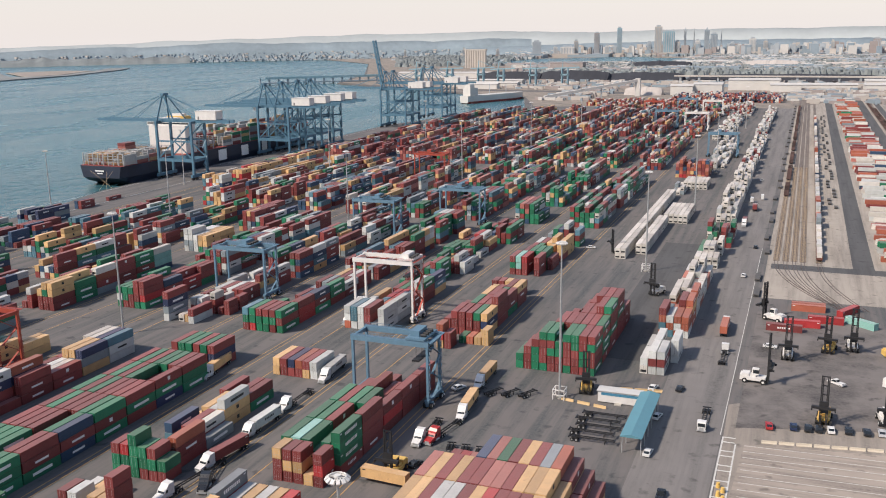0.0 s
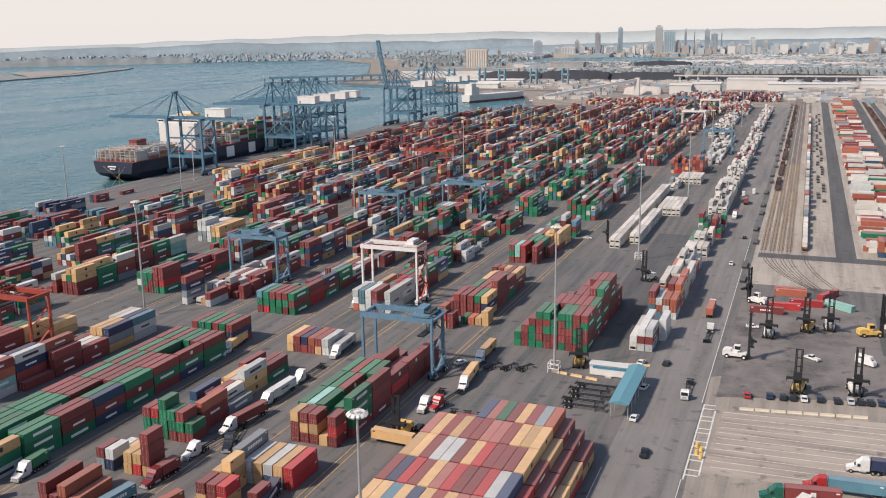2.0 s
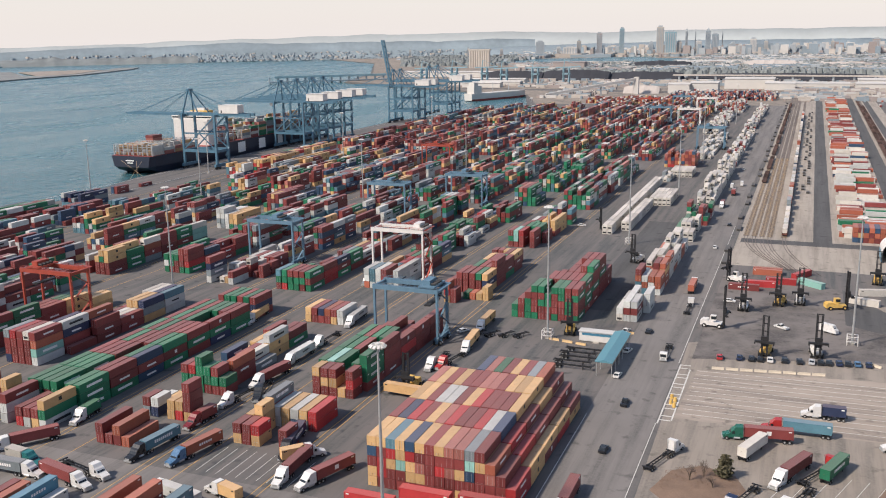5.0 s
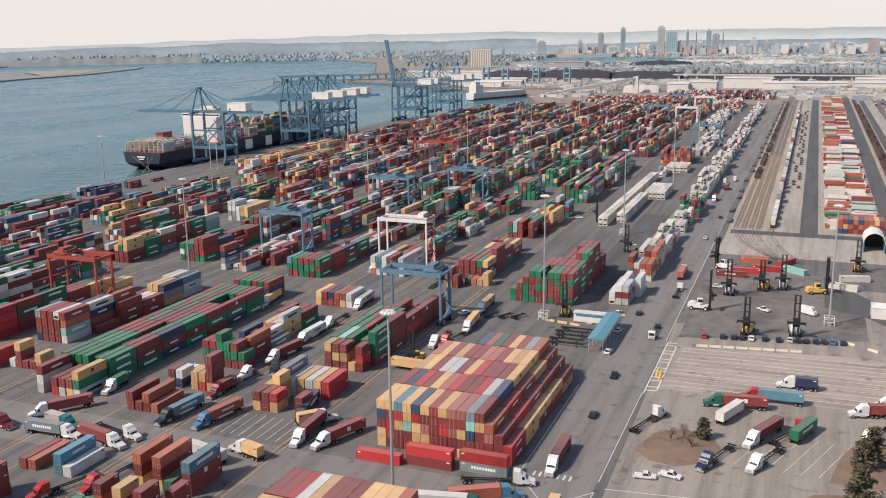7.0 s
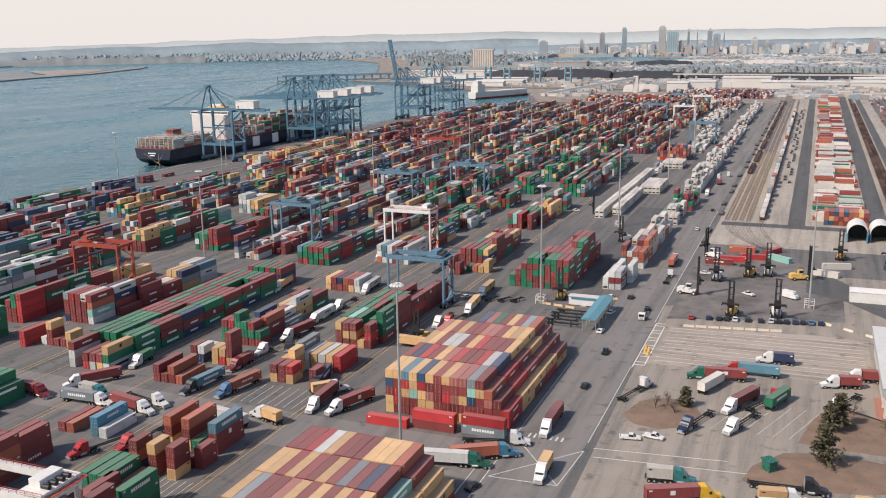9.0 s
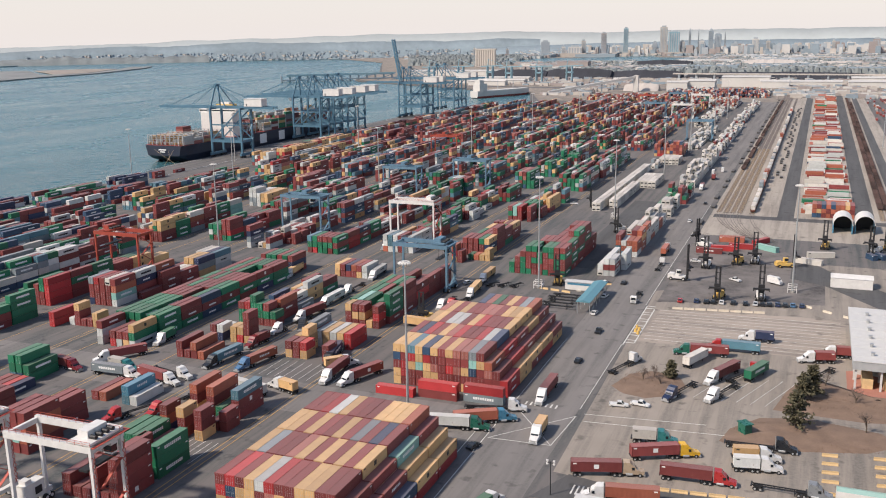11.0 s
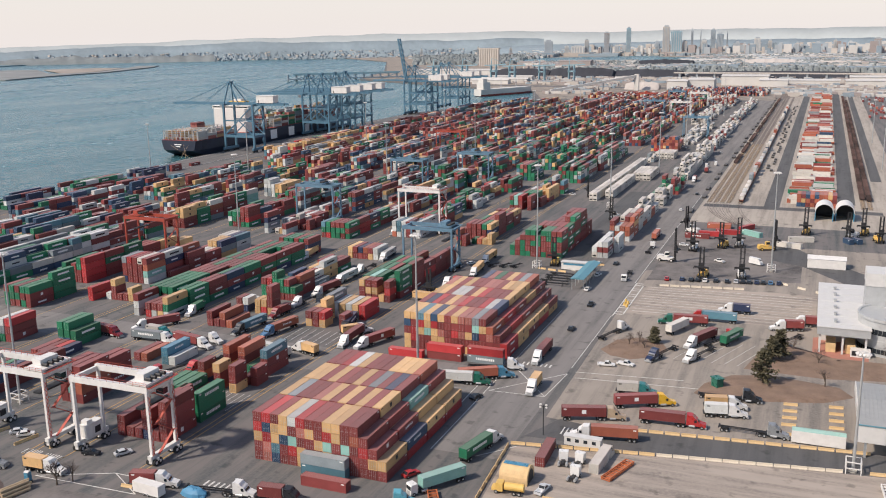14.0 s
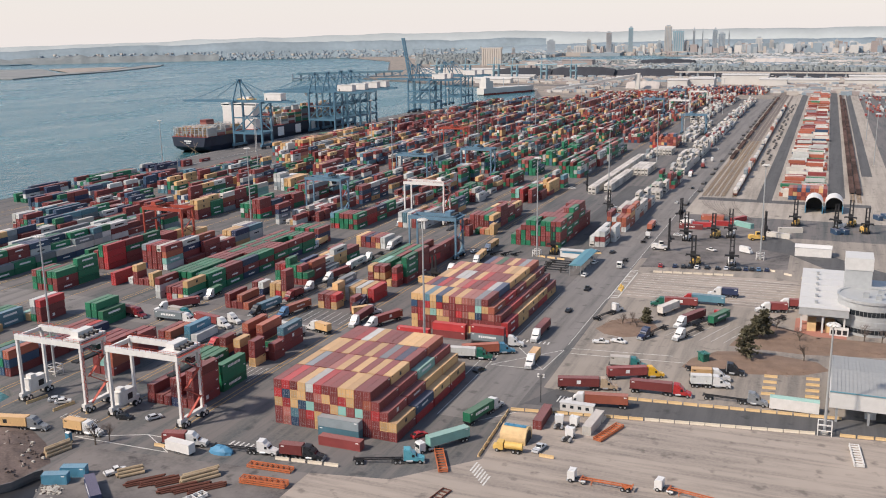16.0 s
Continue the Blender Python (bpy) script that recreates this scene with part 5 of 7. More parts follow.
TRUCKS = [
    (9.3, 95.6, 18, 'tan', 'r'), (20.4, 110.9, 26, 'yel', 'r'), (30.6, 97.2, 4, 'red', 'r'),
    (-2.6, 79.5, -169, 'white', 'o'), (40.4, 108.5, 12, 'white', 'w20'), (39.8, 114.2, 13, 'white', 'y20'),
    (51.5, 97.7, -1, 'grey', '-'), (43.4, 120.6, 3, 'black', '-'), (14.4, 115.9, 9, 'teal', 'W20'),
    (2.8, 186.4, -172, 'green', 'r'), (12.1, 195.0, -179, 'red', 'c'), (21.9, 208.2, -178, 'white', 'n20'),
    (41.4, 191.3, -164, 'white', 'r20'), (47.6, 199.8, -174, 'white', 'r20'), (16.5, 160.2, -115, 'white', 'r'),
    (6.8, 143.1, -111, 'navy', '-'), (18.2, 146.2, -113, 'white', '-'), 
    (44.1, 170.2, -116, 'white', '-'), (31.4, 179.8, 60, 'red', '-'), (-26.8, 127.9, -90, 'white', 'r'),
    (-6.5, 176.7, 70, 'white', '-'), (-29.6, 116.3, 30, 'bluecab', 'o'), (-34.3, 107.4, 12, 'green', 'w'),
    (-28.7, 123.3, 15, 'white', '-'), (-82.6, 19.8, 18, 'white', 'r20'), (-62.3, 21.7, 9, 'white', '-'),
    (-113.1, 14.6, 2, 'white', 'y20'), (-129.9, 12.6, 15, 'grey', 'y'), (-49.6, 23.1, 8, 'black', 'r20'),
    (-25.7, 31.5, 23, 'teal2', '-'), (-29.4, 35.0, -125, 'whtug', 'T'), (-19.6, 72.5, 77, 'white', 'g'),
    (-175.4, 112.2, -126, 'white', 'r'), (-155.6, 110.4, -6, 'teal', 'W20'), (-151.0, 106.2, 2, 'white', 'k'),
    (-135.3, 104.8, -12, 'white', 'r'), (-134.9, 110.6, -13, 'white', '-'), (-166.8, 133.2, -84, 'white', 'g20'),
    (-136.7, 120.0, -97, 'black', 'c'), (-125.4, 121.4, -102, 'blue', 'o'), (-135.9, 157.3, -97, 'white', '-'),
    (-136.2, 141.4, -96, 'dred', 'r20'), (-137.4, 173.6, -99, 'white', 'r'), (-136.6, 193.1, -92, 'white', 'w'),
    (-135.2, 212.6, -91, 'white', '-'), (-171.4, 227.4, -82, 'white', 'y'), (-137.4, 237.2, -86, 'white', 'w'),
    (-127.2, 164.6, -72, 'black', '-'), (-93.8, 120.7, -88, 'white', 'r'), (-88.2, 121.4, -111, 'white', 'r'),
    (-91.6, 141.9, 46, 'white', 'y20'), (-99.9, 134.1, -77, 'black', 'n'), (-84.1, 224.0, -85, 'white', 'y'),
    (-87.2, 247.4, -89, 'white', 'y'), (-122.8, 110.2, 169, 'white', 'w'), (-109.0, 115.2, 164, 'white', 'y20'),
    (-137.4, 74.2, -111, 'red', '-'), (-128.0, 81.2, -97, 'red', '-'), (-87.0, 207.3, -100, 'red', '-'),
    (-155.1, 292.0, -93, 'grey', 'w'), (-89.5, 205.1, -90, 'white', '-'), (10.0, 34.9, 179, 'whtug', 'F'),
    (30.2, 37.7, 170, 'whtug', 'F'),
    (-173.4, 104.6, -10, 'dred', 'r20'), (-20.9, 102.4, -88, 'white', 'y20'), (-21.8, 341.5, 90, 'white', 'o'), (-19.8, 309.5, 90, 'whtug', '-'), (-20.4, 239.6, -90, 'whtug', '-'), (-24.4, 580, 90, 'white', 'r20'), (-27.5, 520, -90, 'white', 'r20'),
]

for x, y, turn, cab, load in TRUCKS:
    if -138.5 < x < -135 and y > 130:
        x = -134.8                          # gantry truck lane
    at = pose(x, y, 0, 0, 0, turn)
    put(tractor(cab), at)
    back = -3.2 if cab == "whtug" else -5.5
    short = load.endswith("20")
    tr = put(trailer("F" if load == "F" else "20" if short else "40"), at @ pose(back, 0, 0))
    if load not in "-F":
        code = "t" if load == "T" else load[0]
        length = L20 if short else L40
        ob = container(0, 0, 0, code, length, group="containers on trailers", state="on a trailer")
        ob.matrix_basis = at @ pose(back - 0.1 - length / 2, 0, 1.34, 0, 0, 90)


def car(c):
    if c in CARS:
        return CARS[c]
    pickup, van = c.endswith("P"), c == "van"
    colour = "white" if van else c.rstrip("P")
    root = thing("box_truck" if van else "pickup_truck" if pickup else "car", f"{CAB_WORDS.get(colour, colour)} " + ("box van parked on the yard" if van else "pickup truck with open bed" if pickup else "parked passenger car"), "van" if van else "car", "cars")
    L = 5.6 if pickup else 4.6
    prof = [(-L / 2, 0.4), (-L / 2, 0.95), (-L / 2 + 0.5, 1.02), (L / 2 - 1.3, 0.98), (L / 2 - 0.1, 0.8), (L / 2, 0.4)]
    if van:
        prof = [(-3.4, 0.6), (-3.4, 3.3), (1.8, 3.3), (2.0, 2.6), (3.0, 1.6), (3.2, 0.6)]
    b = part("body", M().prism(prof, -0.92, 0.92, "y").mesh("body", CABMAT[colour]), CABMAT[colour], root)
    b.matrix_basis = Matrix.Identity(4)
    if pickup:
        roof = [(-0.5, 0.98), (-0.4, 1.7), (0.8, 1.7), (1.5, 0.98)]
        part("bed", M().box(-2.65, -0.6, -0.75, 0.75, 0.96, 1.0), DARK, b)
    elif van:
        roof = [(1.4, 1.7), (1.5, 2.6), (2.1, 2.6), (2.7, 1.7)]
    else:
        roof = [(-1.9, 0.98), (-1.3, 1.48), (0.4, 1.48), (1.15, 0.98)]
    part("cabin", M().prism([(u * 0.98, z) for u, z in roof], -0.8, 0.8, "y"), CABMAT[colour], root)
    part("window", M().prism([(u * 1.0 + (0.03 if u > 0 else -0.03), z * 0.985) for u, z in roof], -0.70, 0.70, "y").prism([(u * 0.86, 0.99 + (z - 0.99) * 0.9) for u, z in roof], -0.83, 0.83, "y"), GLASS, root)
    for s in (-1, 1):
        for x in (-L / 2 + 0.9, L / 2 - 0.9):
            part("wheel", CAR_WHEEL, RUBBER, root, at=pose(x, s * 0.84, 0, 0, 0, 90))
    CARS[c] = root
    root["fresh"] = 1
    return root


for x, y, c, turn in ((-3.5, 249, "red", 95), (2.7, 250.5, "navy", 92), (6.4, 250.9, "black", 90), (9.2, 251.3, "black", 88), (12.1, 251.5, "white", 93), (16.5, 252.6, "black", 90), (21, 253, "black", 94), (24.7, 253.8, "silver", 90), (27.3, 254.2, "black", 90),
                      (29.8, 254.6, "black", 88), (32.8, 255.2, "navy", 92), (35.5, 255.8, "black", 90), (38.3, 256.2, "blue", 93), (41.6, 256.6, "navy", 90), (-143.6, 29.5, "silver", 40), (-140.4, 28.9, "white", 40), (-115.3, 26.2, "black", 15), (-107.4, 29.1, "silver", 60),
                      (-34.9, 95.8, "black", 75), (-33.0, 44.5, "red", 60), (-0.9, 48.1, "silverP", 80), (-5.1, 135.8, "whiteP", 10), (0.6, 138.4, "whiteP", -10), (-31.7, 221.6, "white", 85), (-32.9, 245.5, "white", 80), (-37.3, 266.7, "white", 80),
                      (-29.6, 268.5, "black", 85), (-25.4, 200.4, "blackP", 90), (-92.8, 247.5, "white", 60), (-85.4, 195.8, "black", 75), (-95.4, 445, "white", 10), (14.3, 288.5, "whiteP", 140), (30.3, 288.5, "van", -35), (-5.9, 317.2, "white", 0), (-94.5, -1.1, "whiteP", 60), (-20.6, 411.5, "white", 90), (-24.8, 168, "black", 88), (-27.6, 600, "van", 90), (-22, 612, "van", 92), (-18.6, 470, "black", 90), (-26, 690, "silver", 90)):
    put(car(c), pose(x, y, 0, 0, 0, turn))

put(trailer("40"), pose(13.3, 184.8, 0, 0, 0, 68))
put(trailer("40"), pose(32.4, 178.8, 0, 0, 0, 68))
container(30.1, 173.0, 1.34, "g", L40, -22, "containers on trailers", state="on a parked trailer")
container(11.0, 179.0, 1.34, "W", L40, -22, "containers on trailers", state="on a parked trailer")

# ---- barriers ----
BAR = M().prism([(-0.3, 0), (-0.3, 0.2), (-0.12, 0.4), (-0.1, 0.82), (0.1, 0.82), (0.12, 0.4), (0.3, 0.2), (0.3, 0)], -1.9, 1.9, "x")
BAR_Y, BAR_P = BAR.mesh("barrier", BARRIER), BAR.mesh("barrier", BARRIER_PALE)


def barriers(a, b, pale=False, gaps=0.0, step=4.0):
    a, b = Vector(a), Vector(b)
    n = max(1, int((b - a).length / step))
    turn = math.degrees(math.atan2(b[1] - a[1], b[0] - a[0]))
    for k in range(n):
        if RND.random() < gaps:
            continue
        p = a + (b - a) * (k + 0.5) / n
        ob = new("concrete_barrier", BAR_P if pale else BAR_Y)
        ob.matrix_basis = pose(p[0], p[1], 0, 0, 0, turn + RND.uniform(-1.5, 1.5))
        tagged(ob, ("pale" if pale else "yellow-painted") + " concrete jersey barrier edging the pavement", "barrier", "concrete barriers")


barriers((-16.2, 69.3), (-14.2, 38.5)); barriers((-16, 70), (20.5, 76.0)); barriers((20.7, 76), (64.3, 82.6), True); barriers((70, 83.5), (100, 87), False, 0.3)
barriers((3.7, 88.2), (71, 95.2)); barriers((-9.4, 237.5), (28.9, 243.2), True, 0.12); barriers((42, 258), (70, 238), True, 0.2); barriers((9, 60), (10.5, 75), True, 0.2)
barriers((-1, 44.5), (5, 44.6)); barriers((-62, 19.5), (-40, 22), True, 0.15); barriers((-96, 15), (-84, 16)); barriers((-150.1, 24.8), (-148.8, 30.9), False, 0, 3.0); barriers((-138.5, 23.4), (-137.2, 29.7), False, 0, 3.0); barriers((-128.1, 25.1), (-128.2, 28.6), False, 0, 3.0); barriers((48, 100), (62, 102), False, 0.2)
for k in range(4):
    barriers((48, 106.5 + 5 * k), (54, 107.3 + 5 * k)); barriers((60, 108.5 + 5 * k), (66, 109.3 + 5 * k))
barriers((-47, 263), (-34, 265)); barriers((-62, 250), (-47, 247)); barriers((-51, 255), (-47, 263))


# ---- buildings at the gate ----
def ribs(m, x0, x1, y0, y1, z, n, mat=0, along="y"):
    for k in range(n):
        if along == "y":
            x = x0 + (x1 - x0) * (k + 0.5) / n
            m.box(x - 0.05, x + 0.05, y0, y1, z, z + 0.06, mat)
        else:
            y = y0 + (y1 - y0) * (k + 0.5) / n
            m.box(x0, x1, y - 0.05, y + 0.05, z, z + 0.06, mat)
    return m


gate = thing("gate_building", "low gate building with bright white flat roof", "building")
part("wall", M().box(58, 72.5, 186, 229, 0, 8.2), CLAD, gate)
part("fascia", M().box(57, 73.2, 172, 230, 6.4, 9.0), CLAD_GREY, gate)
part("roof", M().box(56.8, 73.4, 171.8, 230.2, 9.0, 9.25), CLAD, gate, "white membrane roof")
for k in range(6):
    part("roof_seam", M().box(57, 73.2, 176 + 9.4 * k, 176.12 + 9.4 * k, 9.25, 9.31), CLAD, gate)
for k in range(6):
    part("roof_vent", M().tube((62.5, 178 + 8.5 * k, 9.2), (62.5, 178 + 8.5 * k, 10.2), 0.5, n=10).box(61.9, 63.1, 177.4 + 8.5 * k, 178.6 + 8.5 * k, 10.2, 10.4), STEEL, gate)
for x in (58, 65, 72):
    for y in (173, 181):
        part("column", M().box(x - 0.3, x + 0.3, y - 0.3, y + 0.3, 0, 6.4), CLAD, gate)
part("booth", M().box(60, 63, 174, 182, 0, 3.0).box(66, 69, 174, 182, 0, 3.0), BARRIER, gate, "yellow lane booths")
rot = thing("office_building", "round grey metal-clad office with square tower", "building", at=pose(-3.5, 0, 0))
drum = M()
NR = 40
prof = [(11.0, 0), (11.0, 3.2), (11.2, 3.2), (11.2, 5.4), (11.0, 5.4), (11.0, 11.6), (11.4, 11.6), (11.4, 12.6), (10.6, 12.6), (10.4, 12.2)]
for r, z in prof:
    drum.v += [(84 + r * math.cos(6.28319 * i / NR), 184 + r * math.sin(6.28319 * i / NR), z) for i in range(NR)]
for j in range(len(prof) - 1):
    for i in range(NR):
        drum.f.append((j * NR + i, j * NR + (i + 1) % NR, (j + 1) * NR + (i + 1) % NR, (j + 1) * NR + i)); drum.m.append(0)
drum.f.append(tuple(range((len(prof) - 1) * NR, len(prof) * NR))); drum.m.append(0)
part("wall", drum, CLAD_GREY, rot)
for z0, z1 in ((1.0, 2.6), (7.2, 9.0)):
    for i in range(26):
        a0, a1 = radians(180 + i * 6.9), radians(180 + i * 6.9 + 6.3)
        pts = [(84 + 11.06 * math.cos(a), 184 + 11.06 * math.sin(a)) for a in (a0, a1)]
        part("window", M().add([(*pts[0], z0), (*pts[1], z0), (*pts[1], z1), (*pts[0], z1)], [(0, 1, 2, 3)]), GLASS, rot)
tow = part("tower", M().box(75, 84, 192, 203, 0, 19.0).box(84, 96, 192, 205, 0, 12.6), CLAD_GREY, rot)
part("tower_cap", ribs(M().box(74.8, 84.2, 191.8, 203.2, 19.0, 23.5), 75, 84, 191.7, 191.9, 19.2, 6), CLAD, tow)
part("parapet", M().box(84, 96.2, 191.8, 192.2, 12.6, 13.4).box(95.8, 96.2, 192, 205, 12.6, 13.4), CLAD_GREY, tow)
for x, y in ((82, 181), (87, 186), (86, 179)):
    part("roof_unit", M().box(x - 1, x + 1, y - 0.8, y + 0.8, 12.2, 13.9), STEEL, rot)
can = thing("gate_canopy", "wide gate canopy with ribbed grey metal roof", "canopy")
cm = M().prism([(93, 8.7), (108, 10.0), (124, 8.7), (124, 8.2), (93, 8.2)], 67.5, 130, "x")
part("roof", ribs(cm, 67.6, 130, 93.2, 108, 9.3, 1), ROOF_GREY, can)
rb = M()
for k in range(62):
    rb.beam((68 + k, 93.2, 8.76), (68 + k, 107.9, 10.05), 0.12, 0.08)
    rb.beam((68 + k, 108.1, 10.05), (68 + k, 123.8, 8.76), 0.12, 0.08)
part("roof_ribs", rb, ROOF_GREY, can)
part("fascia", M().box(67.3, 130, 92.7, 93.0, 4.2, 8.7).box(67.2, 67.5, 93, 124, 6.6, 8.9), CLAD, can)
part("gutter", M().box(67.2, 130.1, 92.5, 92.8, 8.7, 8.95), TEAL_ROOF, can)
for k in range(8):
    part("column", M().box(69 + 8 * k, 69.6 + 8 * k, 93.2, 93.8, 0, 8.2).box(69 + 8 * k, 69.6 + 8 * k, 122.6, 123.2, 0, 8.2), STEEL, can)
for x in (78, 92, 106):
    b_ = part("lane_booth", M().box(x - 1.4, x + 1.4, 98, 104, 0, 2.9), CLAD, can)
    part("window", M().box(x - 1.43, x + 1.43, 98.4, 103.6, 1.2, 2.3), GLASS, b_)
wl = thing("storage_trailer", "long white storage trailers beside the gate road", "trailer")
part("body", M().box(52, 65, 95.8, 98.6, 0.4, 3.6), WHITE, wl)
part("canvas_top", M().prism([(95.8, 3.6), (97.2, 4.0), (98.6, 3.6)], 52, 65, "x"), BOX["t"], wl, "pale green top")
part("leg", M().box(53, 54, 96, 98, 0, 0.4).box(63, 64, 96, 98, 0, 0.4), DARK, wl)

# weigh station with teal roof
ws = thing("weigh_station", "open weigh station with long teal metal roof", "canopy")
part("roof", ribs(M().prism([(-38.6, 5.0), (-35.8, 5.7), (-33.0, 5.0), (-33.0, 4.8), (-38.6, 4.8)], 219.5, 251, "y"), -38.5, -33.1, 219.5, 251, 5.05, 1), TEAL_ROOF, ws)
for k in range(6):
    for x in (-38.2, -33.4):
        part("column", M().box(x - 0.1, x + 0.1, 220.5 + 5.9 * k, 220.7 + 5.9 * k, 0, 4.8), STEEL, ws)
off = thing("site_office", "white site office trailer with pale blue band", "cabin")
part("wall", M().box(-51, -38.5, 251.5, 255, 0.3, 3.6), WHITE, off)
part("roof", M().box(-51.3, -38.2, 251.2, 255.3, 3.6, 3.8), CLAD, off)
part("band", M().box(-50, -39, 251.46, 251.5, 2.4, 3.2), CABMAT["bluecab"], off)
part("footing", M().box(-50.5, -39, 252, 254.6, 0, 0.3), CONCRETE, off)
part("step", M().box(-46, -44, 250.4, 251.5, 0, 0.35), CONCRETE, off)
for k in range(5):
    put(trailer("40"), pose(-40.5 - (k % 2) * 1.0, 224 + 4.2 * k, 0, 0, 0, 0))
for k in range(4):
    put(trailer("20"), pose(-70 - 5 * k, 252 - k, 0, 0, 0, 60))
for k in range(3):
    put(trailer("20"), pose(-79.5 + 4 * k, 203, 0, 0, 0, -80))


# domed shelters by the tracks
def arch_shelter(x0, x1, y0, y1, h, label):
    root = thing("arched_shelter", label, "shelter", "arched shelters")
    r, cx, n = (x1 - x0) / 2, (x0 + x1) / 2, 14
    outer = [(cx - r * math.cos(math.pi * k / n), 4.6 + (h - 4.6) * math.sin(math.pi * k / n)) for k in range(n + 1)]
    shell = M()
    inner = [(cx + (u - cx) * 0.96, 4.2 + (z - 4.2) * 0.95) for u, z in outer][::-1]
    for k in range(n):
        shell.prism([outer[k], outer[k + 1], inner[n - k - 1], inner[n - k]], y0, y1, "y")
    part("canopy", shell, WHITE, root, "white fabric roof")
    part("wall", M().box(x0, x0 + 0.5, y0, y1, 0, 4.2).box(x1 - 0.5, x1, y0, y1, 0, 4.2), CABMAT["bluecab"], root, "blue container side wall")
    # black panel at the back puts the shade of the mouth into colour
    part("back_wall", M().prism([(x0 + 0.5, 0)] + [(cx + (u - cx) * 0.95, 4.2 + (z - 4.2) * 0.94) for u, z in outer] + [(x1 - 0.5, 0)], y1 - 0.4, y1, "y"), DARK, root)


arch_shelter(53.5, 63.2, 404, 420, 9.6, "white arched fabric shelter with blue sides")
arch_shelter(64.2, 74, 406, 422, 9.6, "white arched fabric shelter with blue sides")
hut = thing("white_shed", "long low white shed on the yard", "shed")
part("wall", M().box(52, 68, 291, 299, 0, 4.2), WHITE, hut)
part("roof", M().prism([(290.8, 4.2), (295, 5.2), (299.2, 4.2)], 51.8, 68.2, "x"), WHITE, hut)
for x, y in ((56, 298), (60, 300), (78, 345), (82, 350)):
    container(x + 14, y + 50, 0, "b", L20, 30, "blue store containers", state="used as a store")

# ---- lower lot: site clutter ----
container(-5.3, 66, 0, "r", turn=2, group="lot containers", state="on the pale lot", door=True)
container(8.6, 67, 0, "W", turn=-4, group="lot containers", state="on the pale lot", door=True)
gb = thing("site_office", "long grey site office trailers", "cabin")
part("wall", M().box(-2.5, 7, 73.6, 75.6, 0.5, 2.9), CLAD, gb)
part("roof", M().box(-2.7, 7.2, 73.5, 75.7, 2.9, 3.05), CLAD, gb)
part("footing", M().box(-2.2, 6.8, 73.8, 75.4, 0, 0.5), DARK, gb)
for k in range(4):
    part("window", M().box(-1.8 + 2.2 * k, -0.8 + 2.2 * k, 73.55, 73.6, 1.5, 2.4), GLASS, gb)
for x, y, tn in ((-0.5, 66, 100), (4, 66.5, 80), (4.6, 59, 85)):
    put(tractor("whtug"), pose(x, y, 0, 0, 0, tn))
kio = thing("maintenance_hut", "tan arched hut with blue tarpaulin and dark doorway", "hut")
vault = [(52 - 3.1 * math.cos(math.pi * k / 12), 1.0 + 3.0 * math.sin(math.pi * k / 12)) for k in range(13)]
part("shell", M().prism([(48.9, 0)] + vault + [(55.1, 0)], -12, -5, "x"), BARRIER, kio)
part("tarpaulin", M().prism([(52 + 1.03 * (u - 52), 1.0 + 1.04 * (z - 1.0)) for u, z in vault[5:12]], -11.6, -5.6, "x"), CABMAT["bluecab"], kio, "blue tarpaulin over the back")
# shade inside the opening is a black slab on the solid end
part("doorway", M().prism([(49.9, 0.02)] + [(52 + 0.68 * (u - 52), 0.9 + 0.75 * (z - 1.0)) for u, z in vault] + [(54.1, 0.02)], -5.0, -4.96, "x"), DARK, kio, "black slab for the shaded open doorway")
ft = thing("fuel_truck", "yellow tank truck beside the hut", "truck", at=pose(-8, 44.6, 0, 0, 0, 184))
part("tank", M().tube((-3.6, 0, 1.7), (1.0, 0, 1.7), 0.95, n=14), YELLOW, ft)
cb = part("cab", M().box(1.3, 3.0, -1.1, 1.1, 0.7, 2.7).box(3.0, 4.0, -0.95, 0.95, 0.7, 1.6), YELLOW, ft)
part("windscreen", M().box(2.98, 3.03, -0.95, 0.95, 1.7, 2.5), GLASS, cb)
for s in (-1, 1):
    for x in (-2.6, -1.4, 2.9):
        part("wheel", WHEEL, RUBBER, ft, at=pose(x, s * 0.98, 0, 0, 0, 90))
part("chassis_frame", M().box(-3.6, 3.8, -0.45, 0.45, 0.6, 0.9), DARK, ft)


def rack(x, y, turn, mat, n, label):
    """Bundles of skeletal frames stacked on the ground."""
    root = thing("chassis_rack", label, "frame", "stacked frames", at=pose(x, y, 0, 0, 0, turn))
    for k in range(n):
        m, z = M(), 0.15 + 0.5 * k
        for yy in (-1.1, 1.1):
            m.box(-6, 6, yy - 0.1, yy + 0.1, z, z + 0.3)
        for i in range(9):
            m.box(-6 + 1.48 * i, -5.8 + 1.48 * i, -1.1, 1.1, z + 0.05, z + 0.22)
        if k == 0:
            m.box(-5, -4.6, -1.2, 1.2, 0, 0.2).box(4.6, 5, -1.2, 1.2, 0, 0.2)
        part("frame", m, mat, root)


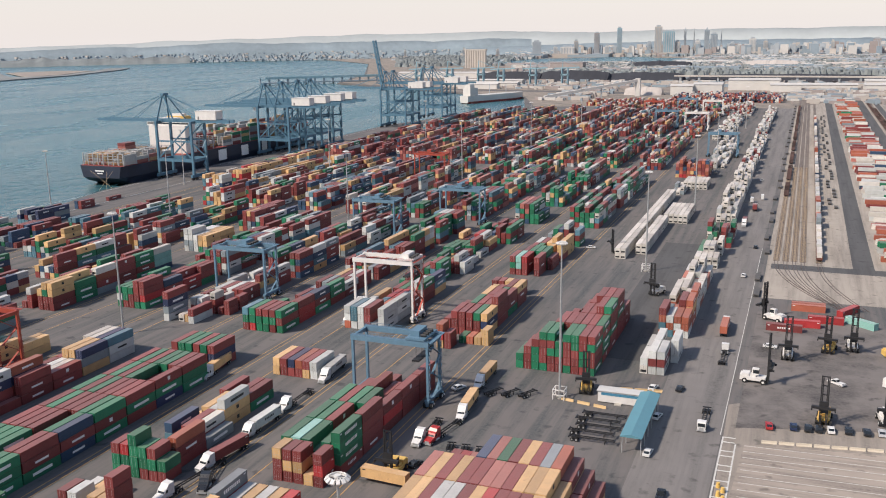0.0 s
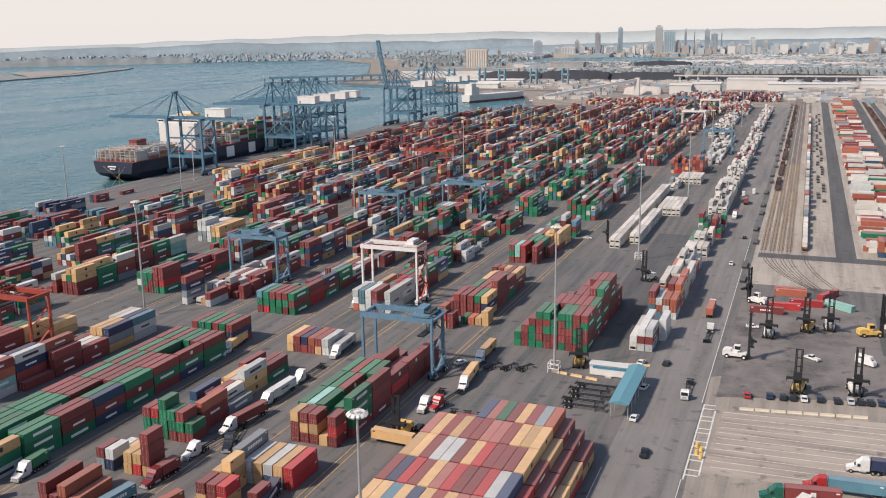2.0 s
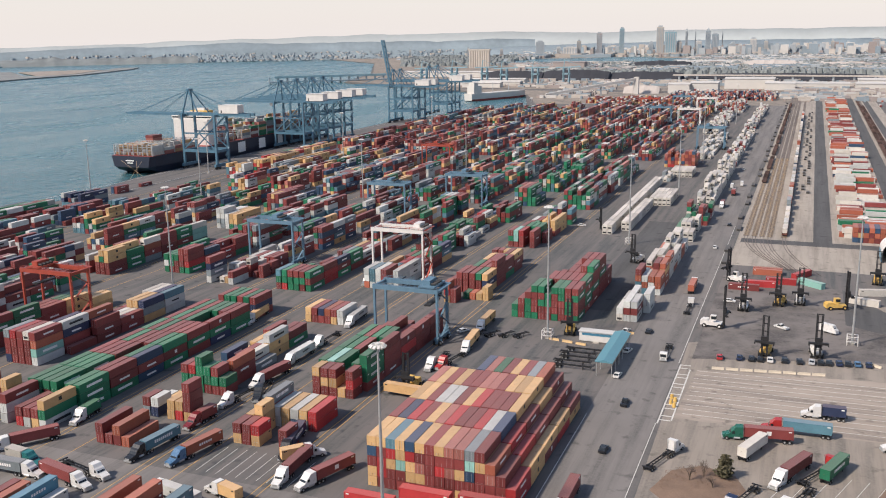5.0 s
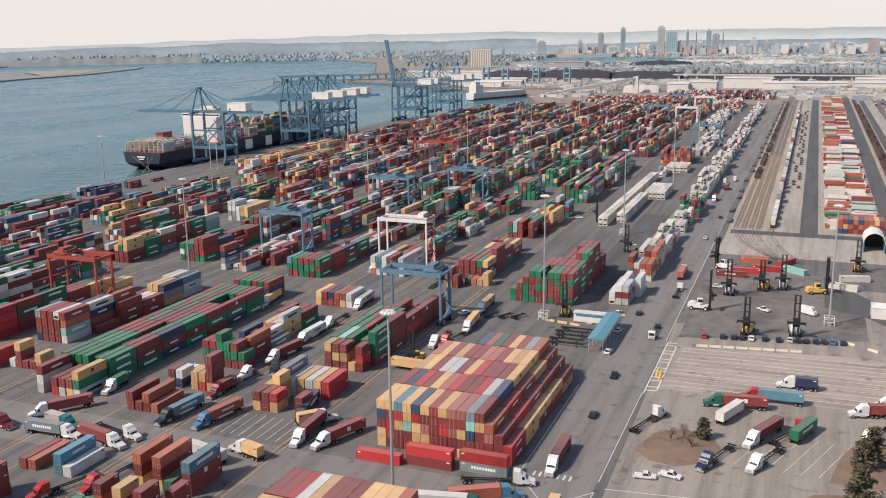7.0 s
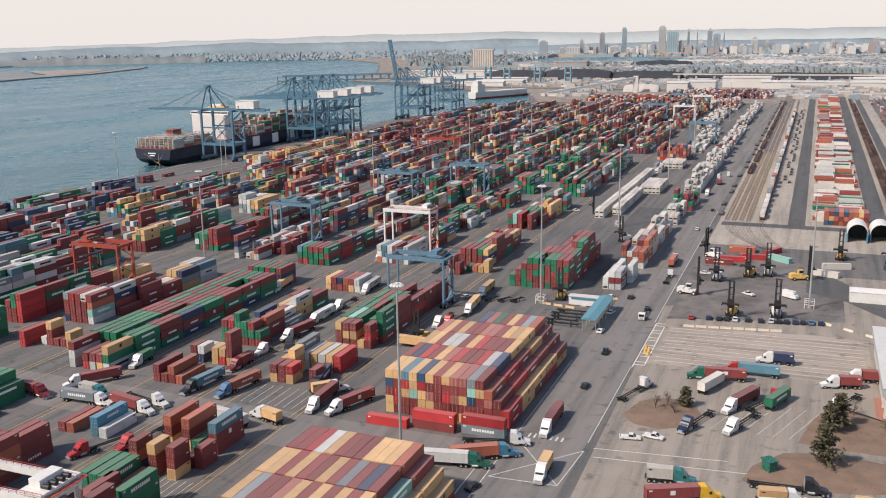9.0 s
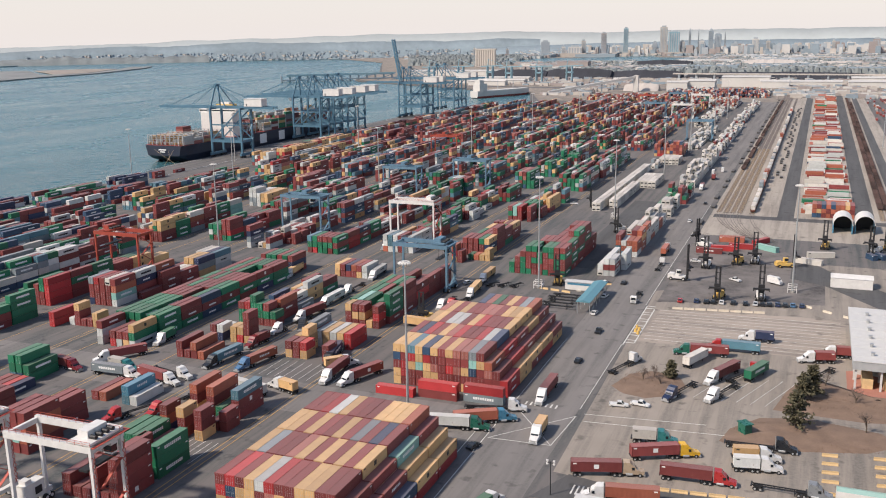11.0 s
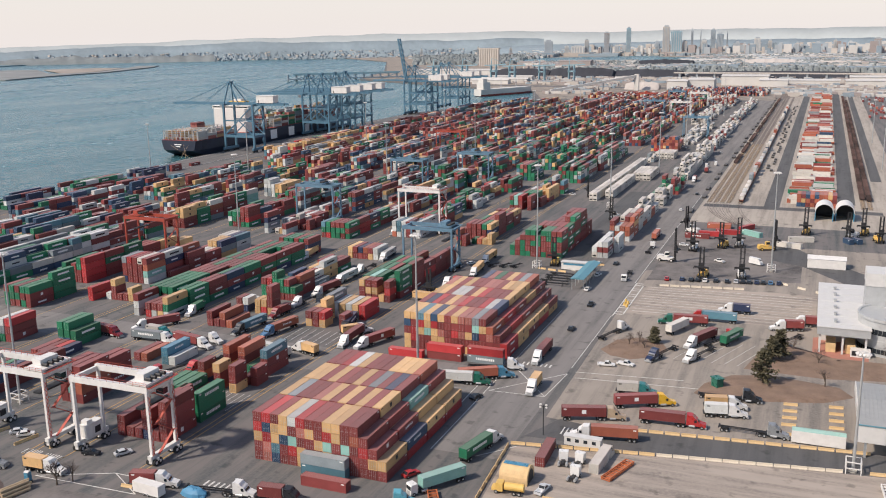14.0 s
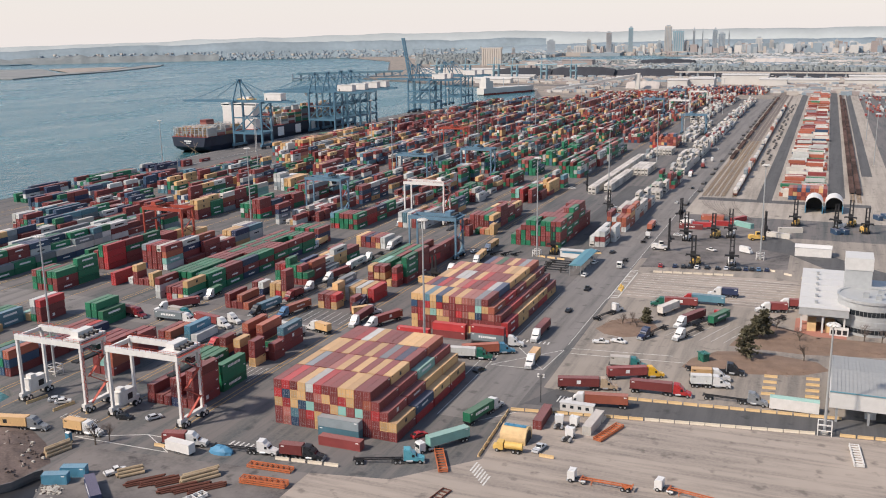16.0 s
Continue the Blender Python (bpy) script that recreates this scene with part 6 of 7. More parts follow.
for x, y, tn, mt, n, lb in ((-57, 7, 6, RACK, 3, "orange steel frames stacked on the ground"), (-60, 14.5, 4, RACK, 2, "orange steel frames stacked on the ground"), (13.5, 64, 72, RACK, 2, "orange steel frame rack standing on the lot"),
                            (-40, -2, 60, YELLOW, 1, "yellow steel frame lying on the ground"), (-22, 33, -62, RACK, 2, "orange steel frames lying on the ground"), (74, 72, 95, WHITE, 2, "white steel frames stacked on the lot"), (-69, -8, 70, WHITE, 2, "white steel frames lying on the ground"),
                            (-5, 12, 75, RACK, 1, "orange steel frame lying on the lot"), (8, 11, 80, RACK, 1, "orange steel frame lying on the lot"), (-16, 14, 80, RUST, 1, "dark steel frame lying on the lot")):
    rack(x, y, tn, mt, n, lb)


def bundle(name, x, y, turn, mat, n, length, r, label, cat):
    root = thing(name, label, cat, at=pose(x, y, 0, 0, 0, turn))
    rr, rows = random.Random(int(x * 7 + y)), max(1, int(n / 3))
    placed = 0
    for lay in range(3):
        for k in range(rows - lay):
            if placed >= n:
                break
            d = rr.uniform(-0.6, 0.6)
            part("piece", M().tube((-length / 2 + d, (k + lay / 2) * 2.05 * r, r + lay * 1.75 * r), (length / 2 + d, (k + lay / 2) * 2.05 * r, r + lay * 1.75 * r), r, n=8), mat, root)
            placed += 1


bundle("log_pile", -72, 3, 55, TIMBER, 12, 9, 0.42, "stacked pale timber poles on the ground", "timber")
bundle("log_pile", -90, -1, 50, TIMBER, 9, 6, 0.4, "stacked pale timber poles on the ground", "timber")
bundle("log_pile", -116, 3, 75, TIMBER, 14, 7, 0.42, "stacked grey timber poles by the shore", "timber")
for k in range(6):
    bundle("pipe_pile", -84 + 3.2 * k, -3 + 1.2 * (k % 3), 48, RUST, 12, 9, 0.22, "rusty steel pipes lying on the ground", "pipes")
container(-104.6, -10.2, 0, "u", L20, 114, "store containers", state="by the shore"); container(-103.2, -5.6, 0, "u", L20, 113, "store containers", state="by the shore")
container(-92, -11.5, 0, "n", turn=50, group="store containers", state="by the shore"); container(-70, -18, 0, "u", L20, 80, "store containers", state="on the corner yard")
bt = thing("box_trailer", "white enclosed box trailer", "trailer", at=pose(-87, 14.3, 0, 0, 0, 175))
part("body", M().box(-4, 4, -1.2, 1.2, 0.5, 3.1), WHITE, bt)
for s in (-1, 1):
    for x in (-0.6, 0.7):
        part("wheel", CAR_WHEEL, RUBBER, bt, at=pose(x, s * 1.1, 0, 0, 0, 90))
part("drawbar", M().box(4, 5.4, -0.1, 0.1, 0.3, 0.6).box(5.1, 5.3, -0.1, 0.1, 0, 0.3), DARK, bt)
tarp, rt = M(), random.Random(3)
NT = 14
for j, (s, z) in enumerate(((1.0, 0.0), (0.9, 0.8), (0.6, 1.5), (0.25, 1.8))):
    tarp.v += [(-77 + 3.6 * s * math.cos(6.28319 * i / NT) * rt.uniform(0.9, 1.1), 18 + 2.0 * s * math.sin(6.28319 * i / NT), z * rt.uniform(0.85, 1.1)) for i in range(NT)]
for j in range(3):
    for i in range(NT):
        tarp.f.append((j * NT + i, j * NT + (i + 1) % NT, (j + 1) * NT + (i + 1) % NT, (j + 1) * NT + i)); tarp.m.append(0)
tarp.f.append(tuple(range(3 * NT, 4 * NT))); tarp.m.append(0)
tagged(part("covered_pile", tarp, TANK_PAPER), "material pile under a crumpled blue tarpaulin", "pile")
pt = thing("portable_toilet", "blue portable toilet cabin by the shore", "toilet cabin", at=pose(-118.5, 8.5, 0.0))
part("cabin", M().box(-0.6, 0.6, -0.6, 0.6, 0.6, 2.9), CABMAT["bluecab"], pt)
part("roof", M().prism([(-0.65, 2.9), (0, 3.15), (0.65, 2.9)], -0.65, 0.65, "x"), WHITE, pt)
part("skid", M().box(-0.7, 0.7, -0.7, 0.7, 0, 0.6), DARK, pt)
sp_ = thing("signal_post", "dark post with four small floodlights", "lamp post", at=pose(-9.5, 78.4, 0))
part("pole", M().tube((0, 0, 0), (0, 0, 8.5), 0.12, n=8).box(-0.9, 0.9, -0.06, 0.06, 8.0, 8.15), DARK, sp_)
for k in (-0.8, 0.8):
    for z in (7.7, 8.4):
        part("floodlight", M().box(k - 0.25, k + 0.25, -0.2, 0.1, z, z + 0.4), WHITE, sp_)
dr = thing("traffic_drum", "yellow and orange traffic drums on the painted island", "traffic drum", at=pose(-13, 205, 0))
for dx, dy in ((0, 0), (0.9, 2.2), (-0.3, 4.4), (1.2, -2)):
    part("drum", M().tube((dx, dy, 0), (dx, dy, 1.3), 0.55, 0.42, 10), YELLOW, dr)
ks = thing("ticket_kiosk", "dark green ticket kiosk on the gate lane", "kiosk", at=pose(30, 129, 0, 0, 0, 40))
part("cabin", M().box(-1.1, 1.1, -1.5, 1.5, 0, 3.0), CABMAT["green"], ks)
part("roof", M().box(-1.4, 1.4, -1.8, 1.8, 3.0, 3.2), CABMAT["green"], ks)
gc = thing("power_cabinet", "white generator cabinets on the verge", "cabinet", at=pose(70.5, 172.5, 0))
part("cabinet", M().box(-3, 3, -1.2, 1.2, 0, 2.6), WHITE, gc)
for k in range(3):
    part("louvre", M().box(-2.6 + 1.9 * k, -1.2 + 1.9 * k, -1.24, -1.2, 0.5, 2.1), DARK, gc)


# ---- trees ----
def pine(x, y, h, seed):
    r = random.Random(seed)
    root = thing("pine_tree", "dark evergreen pine with uneven crown", "tree", "trees", at=pose(x, y, 0))
    tr = M().tube((0, 0, -0.2), (0.1, 0, h * 0.6), 0.32, 0.18, 8).tube((0.1, 0, h * 0.6), (0, 0.1, h * 0.97), 0.18, 0.04, 6)
    cr = M()
    for k in range(64):
        z = h * (0.14 + 0.84 * k / 64)
        reach = (h * 0.39) * (1.08 - z / h) ** 0.7 * r.uniform(0.55, 1.15)
        a = r.uniform(0, 6.283)
        tip = Vector((math.cos(a) * reach, math.sin(a) * reach, z + reach * 0.12))
        tr.tube((0, 0, z), tip, 0.06, 0.02, 4)
        for i in range(24):
            c = Vector((0, 0, z)).lerp(tip, r.uniform(0.2, 1.05)) + Vector((r.gauss(0, 0.35), r.gauss(0, 0.35), r.gauss(0, 0.18)))
            u = Vector((r.gauss(0, 1), r.gauss(0, 1), r.gauss(0, 0.4))).normalized() * r.uniform(0.3, 0.65)
            w = u.cross(Vector((r.gauss(0, 1), r.gauss(0, 1), r.gauss(0, 1)))).normalized() * 0.3
            cr.add([c - u, c - w, c + u, c + w], [(0, 1, 2, 3)])
    part("trunk", tr, BARK, root)
    part("crown", cr, PINE, root)


def bare_tree(x, y, h, seed):
    r = random.Random(seed)
    root = thing("bare_tree", "leafless small tree with fine twigs", "tree", "trees", at=pose(x, y, 0))
    tr, tw = M(), M()
    def grow(p, d, length, rad, depth):
        q = p + d * length
        (tr if depth < 2 else tw).tube(p, q, rad, rad * 0.6, 5 if depth < 2 else 3)
        if depth == 5:
            return
        for _ in range(3 if depth else 5):
            nd = (d + Vector((r.gauss(0, 0.55), r.gauss(0, 0.55), r.gauss(0.12, 0.3)))).normalized()
            grow(p.lerp(q, r.uniform(0.55, 1.0)), nd, length * r.uniform(0.55, 0.85), rad * 0.55, depth + 1)
    grow(Vector((0, 0, -0.1)), Vector((0, 0, 1)), h * 0.32, h * 0.028, 0)
    part("trunk", tr, BARK, root)
    part("twig_spray", tw, TWIG, root)


for x, y, h, s in ((42.5, 136, 11.5, 1), (46, 162, 10, 2), (44, 158, 8.5, 3), (5.6, 163, 5.8, 4)):
    pine(x, y, h, s)
for x, y, h, s in ((60, 140, 8, 5), (78.5, 168, 8, 6), (84, 168, 7, 7), (-2, 158, 6.5, 8), (1, 161, 6, 9), (3.5, 156, 5.5, 10), (58, 160, 7, 11), (-111, 10, 9, 12), (-109, 13, 7, 13), (50, 172, 6, 14)):
    bare_tree(x, y, h, s)
rg_, gm = random.Random(5), M()
for k in range(5200):
    a, rr_ = rg_.uniform(0, 6.283), math.sqrt(rg_.random())
    cx, cy, rx, ry = ((0, 157, 9, 10), (46, 131, 19, 9), (62, 158, 24, 8))[k % 3]
    p = Vector((cx + rx * rr_ * math.cos(a), cy + ry * rr_ * math.sin(a), 0.25 + 0.4 * (1 - rr_)))
    s_ = rg_.uniform(0.15, 0.4)
    d = Vector((rg_.gauss(0, 0.3), rg_.gauss(0, 0.3), 1)).normalized() * s_
    w = Vector((math.cos(a * 7), math.sin(a * 7), 0)) * 0.07
    gm.add([p - w, p + w, p + d], [(0, 1, 2)])
tagged(part("dry_grass_tufts", gm, GRASS), "tufts of dry winter grass", "grass", kind="stuff")

# ---- railway ----
BALLAST = ground_material("track_ballast", (0.20, 0.165, 0.14), (0.11, 0.095, 0.085))
RAILS = material("rail_steel", (0.12, 0.085, 0.07), 0.5, 0.4)
for k, x in enumerate((-8.2, -4.2, -0.4, 3.4, 10.5, 80.2, 84.0)):
    tr_ = M().box(x - 1.5, x + 1.5, 446, 1540, -0.1, 0.1)
    tr_.box(x - 0.79, x - 0.64, 446, 1540, 0.1, 0.32, 1).box(x + 0.64, x + 0.79, 446, 1540, 0.1, 0.32, 1)
    for i in range(200):
        tr_.box(x - 1.25, x + 1.25, 447 + 1.6 * i, 447.4 + 1.6 * i, 0.1, 0.17, 2)
    setting("track", tr_, [BALLAST, RAILS, TIMBER], "straight railway track on brown ballast", "railway track")
curve = M()
for x0, x1, y1 in ((-8.2, 18, 372), (-4.2, 21, 366), (-0.4, 24, 362), (3.4, 26, 360), (10.5, 27, 372)):
    pts = [Vector((x0 + (x1 - x0) * (k / 12) ** 2, 446 - (446 - y1) * k / 12, 0.06)) for k in range(13)]
    for a_, b_ in zip(pts, pts[1:]):
        for s in (-0.72, 0.72):
            curve.beam(a_ + Vector((s, 0, 0)), b_ + Vector((s, 0, 0)), 0.28, 0.12)
setting("track_fan", curve, RAILS, "curving rails fanning out in the pavement", "railway track")
WAG = thing("rail_wagon", "flat intermodal rail wagon carrying containers", "rail wagon", "train of container wagons", at=pose(10.5, 458, 0))
part("deck", M().box(-1.3, 1.3, -9, 9, 0.9, 1.35).box(-1.35, -1.2, -9, 9, 1.35, 1.9).box(1.2, 1.35, -9, 9, 1.35, 1.9), RUST, WAG)
for yy in (-7, 7):
    part("bogie", M().box(-1.1, 1.1, yy - 1.4, yy + 1.4, 0.45, 0.9).tube((-0.8, yy - 0.9, 0.55), (0.8, yy - 0.9, 0.55), 0.45, n=8).tube((-0.8, yy + 0.9, 0.55), (0.8, yy + 0.9, 0.55), 0.45, n=8), DARK, WAG)
GON = thing("gondola_wagon", "dark rusty low gondola wagon on the track", "rail wagon", "train of gondolas", at=pose(80.2, 486, 0))
gw = M().box(-1.5, 1.5, -7.5, 7.5, 0.9, 1.2)
for a_ in ((-1.5, -1.38, -7.5, 7.5), (1.38, 1.5, -7.5, 7.5), (-1.5, 1.5, -7.5, -7.38), (-1.5, 1.5, 7.38, 7.5)):
    gw.box(*a_, 1.2, 2.0)
for k in range(9):
    gw.box(-1.58, 1.58, -7.4 + 1.84 * k, -7.25 + 1.84 * k, 0.95, 2.0)
part("body", gw, material("dark_wagon_steel", (0.085, 0.052, 0.046), 0.85, vary=0.4, random_value=0.5), GON)
for yy in (-5.5, 5.5):
    part("bogie", M().box(-1.1, 1.1, yy - 1.4, yy + 1.4, 0.45, 0.9).tube((-0.8, yy - 0.9, 0.55), (0.8, yy - 0.9, 0.55), 0.45, n=8).tube((-0.8, yy + 0.9, 0.55), (0.8, yy + 0.9, 0.55), 0.45, n=8), DARK, GON)
cargo2, rc = M(), random.Random(21)
for k in range(40):
    if k:
        copy_thing(WAG, pose(10.5, 458 + 18.6 * k, 0))
    for z in (1.35, 1.35 + CH):
        if z < 2 or rc.random() < 0.4:
            container_body(cargo2, 10.5, 458 + 18.6 * k, z, L40, CODES.index(rc.choice("WWWoobwWk")), full=False)
for x in (80.2, 84.0):
    for k in range(55):
        if (x, k) != (80.2, 0) and (x < 82 or k < 50):
            copy_thing(GON, pose(x, 486 + 17.4 * k + (0 if x < 82 else -4), 0))
for k in range(44):
    if k % 5 != 3:
        copy_thing(GON, pose(-8.2, 634 + 17.4 * k, 0))
tagged(part("train_cargo", cargo2, [BOX_FAR[c] for c in CODES]), "white and orange containers on the train", "containers", kind="stuff")
east = M()
y = 456.0
while y < 1480:
    run = rc.randint(2, 5)
    pal = rc.choice(("oowW", "WWwo", "rrow", "pWro", "wWbo", "ogw", "pwWk"))
    for k in range(run):
        for x in (38.5, 51.3):
            lvl = rc.choice((0, 0, 1, 1, 1, 2)) if y > 480 else 2
            for q in range(lvl):
                container_body(east, x + 6 + rc.uniform(-2.2, 2.2), y + k * 2.9 + rc.uniform(-0.2, 0.2), q * CH, L40, CODES.index(rc.choice(pal)), full=False, along="x")
    y += run * 2.9 + rc.choice((2.5, 5, 9))
for c in range(9):
    for k in range(3):
        container_body(east, 44 + 2.5 * c, 452 + 0 * k, k * CH, L40, CODES.index(rc.choice("royrobr")), full=False)
for k in range(120):
    container_body(east, rc.uniform(105, 190), rc.uniform(1050, 1480), 0, L40, CODES.index(rc.choice("rowrk")), full=False)
tagged(part("trailer_rows", east, [BOX_FAR[c] for c in CODES]), "rows of orange and white containers beside the tracks", "containers", kind="stuff")
chs = M()
for k in range(50):
    x, y_ = 17.5 + rc.choice((0, 3)) + rc.uniform(-0.3, 0.3), 590 + 13 * k
    chs.box(x - 1, x + 1, y_, y_ + 6, 0.9, 1.2).box(x - 1, x + 1, y_ + 4, y_ + 5, 0, 0.9).box(x - 1, x + 1, y_ + 0.5, y_ + 1.5, 0, 0.9)
for k in range(26):
    x, y_ = rc.uniform(-14.6, -12.6), 360 + 40 * k + rc.uniform(0, 20)
    chs.box(x - 1.1, x + 1.1, y_, y_ + 11, 0.9, 1.3).box(x - 1.1, x + 1.1, y_ + 8, y_ + 10, 0, 0.9).box(x - 1.1, x + 1.1, y_ + 0.5, y_ + 1.5, 0, 0.9)
tagged(part("parked_chassis", chs, material("chassis_grey", (0.09, 0.085, 0.08), 0.7, vary=0.3)), "dark empty chassis parked along the tracks", "trailers", kind="stuff")
for x, y_, tn, c in ((4, 345, 5, "R"), (12, 352, 0, "R"), (20, 366, 60, "R"), (24, 352, -40, "t"), (-2, 338, 0, "r"), (6, 366, 0, "o"), (6, 369, 0, "o"), (43, 330, -20, "W"), (48, 345, 15, "W")):
    container(x, y_, 0, c, turn=tn + 90, group="containers in the machine yard", state="in the machine yard")

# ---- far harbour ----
# woods, hills and slopes carry the distance haze in their base colour
HAZE_GREEN = material("hazed_woods", (0.185, 0.205, 0.205), 0.95, vary=0.25, scale=0.01, fine=0.05)
HAZE_HILL = material("hazed_hills", (0.375, 0.405, 0.40), 0.95, vary=0.09, scale=0.006, fine=0.035)
HAZE_MID = material("hazed_slopes", (0.215, 0.265, 0.29), 0.95, vary=0.2, scale=0.008, fine=0.05)
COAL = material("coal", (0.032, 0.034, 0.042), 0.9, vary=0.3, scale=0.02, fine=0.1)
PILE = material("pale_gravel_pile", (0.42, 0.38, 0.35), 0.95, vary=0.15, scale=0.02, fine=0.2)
# far building paints paled and blued, putting the haze into the colour
HAZE_CITY = [material("hazed_city_" + n_, c, 0.7, vary=0.1, scale=0.02, fine=0.12) for n_, c in (("white", (0.52, 0.50, 0.47)), ("tan", (0.42, 0.38, 0.34)), ("brick", (0.30, 0.26, 0.245)), ("grey", (0.33, 0.36, 0.38)), ("slate", (0.22, 0.27, 0.305)), ("teal", (0.20, 0.32, 0.37)))]


def bearing(px, dist):
    """A point on the ground at a distance from the middle of the walk, by its angle right of the row direction."""
    a = radians(px)
    return 31 + dist * math.sin(a), -85 + dist * math.cos(a)


def ridge(name, dist, a0, a1, low, high, thick, mat, label, seed, rough=0.25, steps=420):
    """A band of hilly land on the skyline, with an uneven crest of tree tops."""
    m, r = M(), random.Random(seed)
    rows = []
    for k in range(steps + 1):
        u = k / steps
        a = a0 + (a1 - a0) * u
        base = low + (high - low) * math.sin(min(1, u * 1.9) * math.pi / 2)
        h = base * (1 + rough * (noise.noise(Vector((u * 9, seed, 0))) + 0.5 * noise.noise(Vector((u * 34, seed, 3))))) + r.uniform(-0.6, 0.6)
        rows.append([(*bearing(a, dist), -4), (*bearing(a, dist + thick * 0.35), h * 0.5), (*bearing(a, dist + thick * 0.7), h), (*bearing(a, dist + thick), -4)])
    for row in rows:
        m.v += row
    for k in range(steps):
        for j in range(3):
            m.f.append((4 * k + j, 4 * k + j + 1, 4 * k + 4 + j + 1, 4 * k + 4 + j)); m.m.append(0)
    ob = setting(name, m, mat, label, "hills")
    ob.data.polygons.foreach_set("use_smooth", [True] * len(ob.data.polygons))
    return ob


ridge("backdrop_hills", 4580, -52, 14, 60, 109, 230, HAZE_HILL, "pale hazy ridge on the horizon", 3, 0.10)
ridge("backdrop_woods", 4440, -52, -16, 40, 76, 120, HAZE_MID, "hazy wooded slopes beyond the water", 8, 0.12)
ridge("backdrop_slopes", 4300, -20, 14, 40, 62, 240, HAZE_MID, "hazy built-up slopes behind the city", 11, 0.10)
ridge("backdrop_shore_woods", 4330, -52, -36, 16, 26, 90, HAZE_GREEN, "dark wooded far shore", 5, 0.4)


def towers(specs):
    for ang, top, wide, mat, kind_ in specs:
        x, y_ = bearing(ang, 4150)
        w = wide * 0.42
        top = 0.92 * min(top, 105 + (top - 105) * 0.7) if top > 95 else 0.74 * top
        root = thing("office_tower", "distant hazy city tower block", "tower", "city skyline", at=pose(x, y_, 0, 0, 0, -ang))
        m = M().box(-w, w, -w * 0.8, w * 0.8, 0, top)
        part("shaft", m, HAZE_CITY[mat], root)
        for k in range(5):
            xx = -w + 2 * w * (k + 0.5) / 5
            part("window_band", M().box(xx - w * 0.09, xx + w * 0.09, -w * 0.8 - 1.0, -w * 0.8, 4, top - 4), HAZE_CITY[3], root)
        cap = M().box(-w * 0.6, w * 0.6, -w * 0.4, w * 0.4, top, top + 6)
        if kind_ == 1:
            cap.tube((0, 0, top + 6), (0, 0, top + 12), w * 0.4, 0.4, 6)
        part("roof_plant", cap, HAZE_CITY[3], root)
        part("podium", M().box(-w * 1.6, w * 1.6, -w * 1.3, w * 1.3, 0, 16), HAZE_CITY[(mat + 1) % 5], root)


# angle right of the rows, height, width
towers([(-10.9, 138, 24, 5, 0), (-8.7, 144, 36, 1, 0), (-8.1, 112, 56, 5, 0), (-7.2, 118, 12, 3, 1), (-6.7, 112, 5, 3, 1), (-6.0, 116, 24, 4, 1), (-5.6, 96, 34, 4, 0), (-12.2, 108, 28, 2, 0), (-13.4, 92, 22, 1, 0), (-15.7, 90, 44, 3, 0),
        (-13.9, 58, 70, 0, 0), (-3.5, 92, 32, 0, 0), (-2.8, 78, 20, 1, 0), (-9.2, 78, 20, 3, 0), (-7.6, 80, 24, 1, 0), (-6.5, 84, 26, 0, 0), (-4.6, 70, 24, 3, 0), (-4.2, 62, 18, 0, 0), (-0.2, 66, 28, 3, 0), (0.7, 76, 16, 1, 0), (1.5, 68, 20, 0, 0),
        (2.9, 84, 34, 2, 0), (-2.2, 60, 26, 3, 0), (-1.3, 64, 20, 1, 0), (-0.9, 48, 50, 4, 0), (-11.6, 62, 20, 0, 0), (-10.2, 56, 26, 1, 0), (-5.2, 100, 6, 3, 1), (-14.6, 58, 20, 0, 0), (-20, 58, 14, 0, 0), (-23.5, 52, 12, 0, 1), (-18, 50, 16, 1, 0)])
houses, rh = M(), random.Random(31)
for k in range(8000):
    a = rh.uniform(-24, 13)
    d = 2500 + 1950 * rh.random() ** 0.75
    x, y_ = bearing(a, d)
    if -1050 < x < -380 and 3000 < y_ < 3950:
        continue
    if a < -17 and d < 3300:
        continue
    w, dp, h = rh.uniform(3, 15), rh.uniform(4, 12), rh.uniform(4, 13) + (rh.uniform(8, 42) if d > 3900 and a > -14 and rh.random() < 0.25 else 0)
    if rh.random() < 0.03:
        w, dp, h = rh.uniform(40, 110), rh.uniform(20, 50), rh.uniform(8, 13)
    if a < -17:                             # low waterside sheds under the wooded slopes
        w, dp, h = w * 0.5, dp * 0.6, rh.uniform(2, 6)
    houses.box(x - w, x + w, y_ - dp, y_ + dp, -1, h, rh.choice((1, 3, 4, 4, 4, 4) if a < -17 else (0, 0, 1, 1, 2, 2, 3, 3, 4, 4)))
for k in range(260):
    a = rh.uniform(-45, -22)
    x, y_ = bearing(a, rh.uniform(4360, 4520))
    houses.box(x - rh.uniform(4, 18), x + 6, y_, y_ + 12, -1, rh.uniform(2.5, 6), rh.choice((1, 3, 3, 4, 4, 4, 4, 4, 4)))
for k in range(3800):
    a, u = rh.uniform(-46, 13), rh.random()
    low = a < -17.5
    if low and rh.random() < 0.55:
        continue
    x, y_ = bearing(a, 4440 + 42 * u if low else 4300 + 164 * u)
    z, w = 34 * u if low else 0.84 * u * (40 + 22 * math.sin(max(0, min(1, (a + 20) / 34 * 1.9)) * math.pi / 2)), rh.uniform(3, 8 if low else 11)
    houses.box(x - w, x + w, y_ - 5, y_ + 5, z - 5, z + rh.uniform(0.5, 4), rh.choice((1, 3, 3, 4, 4, 4, 4) if low else (0, 0, 1, 2, 3, 4, 4)))
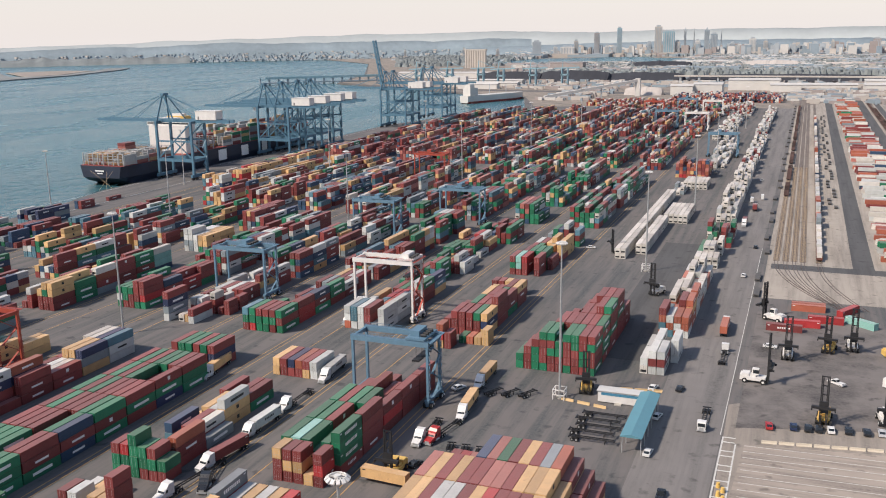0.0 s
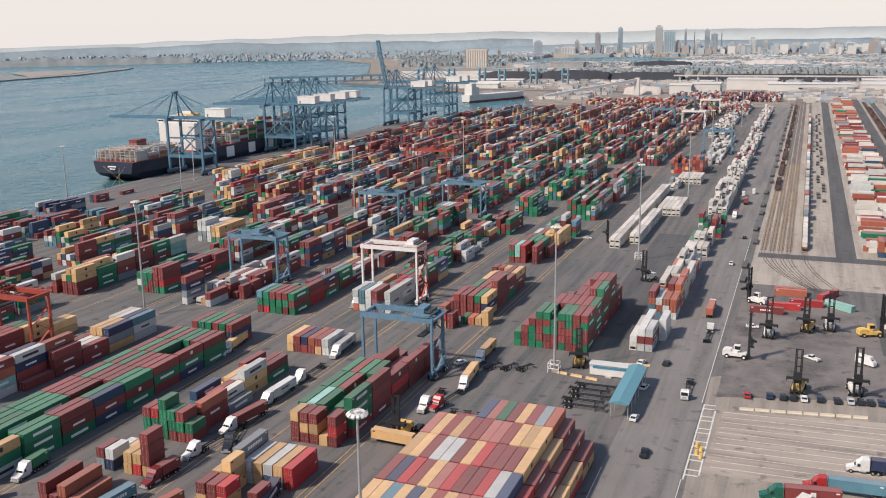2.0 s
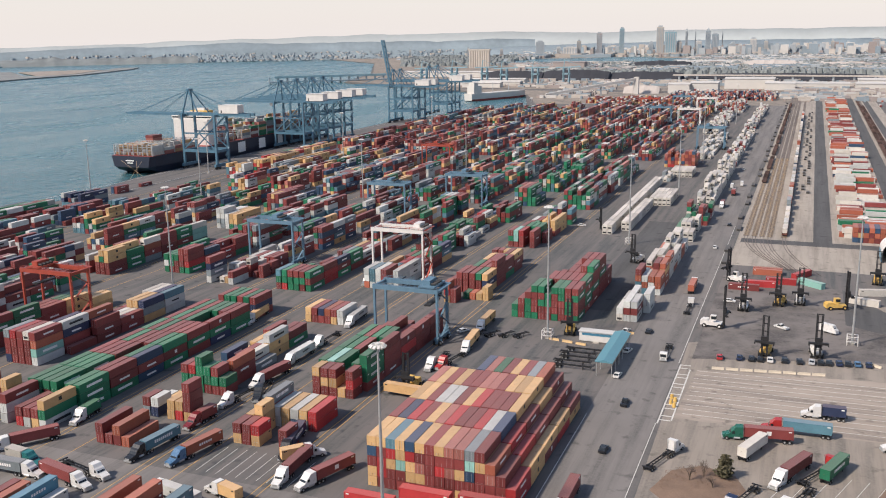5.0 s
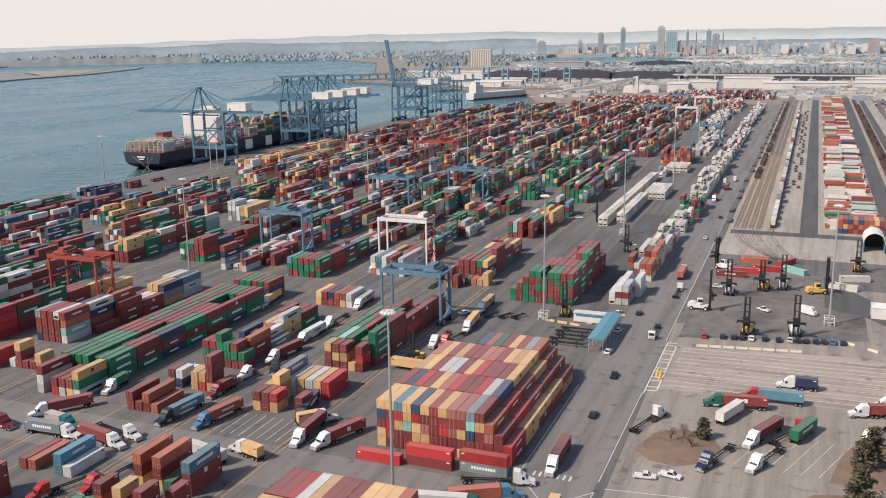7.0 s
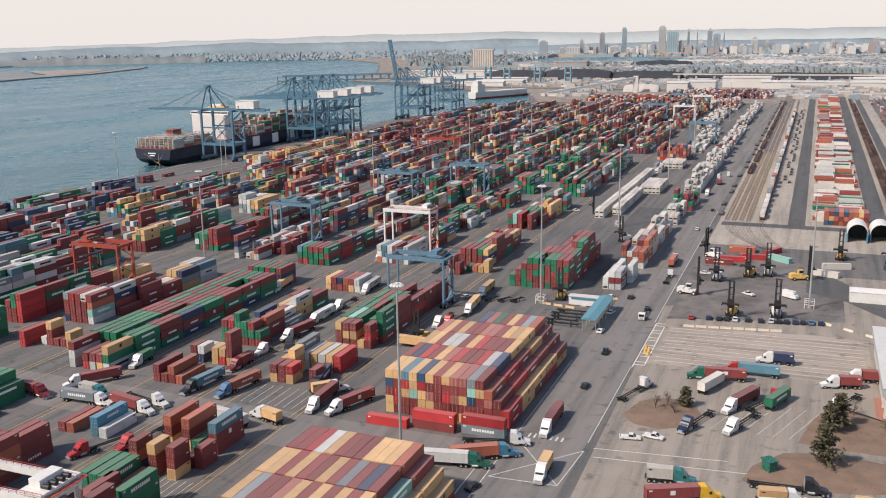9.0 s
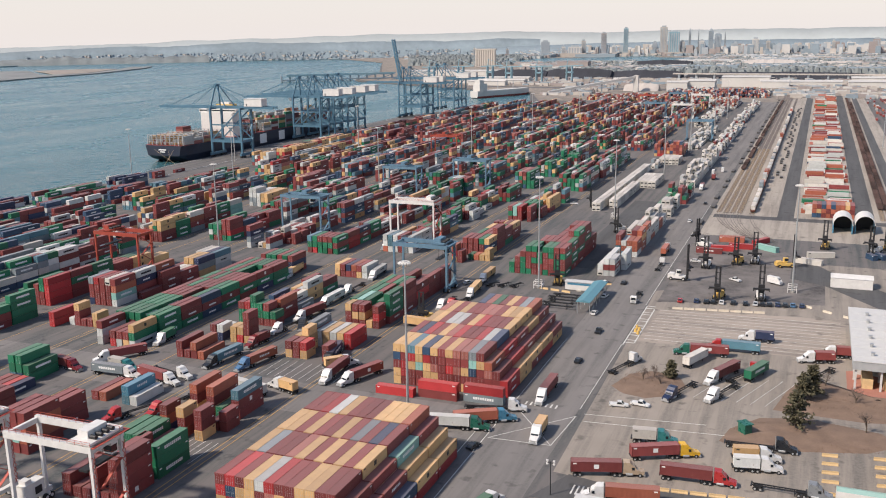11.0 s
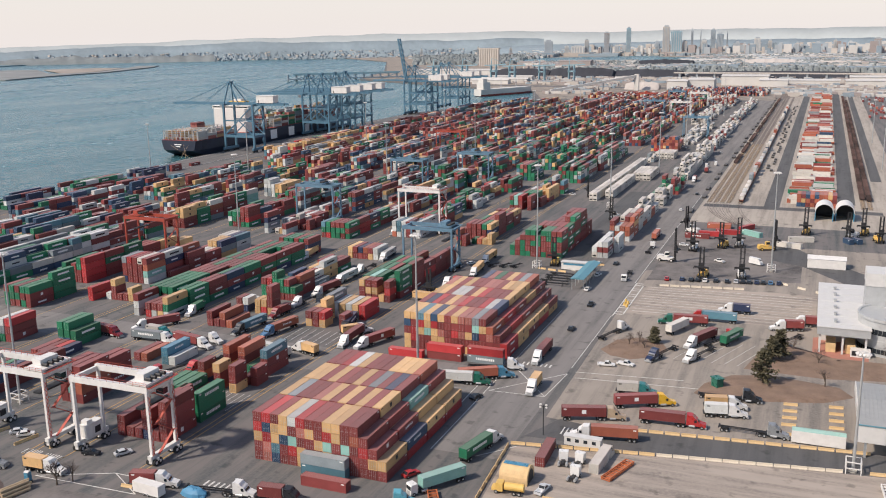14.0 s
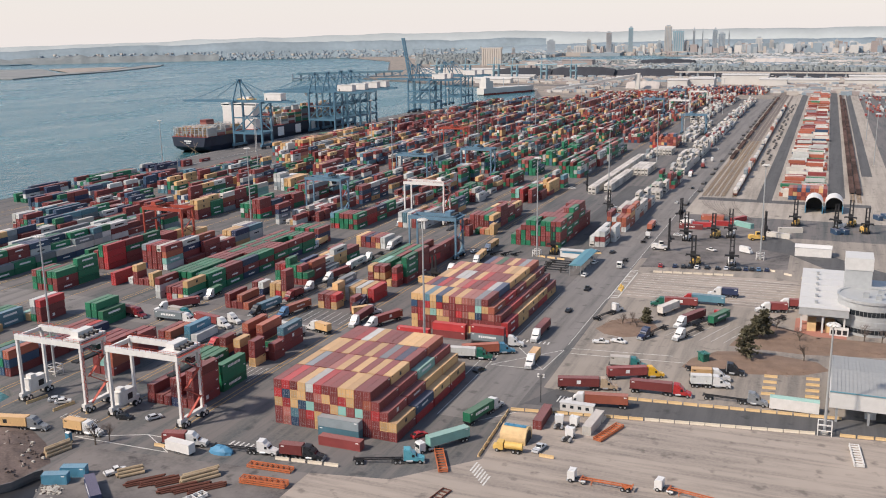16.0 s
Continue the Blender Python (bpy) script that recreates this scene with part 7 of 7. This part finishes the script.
for k in range(4200):                      # houses scattered up the far ridge
    a, v = rh.uniform(-50, 13.5), rh.random()
    crest = 60 + 49 * math.sin(min(1, (a + 52) / 66 * 1.9) * math.pi / 2)
    x, y_ = bearing(a, 4580 + 161 * v)
    z, w = crest * v * 0.82, rh.uniform(3, 10)
    houses.box(x - w, x + w, y_ - 4, y_ + 4, z - 20, z + rh.uniform(1, 4), rh.choice((0, 1, 3, 3, 3)))
tagged(part("distant_buildings", houses, HAZE_CITY), "hazy distant roofs and buildings of the city", "buildings", kind="stuff")
woods = M()
for k in range(9000):
    a = rh.uniform(-24, 13)
    d = rh.uniform(2350, 4450)
    x, y_ = bearing(a, d)
    if -1050 < x < -380 and 3000 < y_ < 3950 or a < -16 and d < 3200:
        continue
    r_, h = rh.uniform(5, 15), rh.uniform(6, 15)
    n6 = [(x + r_ * rh.uniform(0.6, 1.2) * math.cos(1.0472 * i), y_ + r_ * rh.uniform(0.6, 1.2) * math.sin(1.0472 * i)) for i in range(6)]
    woods.add([(u, v, -1) for u, v in n6] + [(u * 0.6 + x * 0.4, v * 0.6 + y_ * 0.4, h * rh.uniform(0.7, 1)) for u, v in n6] + [(x, y_, h)],
              [(i, (i + 1) % 6, 6 + (i + 1) % 6, 6 + i) for i in range(6)] + [(6 + i, 6 + (i + 1) % 6, 12) for i in range(6)])
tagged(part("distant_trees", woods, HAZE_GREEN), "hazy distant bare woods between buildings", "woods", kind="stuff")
setting("water_inner_harbour", M().slab([(-1090, 3130), (-855, 3300), (-500, 3330), (-250, 3500), (-260, 3700), (-560, 3760), (-640, 3980), (-1010, 3760), (-1200, 3400)], -1, 0.5), WATER, "pale strip of inner harbour water", "water")
ground_mid = setting("ground_beyond", M().slab([(-700, 1720), (600, 1560), (3000, 1560), (3000, 4800), (-2150, 4800), (-2097, 3860), (-1560, 3230), (-1140, 2345), (-990, 1905)], -1, 0.25), FAR_LAND, "hazy industrial land beyond the yard", "ground")
silo = thing("grain_silo", "tall pale concrete grain silo bank", "silo")
for k in range(9):
    part("silo_tube", M().tube((-990 + 7.6 * k, 2740, -1), (-990 + 7.6 * k, 2740, 54), 4.6, n=12), HAZE_CITY[1], silo)
part("head_house", M().box(-996, -924, 2736, 2750, 54, 58), HAZE_CITY[1], silo)


def heap(name, x0, x1, y_, half, h, mat, label, seed):
    m, r, n = M(), random.Random(seed), 28
    for k in range(n + 1):
        x = x0 + (x1 - x0) * k / n
        e = math.sin(math.pi * min(1, max(0, k / n))) ** 0.12
        top = h * e * (0.86 + 0.1 * noise.noise(Vector((k * 0.35, seed, 0))))
        m.v += [(x, y_ - half * e, -1), (x, y_ - 2, top), (x, y_ + 6, top), (x, y_ + half * e, -1)]
    for k in range(n):
        for j in range(3):
            m.f.append((4 * k + j, 4 * k + j + 1, 4 * k + 5 + j, 4 * k + 4 + j)); m.m.append(0)
    return tagged(part(name, m, mat), label, "heap")


heap("coal_bank", -700, -545, 2010, 40, 25, COAL, "long black coal heap", 1)
heap("coal_bank", -560, -395, 2020, 42, 27, COAL, "long black coal heap", 2)
heap("coal_bank", -410, -240, 2035, 42, 22, COAL, "long black coal heap", 3)
heap("coal_bank", -245, 150, 2030, 40, 18, COAL, "long low black coal heap", 4)
heap("coal_bank", -470, -300, 2680, 50, 26, COAL, "dark sloping coal heap", 5)
heap("gravel_bank", -170, -20, 2720, 50, 26, PILE, "pale sloping gravel heap beyond the yard", 6)
heap("gravel_bank", 20, 160, 2760, 40, 18, PILE, "pale sloping gravel heap beyond the yard", 7)
heap("gravel_bank", -300, -180, 2700, 40, 14, PILE, "pale sloping gravel heap beyond the yard", 8)
heap("salt_dome", -292, -225, 1600, 22, 15, PILE, "pale dome-shaped salt heap", 9)
for nm, x0, x1, y0, y1, h in (("warehouse", -214, -178, 1596, 1630, 15), ("warehouse", -178, -132, 1610, 1650, 17), ("warehouse", -132, -46, 1735, 1790, 18), ("warehouse", -60, -10, 1700, 1740, 12), ("warehouse", -15, 80, 1760, 1800, 9),
                              ("warehouse", -640, -560, 1720, 1740, 9), ("warehouse", -700, -540, 1790, 1812, 8), ("warehouse", -960, -720, 2150, 2190, 12), ("warehouse", -690, -560, 1890, 1915, 8), ("warehouse", 90, 320, 1740, 1790, 10), ("warehouse", -660, -570, 2500, 2540, 24), ("warehouse", 100, 700, 1900, 1960, 9)):
    wh = thing(nm, "long pale distant harbour warehouse", "warehouse", "harbour warehouses")
    part("wall", M().box(x0, x1, y0, y1, -1, h), HAZE_CITY[0] if y0 < 2400 else HAZE_CITY[2], wh)
    part("roof", M().prism([(y0 - 1, h), ((y0 + y1) / 2, h + 2.5), (y1 + 1, h)], x0 - 1, x1 + 1, "x"), HAZE_CITY[0] if y0 < 2400 else HAZE_CITY[2], wh)
cv = thing("conveyor", "white inclined loading conveyor", "conveyor")
part("gallery", M().beam((-395, 1460, 4), (-262, 1565, 26), 5, 4), HAZE_CITY[0], cv)
part("transfer_house", M().box(-267, -259, 1561, 1569, -1, 29), HAZE_CITY[0], cv)
for u in (0.3, 0.6):
    part("trestle", M().beam((-395 + 133 * u, 1460 + 105 * u, -1), (-395 + 133 * u, 1460 + 105 * u, 4 + 22 * u), 2), HAZE_CITY[3], cv)
br = thing("viaduct", "long low road viaduct crossing behind the yard", "bridge")
part("deck", M().beam((-260, 2000, 13), (900, 1900, 13), 14, 2.5), HAZE_CITY[1], br)
for k in range(30):
    part("pier", M().box(-250 + 38 * k, -246 + 38 * k, 1994 - 3.2 * k, 2004 - 3.2 * k, -1, 12), HAZE_CITY[3], br)
rsx = thing("bulk_ship", "white ship with red boot stripe in the inlet", "ship", at=pose(-505, 1385, -2.6, 0, 0, -24))
hu = M()
for yy, hf, kz in ((0, 9, 1), (8, 11, -2), (110, 11, -2), (132, 5, -1), (142, 0.4, 3)):
    hu.v += [(-hf, yy, 12), (-hf * 0.95, yy, 3.2), (-hf * 0.85, yy, kz), (hf * 0.85, yy, kz), (hf * 0.95, yy, 3.2), (hf, yy, 12)]
for i in range(4):
    for j in range(5):
        hu.f.append((6 * i + j, 6 * i + j + 1, 6 * i + 7 + j, 6 * i + 6 + j)); hu.m.append(1 if j in (1, 2, 3) else 0)
    hu.f.append((6 * i + 5, 6 * i, 6 * i + 6, 6 * i + 11)); hu.m.append(0)
hu.f.append((0, 1, 2, 3, 4, 5)); hu.m.append(0)
part("hull", hu, [HAZE_CITY[0], HULL_RED], rsx)
part("deckhouse", M().box(-8, 8, 6, 24, 12, 24).box(-6, 6, 8, 18, 24, 30), HAZE_CITY[0], rsx)
part("mast", M().tube((0, 60, 12), (0, 60, 28), 0.5, n=6).tube((0, 100, 12), (0, 100, 26), 0.5, n=6), HAZE_CITY[3], rsx)
jt = thing("loading_pier", "long low loading pier with blue grey conveyor", "pier")
part("deck", M().beam((-1160, 1830, 2), (-930, 2010, 2), 14, 2.5), HAZE_CITY[4], jt)
part("gallery", M().beam((-1150, 1838, 13), (-940, 2002, 13), 5, 5), HAZE_CITY[5], jt)
for k in range(14):
    part("pile", M().box(-1160 + 16.5 * k - 1.5, -1160 + 16.5 * k + 1.5, 1829 + 12.9 * k, 1833 + 12.9 * k, -6, 13), HAZE_CITY[4], jt)
for k in range(6):
    x, y_ = -700 + 60 * k, 1870 + 25 * (k % 3)
    cr_ = thing("harbour_crane", "distant blue harbour crane", "crane", "distant cranes", at=pose(x - 60, y_ - 60, 0))
    part("tower", M().box(-7, -5, -5, 5, -1, 34).box(5, 7, -5, 5, -1, 34).box(-8, 8, -5, 5, 20, 23), HAZE_CITY[5], cr_)
    part("jib", M().beam((-22, 0, 34), (30, 0, 36), 2.2).beam((-4, 0, 50), (28, 0, 37), 0.7).beam((-4, 0, 50), (-6, 0, 34), 1.4), HAZE_CITY[5], cr_)
cl, rcl = M(), random.Random(41)
for k in range(2600):
    x, y_ = rcl.uniform(-640, 460), rcl.uniform(1430, 2200)
    if x < -400 and y_ < 1720 or -320 < x < -30 and y_ < 1800:
        continue
    w = rcl.choice((1.2, 2.5, 3, 6, 6, 9, 14))
    cl.box(x - w, x + w, y_ - 3, y_ + 3, -1, rcl.uniform(2.5, 6), rcl.choice((0, 1, 1, 2, 2, 3, 4)))
tagged(part("harbour_clutter", cl, HAZE_CITY), "parked vehicles, sheds and stores beyond the yard", "clutter", kind="stuff")
boats = thing("moored_barge", "low barge lying out on the water", "boat")
part("hull", M().box(-2050, -1995, 3610, 3620, -3, -0.5), HAZE_CITY[4], boats)
